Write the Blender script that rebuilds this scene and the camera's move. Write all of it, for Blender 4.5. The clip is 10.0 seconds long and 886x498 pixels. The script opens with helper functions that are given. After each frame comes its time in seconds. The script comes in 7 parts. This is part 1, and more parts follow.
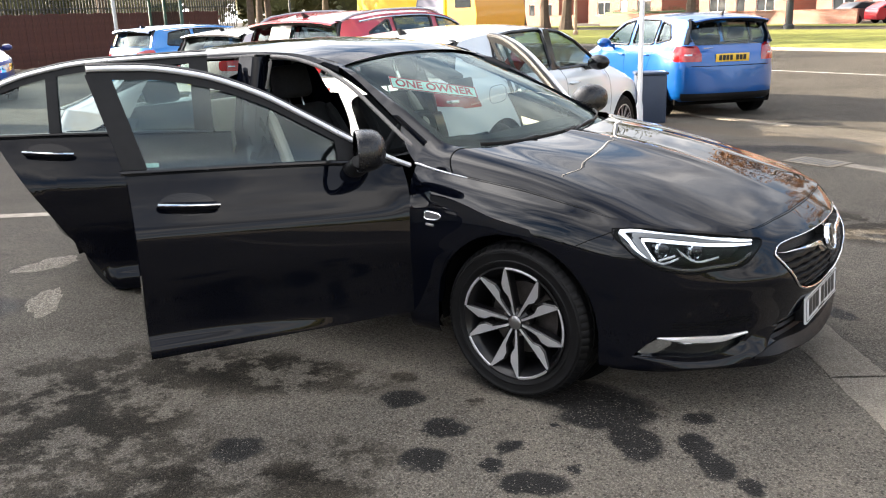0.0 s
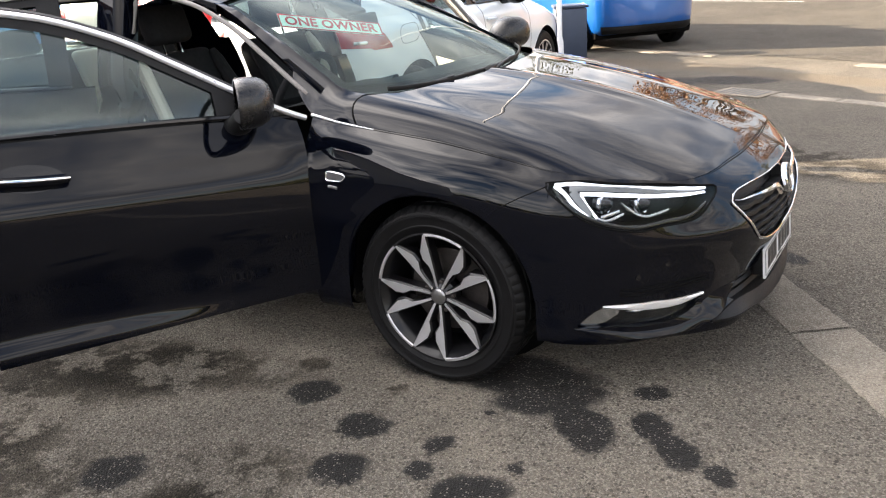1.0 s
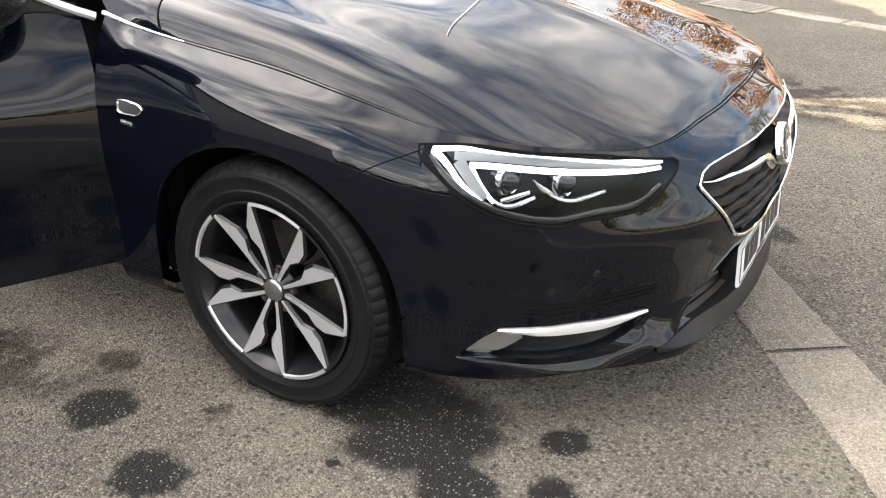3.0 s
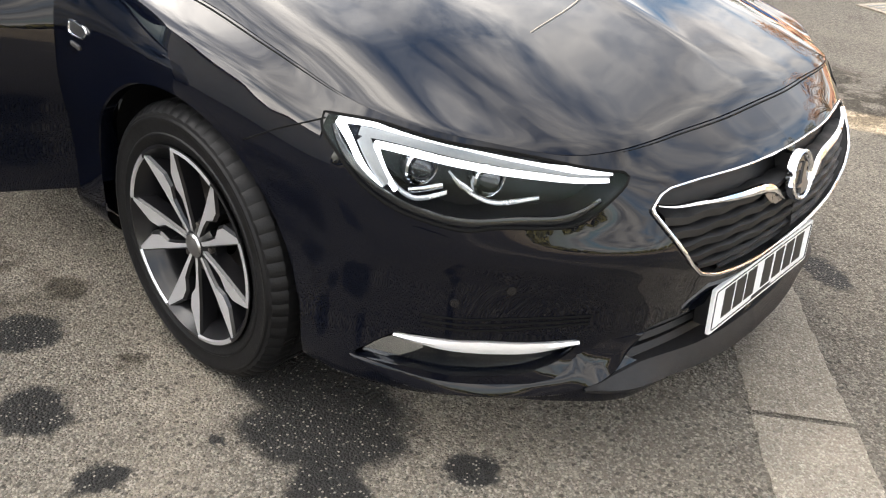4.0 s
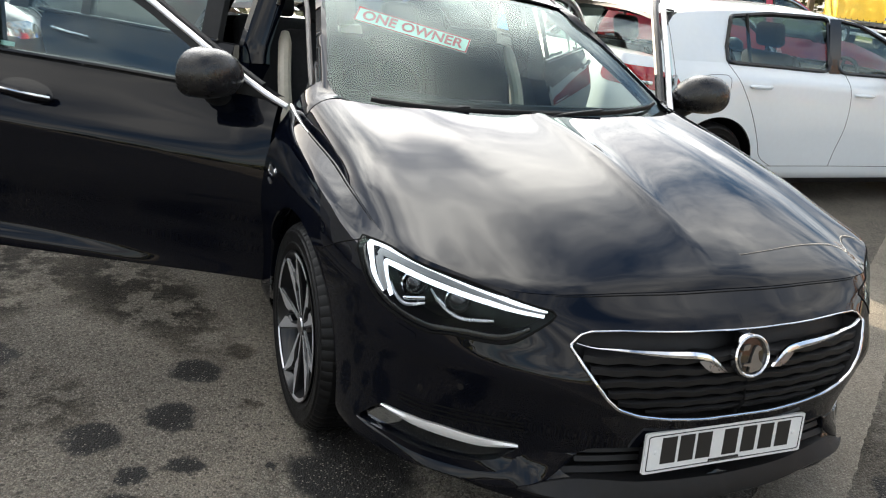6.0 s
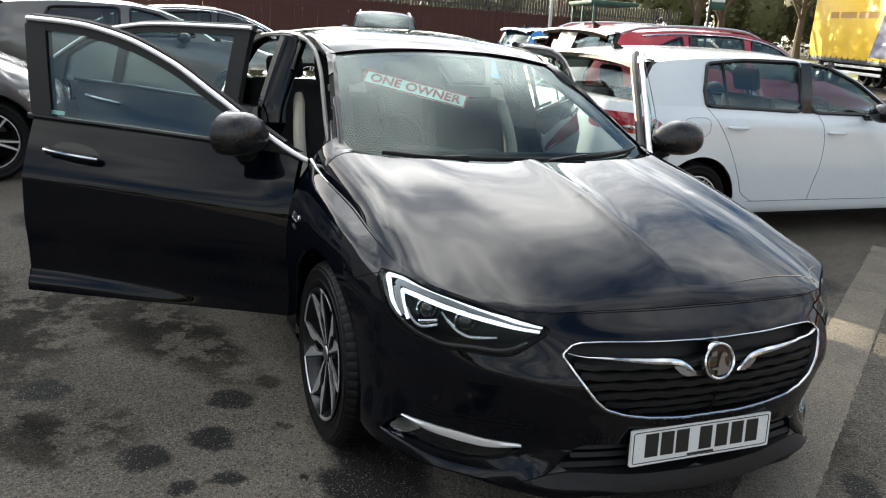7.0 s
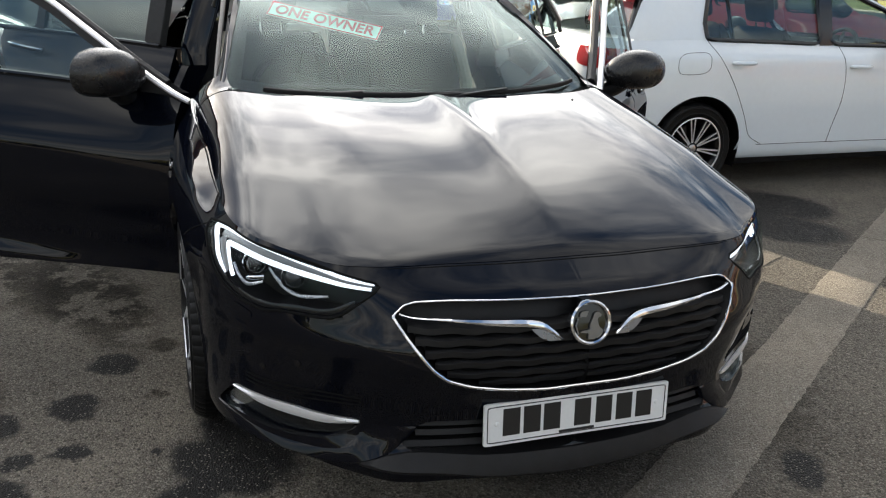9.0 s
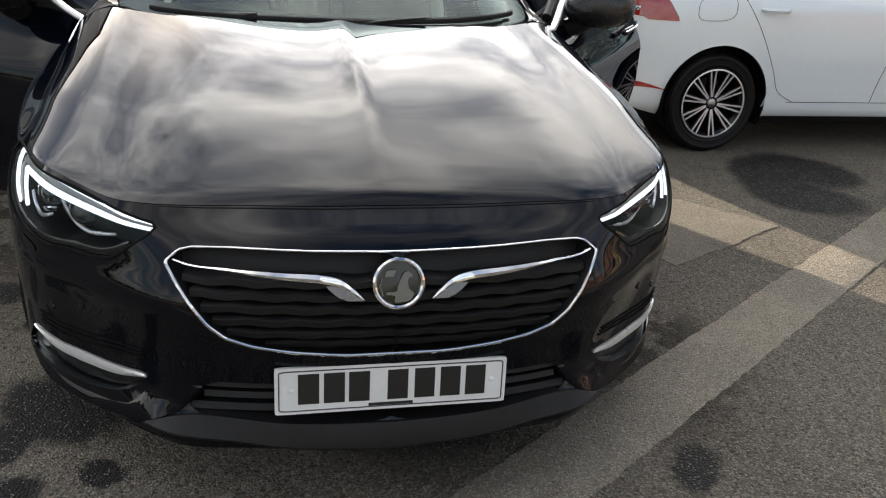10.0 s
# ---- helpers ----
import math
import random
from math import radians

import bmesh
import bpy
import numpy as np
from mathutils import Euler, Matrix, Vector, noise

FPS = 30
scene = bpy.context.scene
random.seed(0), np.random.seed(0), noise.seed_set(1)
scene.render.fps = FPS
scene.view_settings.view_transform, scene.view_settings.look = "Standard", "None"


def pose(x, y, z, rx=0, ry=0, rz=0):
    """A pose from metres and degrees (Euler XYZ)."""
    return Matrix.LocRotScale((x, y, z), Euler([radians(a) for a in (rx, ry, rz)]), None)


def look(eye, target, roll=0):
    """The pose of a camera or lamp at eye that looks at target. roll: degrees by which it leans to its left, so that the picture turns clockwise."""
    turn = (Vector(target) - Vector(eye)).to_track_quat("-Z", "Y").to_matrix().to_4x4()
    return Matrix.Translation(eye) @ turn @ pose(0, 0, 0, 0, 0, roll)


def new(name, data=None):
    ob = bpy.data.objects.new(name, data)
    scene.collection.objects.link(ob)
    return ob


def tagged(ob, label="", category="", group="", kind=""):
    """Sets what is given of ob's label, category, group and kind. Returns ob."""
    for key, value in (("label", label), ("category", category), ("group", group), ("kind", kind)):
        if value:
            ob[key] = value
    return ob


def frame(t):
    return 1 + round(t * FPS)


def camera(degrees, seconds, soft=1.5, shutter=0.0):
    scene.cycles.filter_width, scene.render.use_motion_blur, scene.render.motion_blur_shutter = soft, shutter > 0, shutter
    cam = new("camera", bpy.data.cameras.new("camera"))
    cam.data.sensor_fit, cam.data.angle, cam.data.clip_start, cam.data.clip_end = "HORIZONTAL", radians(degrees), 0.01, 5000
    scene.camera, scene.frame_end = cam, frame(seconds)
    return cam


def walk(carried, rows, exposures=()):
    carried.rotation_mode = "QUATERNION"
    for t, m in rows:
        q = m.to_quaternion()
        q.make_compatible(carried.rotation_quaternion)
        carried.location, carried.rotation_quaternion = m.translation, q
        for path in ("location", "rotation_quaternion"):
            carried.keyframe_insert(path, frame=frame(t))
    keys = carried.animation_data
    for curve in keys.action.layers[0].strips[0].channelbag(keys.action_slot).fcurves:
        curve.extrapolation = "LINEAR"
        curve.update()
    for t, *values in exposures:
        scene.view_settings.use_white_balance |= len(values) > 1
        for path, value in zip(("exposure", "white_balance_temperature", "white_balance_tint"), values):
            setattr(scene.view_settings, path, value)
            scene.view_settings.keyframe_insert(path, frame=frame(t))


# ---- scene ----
cam = camera(54.64, 10.0, soft=1.15)
PATH = [
    (0, (1.668, -3.739, 1.565), (0.560, -2.160, 1.035), -1.85),
    (0.5, (1.540, -3.541, 1.523), (0.497, -1.939, 0.937), -3.09),
    (1, (1.431, -3.278, 1.486), (0.483, -1.645, 0.828), -3.60),
    (1.5, (1.273, -3.016, 1.445), (0.432, -1.363, 0.696), -2.79),
    (2, (1.155, -2.804, 1.399), (0.358, -1.156, 0.592), -1.23),
    (2.5, (1.190, -2.533, 1.379), (0.346, -0.928, 0.536), -0.79),
    (3, (1.263, -2.289, 1.358), (0.396, -0.717, 0.476), -0.02),
    (3.2, (1.295, -2.191, 1.349), (0.422, -0.632, 0.451), 0.27),
    (4.3, (1.638, -1.739, 1.321), (0.413, -0.485, 0.357), 6.24),
    (4.5, (1.719, -1.707, 1.331), (0.422, -0.509, 0.391), 6.61),
    (5, (1.957, -1.687, 1.377), (0.519, -0.581, 0.535), 6.43),
    (5.5, (2.225, -1.600, 1.415), (0.615, -0.669, 0.679), 6.17),
    (6, (2.446, -1.580, 1.460), (0.736, -0.749, 0.839), 6.15),
    (6.2, (2.503, -1.605, 1.484), (0.782, -0.768, 0.901), 5.71),
    (7.3, (2.828, -1.776, 1.523), (1.083, -0.944, 1.010), 4.14),
    (7.5, (2.838, -1.749, 1.513), (1.094, -0.920, 0.992), 4.02),
    (8, (2.823, -1.557, 1.490), (1.061, -0.780, 0.950), 3.99),
    (8.5, (2.759, -1.331, 1.464), (0.980, -0.619, 0.891), 2.98),
    (9, (2.687, -1.041, 1.426), (0.914, -0.355, 0.806), 2.26),
    (9.5, (2.674, -0.697, 1.379), (0.898, -0.080, 0.698), 3.40),
    (10, (2.622, -0.350, 1.360), (0.830, 0.140, 0.620), 3.81),
]
walk(cam, [(t, look(eye, target, roll)) for t, eye, target, roll in PATH],
     exposures=[(0, 2.68, 6050, 12), (1.0, 2.93, 6250, 14), (2.0, 3.41, 6450, 14), (3.0, 3.65, 6390, 12), (4.5, 3.68, 6450, 10), (5.0, 3.3, 6400, 9), (6, 2.53, 6100, 8), (7.5, 2.1, 5900, 7), (9, 2.15, 6050, 9), (10, 2.16, 6150, 10)])
# ---------------------------------------------------------------- daylight
SUN_AZ, SUN_EL = 194.0, 17.0          # degrees from +x, and above the horizon
sun_way = Vector((math.cos(radians(SUN_AZ)) * math.cos(radians(SUN_EL)), math.sin(radians(SUN_AZ)) * math.cos(radians(SUN_EL)), math.sin(radians(SUN_EL))))
sun = new("sun", bpy.data.lights.new("sun", "SUN"))
sun.data.energy, sun.data.angle, sun.data.color = 5.0, radians(0.6), (1.0, 0.82, 0.58)
sun.matrix_world = look(sun_way * 40, (0, 0, 0))

world = bpy.data.worlds.new("sky")
scene.world = world
world.use_nodes = True
wn = world.node_tree.nodes
wl = world.node_tree.links
wn.clear()
sky = wn.new("ShaderNodeTexSky")
sky.sky_type, sky.sun_disc = "NISHITA", False
sky.sun_elevation, sky.sun_rotation = radians(SUN_EL), radians(90 - SUN_AZ)
sky.air_density, sky.dust_density = 1.0, 1.2
tc = wn.new("ShaderNodeTexCoord")
sep = wn.new("ShaderNodeSeparateXYZ")
wl.new(tc.outputs["Generated"], sep.inputs[0])


def wmath(op, a, b):
    n = wn.new("ShaderNodeMath")
    n.operation = op
    for k, v in ((0, a), (1, b)):
        if isinstance(v, (int, float)):
            n.inputs[k].default_value = v
        else:
            wl.new(v, n.inputs[k])
    return n.outputs[0]


# a layer of broken cloud, spread out on a level plane overhead
rise = wmath("ADD", wmath("MAXIMUM", sep.outputs[2], 0.0), 0.22)
comb = wn.new("ShaderNodeCombineXYZ")
wl.new(wmath("DIVIDE", sep.outputs[0], rise), comb.inputs[0])
wl.new(wmath("DIVIDE", sep.outputs[1], rise), comb.inputs[1])
big = wn.new("ShaderNodeTexNoise")
big.inputs["Scale"].default_value, big.inputs["Detail"].default_value, big.inputs["Roughness"].default_value, big.inputs["Distortion"].default_value = 1.25, 10.0, 0.60, 0.6
wl.new(comb.outputs[0], big.inputs["Vector"])
cover = wn.new("ShaderNodeValToRGB")
cover.color_ramp.elements[0].position, cover.color_ramp.elements[1].position = 0.375, 0.575
wl.new(big.outputs["Fac"], cover.inputs[0])
fine = wn.new("ShaderNodeTexNoise")
fine.inputs["Scale"].default_value, fine.inputs["Detail"].default_value = 2.9, 10.0
wl.new(comb.outputs[0], fine.inputs["Vector"])
tone = wn.new("ShaderNodeValToRGB")
tone.color_ramp.elements[0].position, tone.color_ramp.elements[0].color = 0.36, (0.35, 0.34, 0.335, 1)
tone.color_ramp.elements[1].position, tone.color_ramp.elements[1].color = 0.66, (1.0, 0.93, 0.83, 1)
wl.new(fine.outputs["Fac"], tone.inputs[0])
# the cloud is thin and glows towards the sun
dot = wn.new("ShaderNodeVectorMath")
dot.operation = "DOT_PRODUCT"
dot.inputs[1].default_value = sun_way
wl.new(tc.outputs["Generated"], dot.inputs[0])
glow = wmath("ADD", wmath("MULTIPLY", wmath("POWER", wmath("MAXIMUM", dot.outputs["Value"], 0.0), 1.5), 2.7), 0.62)
skyback, cloudback = wn.new("ShaderNodeBackground"), wn.new("ShaderNodeBackground")
skyback.inputs["Strength"].default_value, cloudback.inputs["Strength"].default_value = 0.05, 1.5
wl.new(sky.outputs[0], skyback.inputs["Color"])
wl.new(tone.outputs[0], cloudback.inputs["Color"])
wl.new(wmath("MULTIPLY", glow, .71), cloudback.inputs["Strength"])
wmix = wn.new("ShaderNodeMixShader")
wl.new(cover.outputs["Color"], wmix.inputs[0])
wl.new(skyback.outputs[0], wmix.inputs[1])
wl.new(cloudback.outputs[0], wmix.inputs[2])
wout = wn.new("ShaderNodeOutputWorld")
wl.new(wmix.outputs[0], wout.inputs[0])
def smooth(keys):
    """A smooth curve through (t, value) keys that does not overshoot."""
    k = np.array(keys, float)
    t, v = k[:, 0], k[:, 1:]
    h = np.diff(t)[:, None]
    d = np.diff(v, axis=0) / h
    m = np.zeros_like(v)
    if len(t) > 2:
        a, b = d[:-1], d[1:]
        w1, w2 = 2 * h[1:] + h[:-1], h[1:] + 2 * h[:-1]
        with np.errstate(divide="ignore", invalid="ignore"):
            m[1:-1] = np.where(a * b > 0, (w1 + w2) / (w1 / a + w2 / b), 0)
    m[0], m[-1] = d[0], d[-1]

    def at(x):
        x = np.clip(np.asarray(x, float), t[0], t[-1])
        i = np.clip(np.searchsorted(t, x) - 1, 0, len(t) - 2)
        hh = (t[i + 1] - t[i])
        u = ((x - t[i]) / hh)[..., None]
        hh = hh[..., None]
        r = ((1 + 2 * u) * (1 - u) ** 2 * v[i] + u * (1 - u) ** 2 * hh * m[i]
             + u * u * (3 - 2 * u) * v[i + 1] + u * u * (u - 1) * hh * m[i + 1])
        return r[..., 0] if v.shape[1] == 1 else r
    return at


def spline(points, n=400):
    """Points along a Catmull-Rom curve, evenly spaced by arc length, and that length."""
    p = np.array(points, float)
    p = np.vstack([2 * p[0] - p[1], p, 2 * p[-1] - p[-2]])
    out = []
    for i in range(1, len(p) - 2):
        a, b, c, d = p[i - 1:i + 3]
        ta, tb, tc = [max(np.linalg.norm(q) ** 0.5, 1e-6) for q in (b - a, c - b, d - c)]
        m1 = (b - a) / ta - (c - a) / (ta + tb) + (c - b) / tb
        m2 = (c - b) / tb - (d - b) / (tb + tc) + (d - c) / tc
        u = np.linspace(0, 1, 40, endpoint=False)[:, None]
        out.append((1 + 2 * u) * (1 - u) ** 2 * b + u * (1 - u) ** 2 * tb * m1 + u * u * (3 - 2 * u) * c + u * u * (u - 1) * tb * m2)
    q = np.vstack(out + [p[-2][None]])
    s = np.r_[0, np.cumsum(np.linalg.norm(np.diff(q, axis=0), axis=1))]
    g = np.linspace(0, s[-1], n)
    return np.stack([np.interp(g, s, q[:, k]) for k in range(q.shape[1])], 1), s[-1]


# ---------------------------------------------------------------- mesh helpers: a shape is (points, faces)
def join(*shapes):
    v, f = [], []
    for pts, fs in shapes:
        n = len(v)
        v.extend([tuple(p) for p in pts])
        f.extend([tuple(i + n for i in face) for face in fs])
    return v, f


def moved(shape, m):
    return [tuple(m @ Vector(p)) for p in shape[0]], shape[1]


def mirrored(shape):
    return [(p[0], -p[1], p[2]) for p in shape[0]], [tuple(reversed(f)) for f in shape[1]]


def part(name, shape, material, parent=None, label="", smooth_angle=35, weld=0.0, bevel=0.0):
    """One mesh object from a shape, or from several (shape, material) pairs, under its thing."""
    pairs = shape if isinstance(material, (list, tuple)) else [shape]
    mats = list(material) if isinstance(material, (list, tuple)) else [material]
    v, f, idx = [], [], []
    for k, (pts, fs) in enumerate(pairs):
        n = len(v)
        v.extend([tuple(p) for p in pts])
        f.extend([tuple(i + n for i in face) for face in fs])
        idx.extend([k] * len(fs))
    me = bpy.data.meshes.new(name)
    me.from_pydata(v, [], f)
    for m in mats:
        me.materials.append(m)
    me.polygons.foreach_set("material_index", idx)
    if weld:
        bm = bmesh.new()
        bm.from_mesh(me)
        bmesh.ops.remove_doubles(bm, verts=bm.verts, dist=weld)
        bmesh.ops.dissolve_degenerate(bm, edges=bm.edges, dist=weld)
        bm.to_mesh(me)
        bm.free()
    me.validate()
    me.shade_smooth()
    me.set_sharp_from_angle(angle=radians(smooth_angle))
    ob = new(name, me)
    if parent:
        ob.parent = parent
    if label:
        ob["label"] = label
    if bevel:
        md = ob.modifiers.new("bevel", "BEVEL")
        md.width, md.segments, md.limit_method = bevel, 2, "ANGLE"
    return ob


def empty(name, m=None):
    ob = new(name)
    ob.empty_display_size = 0.3
    if m is not None:
        ob.matrix_world = m
    return ob


def box(x0, x1, y0, y1, z0, z1, r=0.0, seg=2):
    bm = bmesh.new()
    bmesh.ops.create_cube(bm, size=1)
    for v in bm.verts:
        v.co = ((x0 + x1) / 2 + v.co.x * (x1 - x0), (y0 + y1) / 2 + v.co.y * (y1 - y0), (z0 + z1) / 2 + v.co.z * (z1 - z0))
    if r:
        bmesh.ops.bevel(bm, geom=bm.edges[:], offset=r, segments=seg, affect="EDGES", profile=0.5)
    bm.verts.index_update()
    s = [tuple(v.co) for v in bm.verts], [tuple(v.index for v in f.verts) for f in bm.faces]
    bm.free()
    return s


def grid(P, wrap_u=False, wrap_v=False, flip=False):
    P = np.asarray(P, float)
    n, m = P.shape[:2]
    f = []
    for i in range(n if wrap_u else n - 1):
        for j in range(m if wrap_v else m - 1):
            q = (i * m + j, ((i + 1) % n) * m + j, ((i + 1) % n) * m + (j + 1) % m, i * m + (j + 1) % m)
            f.append(q[::-1] if flip else q)
    return [tuple(p) for p in P.reshape(-1, 3)], f


def tube(path, r, n=8, closed=False, caps=True, flat=1.0, up=(0, 0, 1)):
    """A round bar along a path; r one radius or one per point; flat squeezes it across 'up'."""
    p = np.array(path, float)
    k = len(p)
    d = np.roll(p, -1, 0) - np.roll(p, 1, 0) if closed else np.gradient(p, axis=0)
    d /= np.linalg.norm(d, axis=1)[:, None] + 1e-12
    r = np.broadcast_to(np.asarray(r, float), (k,))
    ring = []
    for i in range(k):
        u = np.array(up, float)
        if abs(u @ d[i]) > 0.97:
            u = np.array((1.0, 0, 0))
        a = np.cross(d[i], u)
        a /= np.linalg.norm(a)
        b = np.cross(a, d[i])
        ring.append([p[i] + r[i] * (math.cos(w) * a + flat * math.sin(w) * b) for w in np.linspace(0, 2 * math.pi, n, endpoint=False)])
    v, f = grid(np.array(ring), wrap_u=closed, wrap_v=True)
    if caps and not closed:
        f += [tuple(range(n)), tuple(reversed(range((k - 1) * n, k * n)))]
    return v, f


def lathe(profile, n=48, axis="y", centre=(0, 0, 0)):
    """A turned shape from (radius, height along axis) pairs."""
    P = []
    for w in np.linspace(0, 2 * math.pi, n, endpoint=False):
        row = []
        for r, h in profile:
            a, b = r * math.cos(w), r * math.sin(w)
            q = {"y": (a, h, b), "x": (h, a, b), "z": (a, b, h)}[axis]
            row.append((q[0] + centre[0], q[1] + centre[1], q[2] + centre[2]))
        P.append(row)
    return grid(P, wrap_u=True, flip=axis == "x")


def prism(outline, h0, h1, axis="y"):
    """A flat plate: an outline in two coordinates, from h0 to h1 along the third axis."""
    def at(p, h):
        return {"y": (p[0], h, p[1]), "x": (h, p[0], p[1]), "z": (p[0], p[1], h)}[axis]
    n = len(outline)
    v = [at(p, h0) for p in outline] + [at(p, h1) for p in outline]
    f = [tuple(range(n)), tuple(reversed(range(n, 2 * n)))] + [(i, i + n, (i + 1) % n + n, (i + 1) % n) for i in range(n)]
    return v, f


def ball(c, r, n=16, m=10):
    """An ellipsoid: centre, three radii."""
    P = [[(c[0] + r[0] * math.sin(b) * math.cos(a), c[1] + r[1] * math.sin(b) * math.sin(a), c[2] + r[2] * math.cos(b))
          for b in np.linspace(0.001, math.pi - 0.001, m)] for a in np.linspace(0, 2 * math.pi, n, endpoint=False)]
    return grid(P, wrap_u=True)


def inside(poly, x, y):
    hit = False
    for (x0, y0), (x1, y1) in zip(poly, np.roll(poly, -1, 0)):
        if (y0 > y) != (y1 > y) and x < (x1 - x0) * (y - y0) / (y1 - y0) + x0:
            hit = not hit
    return hit


def to_line(poly, x, y):
    """The nearest place to (x, y) on a closed line."""
    a = np.asarray(poly, float)
    b = np.roll(a, -1, 0)
    d = b - a
    u = np.clip((((x, y) - a) * d).sum(1) / ((d * d).sum(1) + 1e-12), 0, 1)[:, None]
    q = a + u * d
    return tuple(q[np.argmin(((q - (x, y)) ** 2).sum(1))])


def rounded(poly, steps=6, keep=0.28):
    """A closed outline with its corners rounded off."""
    out = []
    n = len(poly)
    for i in range(n):
        a, b, c = np.array(poly[i - 1], float), np.array(poly[i], float), np.array(poly[(i + 1) % n], float)
        p, q = b + (a - b) * keep, b + (c - b) * keep
        out += [tuple((1 - u) ** 2 * p + 2 * u * (1 - u) * b + u * u * q) for u in np.linspace(0, 1, steps)]
    return out


def cut_sheet(at, ss, nz, lo, hi, holes=(), keep=None):
    """A curved sheet at(s, z) over the columns ss, from lo(s) to hi(s); holes are cut out of it along (s, z) outlines, and
    with keep only what lies inside that outline stays."""
    c = np.array([[[s, lo(s) + (hi(s) - lo(s)) * j / nz] for j in range(nz + 1)] for s in ss])
    n, m = c.shape[:2]
    cut = np.zeros((n - 1, m - 1), bool)
    mid = (c[:-1, :-1] + c[1:, :-1] + c[:-1, 1:] + c[1:, 1:]) / 4
    for i in range(n - 1):
        for j in range(m - 1):
            cut[i, j] = not inside(keep, *mid[i, j]) if keep is not None else any(inside(h, *mid[i, j]) for h in holes)
    for line in ([keep] if keep is not None else list(holes)):
        o = np.array(line)
        (sa, za), (sb, zb) = o.min(0) - 0.05, o.max(0) + 0.05
        for i in range(n):
            for j in range(m):
                near = [cut[a, b] for a in (i - 1, i) for b in (j - 1, j) if 0 <= a < n - 1 and 0 <= b < m - 1]
                if any(near) and not all(near) and sa < c[i, j, 0] < sb and za < c[i, j, 1] < zb:
                    q = to_line(line, *c[i, j])
                    if math.dist(q, c[i, j]) < 0.06:
                        c[i, j] = q
    f = [(i * m + j, (i + 1) * m + j, (i + 1) * m + j + 1, i * m + j + 1) for i in range(n - 1) for j in range(m - 1) if not cut[i, j]]
    used = sorted({k for q in f for k in q})
    ren = {k: t for t, k in enumerate(used)}
    flat = c.reshape(-1, 2)
    return [at(*flat[k]) for k in used], [tuple(ren[k] for k in q) for q in f]


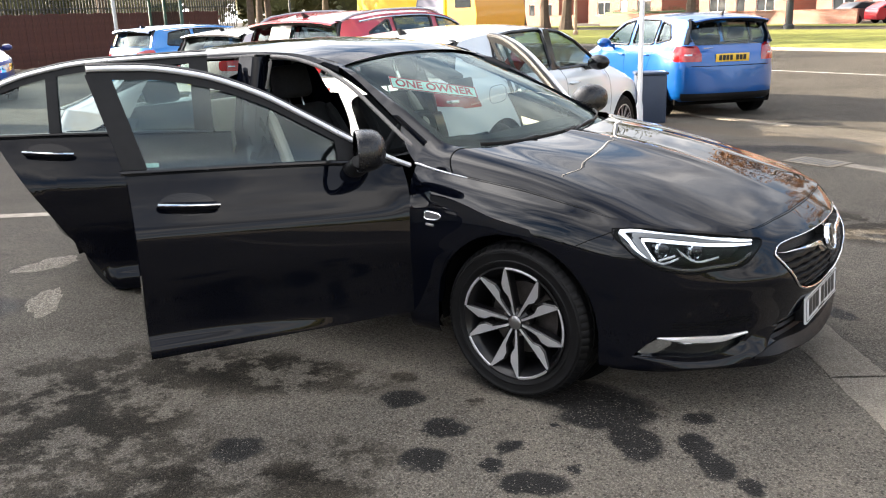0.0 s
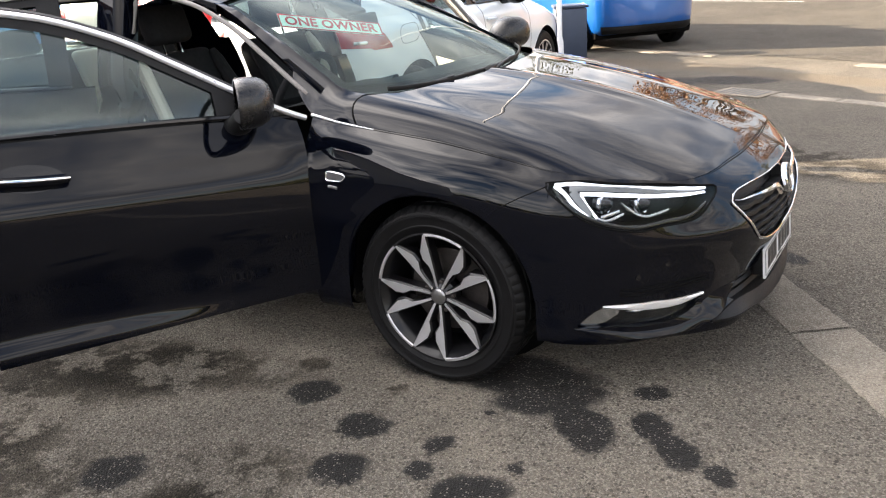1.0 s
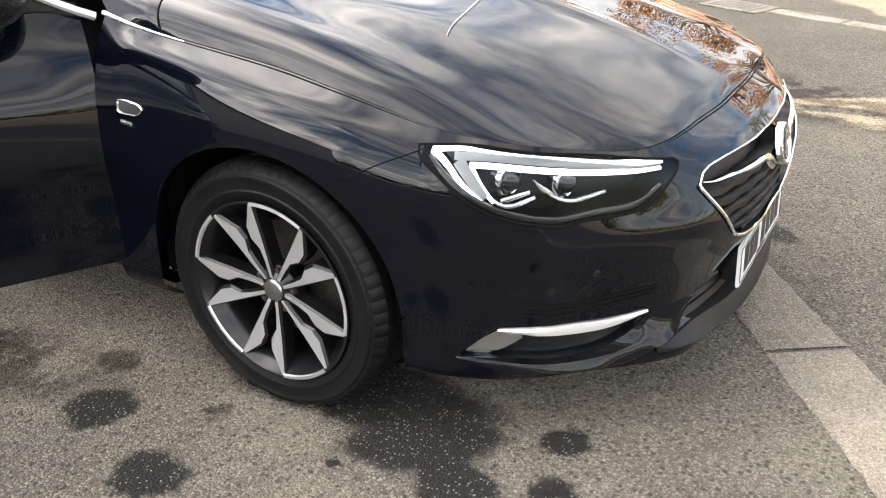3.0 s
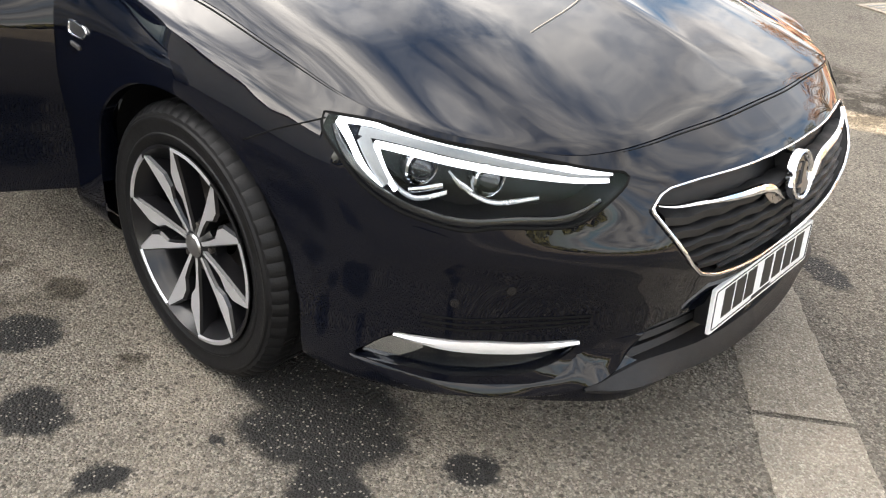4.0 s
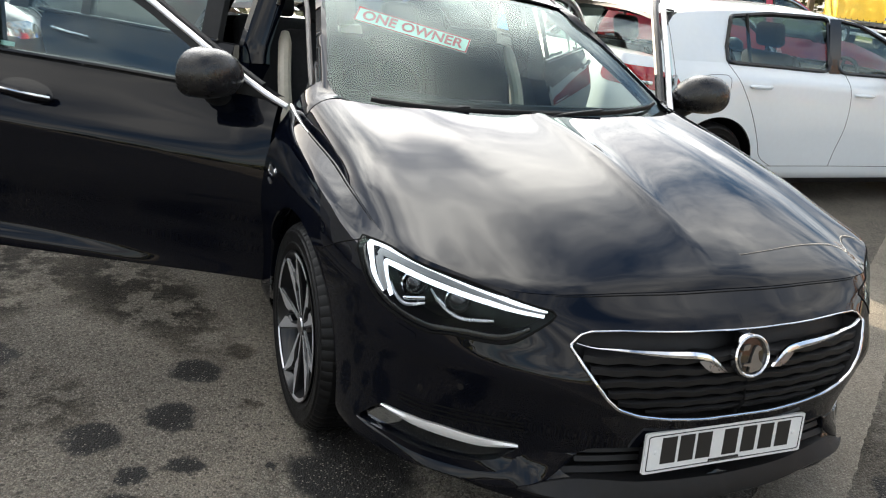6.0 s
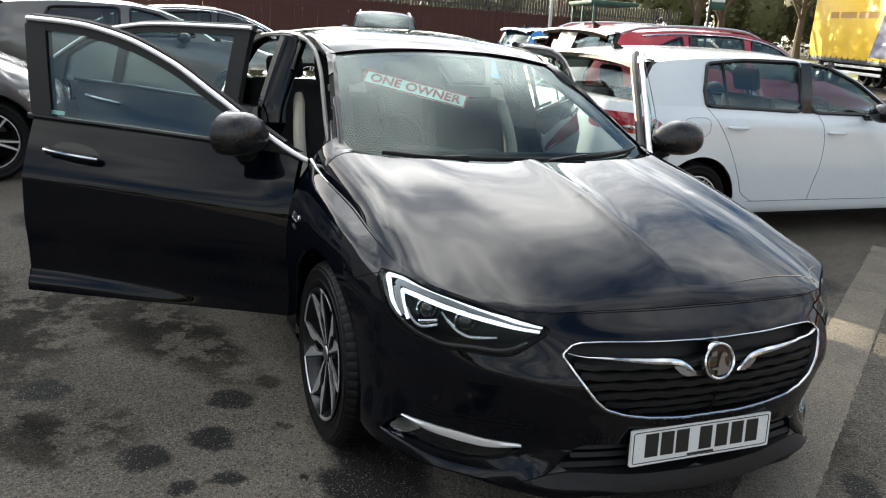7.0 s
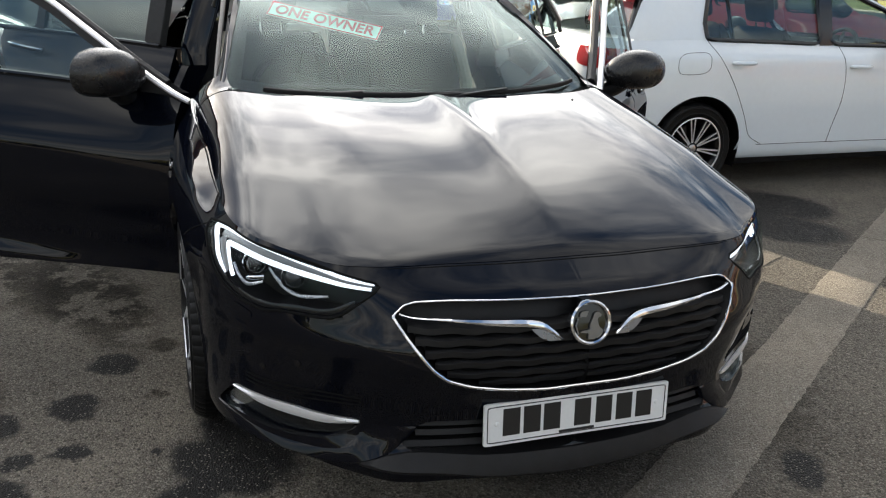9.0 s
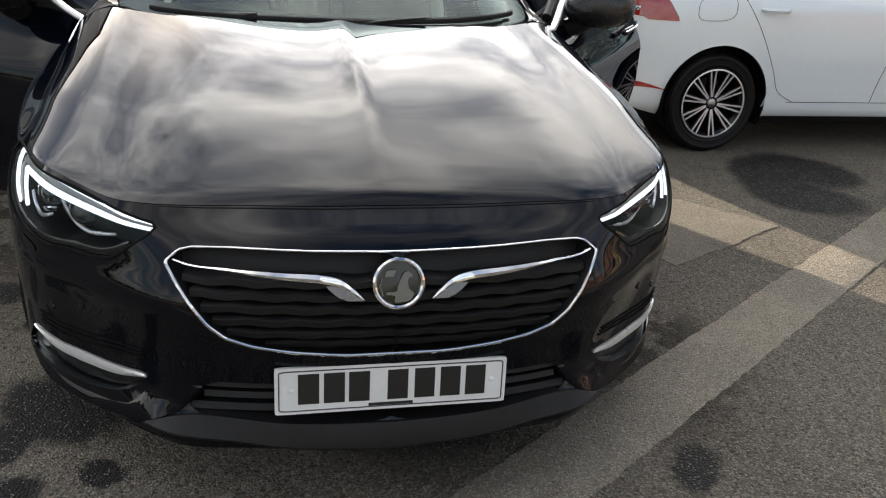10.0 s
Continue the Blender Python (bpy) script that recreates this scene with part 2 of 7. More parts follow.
class Skin:
    """The outer skin of a car's right-hand side: a plan line from nose to tail, and upright profiles along it."""

    def __init__(self, plan_points, profiles, droop=None):
        self.droop = droop or (lambda x: 0.0)
        self.p, self.length = spline(plan_points, 1600)
        w = np.gradient(self.p, axis=0)
        self.w = w / np.linalg.norm(w, axis=1)[:, None]
        self.s = np.linspace(0, self.length, 1600)
        self.rows = smooth([(self.where(k), *[v for pair in rest for v in pair]) for k, *rest in profiles])
        self.memo = {}

    def where(self, key):
        """s from ("x", x), ("y", y) on the nose, or a plain s; a negative one counts from the tail."""
        if isinstance(key, tuple):
            return self.s_of_x(key[1]) if key[0] == "x" else self.s_of_y(key[1])
        return key if key >= 0 else self.length + key

    def s_of_x(self, x):
        return float(np.interp(-x, -self.p[60:-60, 0], self.s[60:-60]))

    def s_of_y(self, y):
        return float(np.interp(y, self.p[:450, 1], self.s[:450]))

    def x_of_s(self, s):
        return float(np.interp(s, self.s, self.p[:, 0]))

    def section(self, s):
        key = round(float(s), 4)
        if key not in self.memo:
            r = self.rows(key).reshape(-1, 2)
            self.memo[key] = (r[0, 0], r[-1, 0], smooth(r))
        return self.memo[key]

    def at(self, s, z, out=0.0):
        d = float(self.section(s)[2](z)) + out
        wx, wy = np.interp(s, self.s, self.w[:, 0]), np.interp(s, self.s, self.w[:, 1])
        x = float(np.interp(s, self.s, self.p[:, 0]) + wy * d)
        return (x, -float(np.interp(s, self.s, self.p[:, 1]) - wx * d), float(z) - self.droop(x))

    def edge(self, s, out=0.0, drop=0.0):
        return self.at(s, self.section(s)[1] - drop, out)

    def sheet(self, ss, nz, lo=None, hi=None, holes=(), keep=None, out=0.0):
        """A piece of the skin over the columns ss, from the lower edge lo(s) to the upper edge hi(s)."""
        return cut_sheet(lambda s, z: self.at(s, z, out), ss, nz, lo or (lambda s: self.section(s)[0]), hi or (lambda s: self.section(s)[1]), holes, keep)

    def patch(self, outline, out=0.003, step=0.012):
        """A piece of the skin inside an outline, moved out."""
        o = np.array(outline)
        (s0, z0), (s1, z1) = o.min(0), o.max(0)
        ss = np.linspace(s0 - 1e-4, s1 + 1e-4, max(4, int((s1 - s0) / step)))
        return self.sheet(ss, max(3, int((z1 - z0) / step)), lambda s: z0 - 1e-4, lambda s: z1 + 1e-4, keep=outline, out=out)

    def line(self, pts, out=0.0, n=24):
        """Points on the skin along a smooth line through (s, z) points."""
        q, _ = spline(pts, n) if len(pts) > 2 else (np.linspace(pts[0], pts[1], n), 0)
        return [self.at(s, z, out) for s, z in q]

    def ribbon(self, pts, width, out=0.004, n=24, thick=0.004):
        """A raised flat band along (s, z) points; width one number or one per given point."""
        q, _ = spline(pts, n) if len(pts) > 2 else (np.linspace(pts[0], pts[1], n), 0)
        w = np.interp(np.linspace(0, 1, n), np.linspace(0, 1, len(pts)), np.broadcast_to(width, (len(pts),)))
        d = np.gradient(q, axis=0)
        d /= np.linalg.norm(d, axis=1)[:, None]
        side = np.stack([-d[:, 1], d[:, 0]], 1)
        a, b = q - side * w[:, None] / 2, q + side * w[:, None] / 2
        P = [[self.at(*a[i], out - thick), self.at(*a[i], out), self.at(*(0.5 * a[i] + 0.5 * b[i]), out + thick * 0.4), self.at(*b[i], out), self.at(*b[i], out - thick)] for i in range(n)]
        v, f = grid(P)
        return v, f + [tuple(range(5)), tuple(reversed(range((n - 1) * 5, n * 5)))]


def arch(x0, z0, r, low):
    """The lower edge of a flank with a round wheel opening: height by x."""
    def at(x):
        d = x - x0
        return max(low, z0 + math.sqrt(max(r * r - d * d, 0))) if abs(d) < r else low
    return at


def columns(s0, s1, step, extra=()):
    return sorted(set(np.round(np.linspace(s0, s1, max(3, int((s1 - s0) / step))), 5)) | {round(e, 5) for e in extra if s0 < e < s1})


def patch4(bottom, top, left, right, n, m):
    """A sheet between four edges, each a function of 0..1."""
    P = []
    for i in range(n + 1):
        u = i / n
        b, t = np.array(bottom(u)), np.array(top(u))
        row = []
        for j in range(m + 1):
            v = j / m
            l, r = np.array(left(v)), np.array(right(v))
            c = ((1 - u) * (1 - v) * np.array(bottom(0)) + u * (1 - v) * np.array(bottom(1)) + (1 - u) * v * np.array(top(0)) + u * v * np.array(top(1)))
            row.append((1 - v) * b + v * t + (1 - u) * l + u * r - c)
        P.append(row)
    return np.array(P)
# ---------------------------------------------------------------- materials
def mat(name, color, rough=0.5, metal=0.0, coat=0.0, spec=0.5, vary=0.0, scale=8.0, bump=0.0, bump_scale=60.0, emit=0.0, rough_vary=0.0):
    """A surface with grain at two sizes: colour varies by vary, gloss by rough_vary, relief by bump."""
    m = bpy.data.materials.new(name)
    m.use_nodes = True
    t = m.node_tree
    b = t.nodes["Principled BSDF"]
    b.inputs["Base Color"].default_value = (*color, 1)
    b.inputs["Roughness"].default_value, b.inputs["Metallic"].default_value = rough, metal
    b.inputs["Coat Weight"].default_value, b.inputs["Coat Roughness"].default_value, b.inputs["Coat IOR"].default_value = coat, 0.005, 1.55
    b.inputs["Specular IOR Level"].default_value = spec
    if emit:
        b.inputs["Emission Color"].default_value, b.inputs["Emission Strength"].default_value = (*color, 1), emit
    co = t.nodes.new("ShaderNodeTexCoord")
    if vary or rough_vary:
        n1, n2 = t.nodes.new("ShaderNodeTexNoise"), t.nodes.new("ShaderNodeTexNoise")
        n1.inputs["Scale"].default_value, n2.inputs["Scale"].default_value = scale, scale * 9
        n1.inputs["Detail"].default_value = n2.inputs["Detail"].default_value = 6
        add = t.nodes.new("ShaderNodeMath")
        add.operation = "ADD"
        for k, n in enumerate((n1, n2)):
            t.links.new(co.outputs["Object"], n.inputs["Vector"])
            t.links.new(n.outputs["Fac"], add.inputs[k])
        if vary:
            r = t.nodes.new("ShaderNodeMapRange")
            r.inputs["From Min"].default_value, r.inputs["From Max"].default_value = 0.7, 1.3
            r.inputs["To Min"].default_value, r.inputs["To Max"].default_value = 1 - vary, 1 + vary
            t.links.new(add.outputs[0], r.inputs["Value"])
            h = t.nodes.new("ShaderNodeHueSaturation")
            h.inputs["Color"].default_value = (*color, 1)
            t.links.new(r.outputs[0], h.inputs["Value"])
            t.links.new(h.outputs[0], b.inputs["Base Color"])
        if rough_vary:
            r = t.nodes.new("ShaderNodeMapRange")
            r.inputs["From Min"].default_value, r.inputs["From Max"].default_value = 0.7, 1.3
            r.inputs["To Min"].default_value, r.inputs["To Max"].default_value = max(rough - rough_vary, 0.0), rough + rough_vary
            t.links.new(add.outputs[0], r.inputs["Value"])
            t.links.new(r.outputs[0], b.inputs["Roughness"])
    if bump:
        n3 = t.nodes.new("ShaderNodeTexNoise")
        n3.inputs["Scale"].default_value, n3.inputs["Detail"].default_value = bump_scale, 5
        t.links.new(co.outputs["Object"], n3.inputs["Vector"])
        bp = t.nodes.new("ShaderNodeBump")
        bp.inputs["Strength"].default_value, bp.inputs["Distance"].default_value = bump, 0.004
        t.links.new(n3.outputs["Fac"], bp.inputs["Height"])
        t.links.new(bp.outputs[0], b.inputs["Normal"])
    return m


def glass(name, tint, gloss=1.0, base=0.07):
    """A thin pane: clear tinted see-through with a mirror sheen that grows at grazing angles."""
    m = bpy.data.materials.new(name)
    m.use_nodes = True
    t = m.node_tree
    t.nodes.clear()
    out, mix = t.nodes.new("ShaderNodeOutputMaterial"), t.nodes.new("ShaderNodeMixShader")
    clear, shine, fr = t.nodes.new("ShaderNodeBsdfTransparent"), t.nodes.new("ShaderNodeBsdfGlossy"), t.nodes.new("ShaderNodeLayerWeight")
    clear.inputs["Color"].default_value = (*tint, 1)
    shine.inputs["Roughness"].default_value, shine.inputs["Color"].default_value = 0.01, (gloss * .86, gloss, gloss, 1)
    power, rng = t.nodes.new("ShaderNodeMath"), t.nodes.new("ShaderNodeMapRange")
    power.operation, power.inputs[1].default_value = "POWER", 4.5
    rng.inputs["To Min"].default_value, rng.inputs["To Max"].default_value = base, 0.95
    t.links.new(fr.outputs["Facing"], power.inputs[0])
    t.links.new(power.outputs[0], rng.inputs["Value"])
    t.links.new(rng.outputs[0], mix.inputs[0])
    t.links.new(clear.outputs[0], mix.inputs[1])
    t.links.new(shine.outputs[0], mix.inputs[2])
    t.links.new(mix.outputs[0], out.inputs[0])
    return m


NAVY = mat("navy_black_paint", (0.0015, 0.0021, 0.0047), 0.45, 0.0, 1.0, 0.0)
NAVY.node_tree.nodes["Principled BSDF"].inputs["Coat IOR"].default_value = 1.37
BRIGHT_TRIM = mat("bright_trim", (0.80, 0.80, 0.81), 0.32, 0.55, rough_vary=.05, scale=14)
BLACK_GLOSS = mat("gloss_black", (0.006, 0.006, 0.007), 0.10, rough_vary=.04, scale=9)
BLACK_TRIM = mat("black_plastic", (0.0085, 0.0085, 0.0092), 0.5, vary=0.3, scale=30, bump=0.25, bump_scale=600, spec=.28)
DARK = mat("dark_gap", (0.004, 0.004, 0.004), 0.9, spec=0.1)
CHROME = mat("chrome", (0.80, 0.81, 0.83), 0.07, 1.0, rough_vary=0.03, scale=20)
SATIN = mat("satin_silver", (0.42, 0.42, 0.43), 0.32, 1.0, rough_vary=0.06, scale=12)
RUBBER = mat("tyre_rubber", (0.0042, 0.0042, 0.0046), 0.5, vary=0.35, scale=14, bump=0.15, bump_scale=220, spec=0.2, rough_vary=.08)
RIM_BLACK = mat("rim_black", (0.006, 0.006, 0.007), 0.3, coat=0.2, spec=.3)
RIM_CUT = mat("rim_machined", (0.62, 0.62, 0.64), 0.36, 0.75, rough_vary=0.07, scale=25)
IRON = mat("brake_iron", (0.09, 0.08, 0.075), 0.5, 0.8, vary=0.3, scale=30)
GLASS = glass("car_glass", (0.60, 0.72, 0.68), .6, base=.055)
RELIEF = mat("satin_relief", (0.15, 0.148, 0.145), 0.36, 0.8, rough_vary=.05)
EMBLEM_GREY = mat("emblem_grey", (0.16, 0.16, 0.17), 0.3, 0.9, rough_vary=.05)
MIRROR_CAP = mat("mirror_cap", (0.009, 0.009, 0.010), 0.28, rough_vary=.08, scale=14)
SEAL_GREY = mat("pale_seal", (0.17, 0.16, 0.15), 0.5, vary=.1, scale=10)
GLASS_SIDE = glass("side_glass", (0.56, 0.66, 0.65))
LENS = glass("lamp_lens", (0.92, 0.94, 0.95), 0.7, base=.014)
DRL = mat("light_strip", (0.93, 0.96, 1.0), 0.25, emit=0.30)
GUIDE = mat("light_guide", (0.20, 0.205, 0.21), 0.3, 0.3, vary=.08, scale=30)
HOOK = mat("bright_hook", (0.50, 0.51, 0.53), 0.25, 0.6, rough_vary=.05, scale=30)
LAMP_DARK = mat("lamp_inside", (0.005, 0.005, 0.006), 0.45, 0.0, vary=0.3, scale=40, spec=.12)
LAMP_SILVER = mat("lamp_reflector", (0.55, 0.56, 0.58), 0.12, 1.0)
RED_LENS = mat("red_lens", (0.30, 0.008, 0.010), 0.10, coat=1.0, vary=0.25, scale=50)
PLATE_WHITE = mat("plate_white", (0.72, 0.73, 0.73), 0.35, coat=0.3, vary=0.04, scale=12)
PLATE_YELLOW = mat("plate_yellow", (0.75, 0.50, 0.04), 0.35, coat=0.3, vary=0.05, scale=12)
PLATE_BLACK = mat("plate_black", (0.012, 0.012, 0.012), 0.45)
CREAM = mat("cream_leather", (0.50, 0.46, 0.39), 0.5, vary=0.10, scale=6, bump=0.3, bump_scale=250)
CHARCOAL = mat("charcoal_cloth", (0.020, 0.020, 0.022), 0.9, vary=0.2, scale=6, spec=0.1)
HEADLINER = mat("grey_headlining", (0.30, 0.30, 0.29), 0.9, vary=0.1, scale=10)
PAPER = mat("white_paper", (0.80, 0.80, 0.78), 0.6, vary=0.04, scale=5)
MINT = mat("mint_card", (0.66, 0.90, 0.81), 0.55, vary=0.05, scale=9)
SIGN_RED = mat("sign_red", (0.50, 0.03, 0.05), 0.5, vary=.08, scale=20)
WHITE_PAINT = mat("white_car_paint", (0.70, 0.755, 0.80), 0.30, coat=1.0, vary=0.02, scale=3)
RED_PAINT = mat("red_car_paint", (0.38, 0.010, 0.022), 0.28, 0.2, 1.0)
BLUE_PAINT = mat("blue_car_paint", (0.003, 0.085, 0.34), 0.28, 0.35, 1.0)
SKYBLUE_PAINT = mat("bright_blue_paint", (0.03, 0.20, 0.56), 0.28, 0.3, 1.0)
INDIGO_PAINT = mat("deep_blue_paint", (0.012, 0.022, 0.16), 0.28, 0.3, 1.0)
SILVER_PAINT = mat("silver_car_paint", (0.50, 0.51, 0.52), 0.30, 0.6, 1.0)
GREY_PAINT = mat("grey_car_paint", (0.13, 0.125, 0.12), 0.30, 0.6, 1.0)
DARK_PAINT = mat("dark_car_paint", (0.02, 0.021, 0.024), 0.28, 0.3, 1.0)
CAR_GLASS_DARK = glass("tinted_glass", (0.34, 0.40, 0.40))
# ---------------------------------------------------------------- the dark saloon, doors open; origin under its front axle
HERO = Skin([(1.013, 0), (1.003, .18), (.973, .345), (.921, .481), (.847, .578), (.752, .677), (.646, .784), (.492, .864), (.3, .897), (.1, .919),
             (-.15, .930), (-.6, .93), (-1.4, .934), (-2.3, .932), (-3.0, .915), (-3.45, .86), (-3.72, .74), (-3.85, .5), (-3.89, .2), (-3.895, 0)], [
    (0.0, (.212, -.10), (.222, -.045), (.262, -.035), (.335, -.06), (.47, -.03), (.54, -.005), (.65, -.028), (.708, -.065), (.767, -.160)),
    (("y", .30), (.212, -.10), (.222, -.045), (.262, -.035), (.335, -.05), (.47, -.02), (.54, 0), (.65, -.02), (.712, -.062), (.766, -.145)),
    (("y", .48), (.212, -.09), (.225, -.02), (.265, -.010), (.335, -.042), (.52, -.003), (.575, .010), (.65, -.016), (.712, -.05), (.765, -.105)),
    (("y", .62), (.215, -.09), (.23, -.018), (.27, -.016), (.34, -.034), (.52, .0), (.572, .012), (.64, -.004), (.71, -.018), (.763, -.047)),
    (("y", .76), (.22, -.09), (.235, -.02), (.28, -.012), (.36, -.01), (.52, .0), (.575, .009), (.66, -.001), (.73, -.016), (.788, -.042)),
    (("x", .42), (.22, -.09), (.235, -.02), (.28, -.012), (.36, -.01), (.46, -.004), (.56, 0), (.66, 0), (.75, -.020), (.814, -.072)),
    (("x", .22), (.2, -.10), (.235, -.03), (.28, -.02), (.36, -.012), (.46, -.004), (.56, 0), (.68, .003), (.806, -.028), (.851, -.092)),
    (("x", 0.0), (.2, -.11), (.235, -.035), (.28, -.022), (.36, -.016), (.46, -.008), (.58, 0), (.71, .003), (.842, -.036), (.884, -.110)),
    (("x", -.40), (.19, -.11), (.235, -.035), (.28, -.022), (.36, -.022), (.48, -.016), (.60, -.002), (.72, -.012), (.872, -.050), (.926, -.104)),
    (("x", -.62), (.19, -.11), (.235, -.035), (.28, -.022), (.36, -.026), (.48, -.02), (.62, -.004), (.735, -.012), (.84, -.050), (.960, -.112)),
    (("x", -1.6), (.19, -.11), (.235, -.035), (.33, -.008), (.385, -.036), (.48, -.028), (.64, -.006), (.775, -.006), (.87, -.040), (1.014, -.112)),
    (("x", -2.5), (.19, -.11), (.235, -.035), (.33, -.010), (.385, -.026), (.48, -.018), (.64, 0), (.80, 0), (.91, -.035), (1.05, -.105)),
    (("x", -3.2), (.22, -.11), (.24, -.04), (.28, -.02), (.38, -.012), (.5, -.006), (.64, 0), (.80, -.006), (.92, -.05), (1.06, -.14)),
    (-.5, (.25, -.11), (.27, -.05), (.31, -.02), (.4, -.012), (.52, 0), (.64, -.01), (.80, -.04), (.93, -.08), (1.06, -.15)),
    (-.001, (.25, -.11), (.27, -.05), (.31, -.02), (.4, -.012), (.52, 0), (.64, -.01), (.80, -.05), (.94, -.08), (1.06, -.15)),
], droop=lambda x: float(np.interp(x, [-.4, .35, .95], [.004, .015, .024])))
HS = HERO.s_of_x
S_LAMP, S_FEND, S_REAR = 1.155, HS(-.530), HS(-2.64)
CAR_AT = pose(-.02, -.025, 0, 0, 0, 1.4).inverted()       # the saloon stands a little askew
saloon = tagged(empty("saloon_car", CAR_AT), "glossy black-navy saloon car with all four doors open on wet tarmac", "car")


def both(name, shape, material, parent=None, label="", **kw):
    """The same part on the right and, mirrored, on the left."""
    two = isinstance(material, (list, tuple))
    return (part(name, shape, material, parent, label, **kw),
            part(name, [mirrored(q) for q in shape] if two else mirrored(shape), material, parent, label, **kw))


# outlines on the skin, (s, height)
HEAD = [(1.166, .783), (1.160, .764), (1.116, .731), (1.081, .704), (1.041, .677), (.985, .652), (.913, .636), (.846, .628), (.806, .634), (.701, .637), (.655, .644), (.629, .656), (.593, .684), (.549, .726), (.60, .738), (.71, .755), (.813, .7705), (.929, .782), (1.017, .790), (1.07, .790)]
HEAD = [tuple(p) for p in spline(HEAD + HEAD[:1], 90)[0][:-1]]
GRILLE = rounded([(-.002, .702), (.22, .705), (.36, .706), (.447, .702), (.476, .694), (.501, .670), (.470, .637), (.430, .593), (.396, .552), (.362, .523), (.304, .503), (.222, .488), (.12, .478), (-.002, .472)], 4, .2)
FOG = rounded([(1.071, .2985), (1.017, .347), (.969, .3839), (.916, .3874), (.821, .3794), (.705, .3659), (.592, .3742), (.603, .3455), (.638, .3184), (.699, .2975), (.767, .2889), (.844, .292), (.93, .3021), (1.007, .3005)], 4, .22)
INTAKE = rounded([(-.002, .395), (.40, .392), (.436, .372), (.475, .322), (.44, .306), (.25, .296), (-.002, .292)], 4, .2)

# front bumper with its openings, both halves in one piece
cols = columns(0.0, S_LAMP, 0.016)
half = HERO.sheet(cols, 46, holes=[HEAD, GRILLE, FOG, INTAKE])
front_bumper = part("front_bumper", join(half, mirrored(half)), NAVY, saloon, weld=0.0008, smooth_angle=50)

# wings over the front wheels
front_arch = arch(0, .350, .372, .2)
fl = lambda s: max(front_arch(HERO.x_of_s(s)), HERO.section(s)[0])
arch_hole = [(HS(.372 * math.cos(w)), .350 + .372 * math.sin(w)) for w in np.linspace(math.pi, 0, 60)] + [(HS(.372), .1), (HS(-.372), .1)]
wing = HERO.sheet(columns(S_LAMP, S_FEND, 0.012), 66, holes=[arch_hole])
both("front_wing", wing, NAVY, saloon, weld=0.0008, smooth_angle=50)
lip_ss = np.linspace(HS(.3715), HS(-.3715), 60)
roll = [[HERO.at(s, fl(s) + dz, o) for dz, o in ((.020, .0003), (.010, .0007), (.002, .0008), (-.004, -.003), (-.005, -.03), (.02, -.05))] for s in lip_ss]
both("arch_lip", grid(roll), NAVY, saloon)
liner = [[(.385 * math.cos(w), -y, .350 + .385 * math.sin(w)) for y in (.87, .80, .60)] for w in np.linspace(-.2, math.pi + .2, 40)]
both("wheel_well", grid(liner), DARK, saloon)
both("inner_wall", prism([(.385 * math.cos(w), .35 + .385 * math.sin(w)) for w in np.linspace(0, 2 * math.pi, 30, endpoint=False)], -.60, -.59), DARK, saloon)

# bonnet: a crowned sheet between the wings with a fold down its middle
S_K = 1.03
ridge = smooth([(-.24, .994), (0, .954), (.3, .898), (.6, .832), (.75, .790), (.83, .760), (.852, .7435)])
rear_edge = smooth([(0, -.22, .994), (.25, -.232, .996), (.5, -.27, 1.0), (.66, -.335, 1.004), (.735, -.390, 1.003)])
S_REARGAP = HS(-.335)
REAR_LINE = spline([(-.22, 0, .994), (-.232, -.25, .996), (-.27, -.5, 1.001), (-.335, -.66, 1.006), (-.375, -.715, 1.002), (-.380, -.765, .984), (-.362, -.805, .953), HERO.edge(S_REARGAP)], 200)[0]


def rear_line(u):
    return np.array([np.interp(u, np.linspace(0, 1, 200), REAR_LINE[:, k]) for k in range(3)])


def bonnet_point(u, v):
    """u from the middle to the right edge, v from the nose to the windscreen."""
    f = lambda a: np.array(HERO.edge(S_K * a))
    g = lambda b: np.array(HERO.edge(S_K + (S_REARGAP - S_K) * b))
    mid = lambda b: np.array((.853 - 1.073 * b, 0.0, float(ridge(.853 - 1.073 * b))))
    c = (1 - u) * (1 - v) * f(0) + u * (1 - v) * f(1) + (1 - u) * v * rear_line(0) + u * v * rear_line(1)
    p = (1 - v) * f(u) + v * rear_line(u) + (1 - u) * mid(v) + u * g(v) - c
    y = abs(p[1])
    along = np.clip((v - .10) / .5, 0, 1)
    p[2] += .016 * math.exp(-(y / .045) ** 1.2) * along * (1 - .25 * v)           # the fold
    p[2] += .022 * (1 - u ** 3.0) * math.sin(math.pi * v) ** .9    # the crown
    p[2] -= .009 * math.exp(-((u - .66) / .13) ** 2) * np.clip((v - .15) / .5, 0, 1)   # the channel beside the shoulder
    return p


nu, nv = 40, 60
bp = np.array([[bonnet_point((i / nu) * .9965, .003 + .9945 * j / nv) for j in range(nv + 1)] for i in range(nu + 1)])
hood = grid(bp)
under = bp.copy()
under[..., 2] -= .02
rim_pts = np.concatenate([bp[:, 0], bp[-1, 1:], bp[::-1, -1][1:]])
drop = rim_pts.copy()
drop[:, 2] -= .02
skirt = grid(np.stack([rim_pts, drop], 1))
part("bonnet", join(hood, mirrored(hood), skirt, mirrored(skirt)), NAVY, saloon, weld=0.0006, smooth_angle=60)
seam = [HERO.edge(s, -.004, .005) for s in np.linspace(0, S_REARGAP, 90)]
seam = seam[::-1] + [(x, -y, z) for x, y, z in seam[1:]]
part("bonnet_gap", tube(seam, .0034, 6), DARK, saloon)
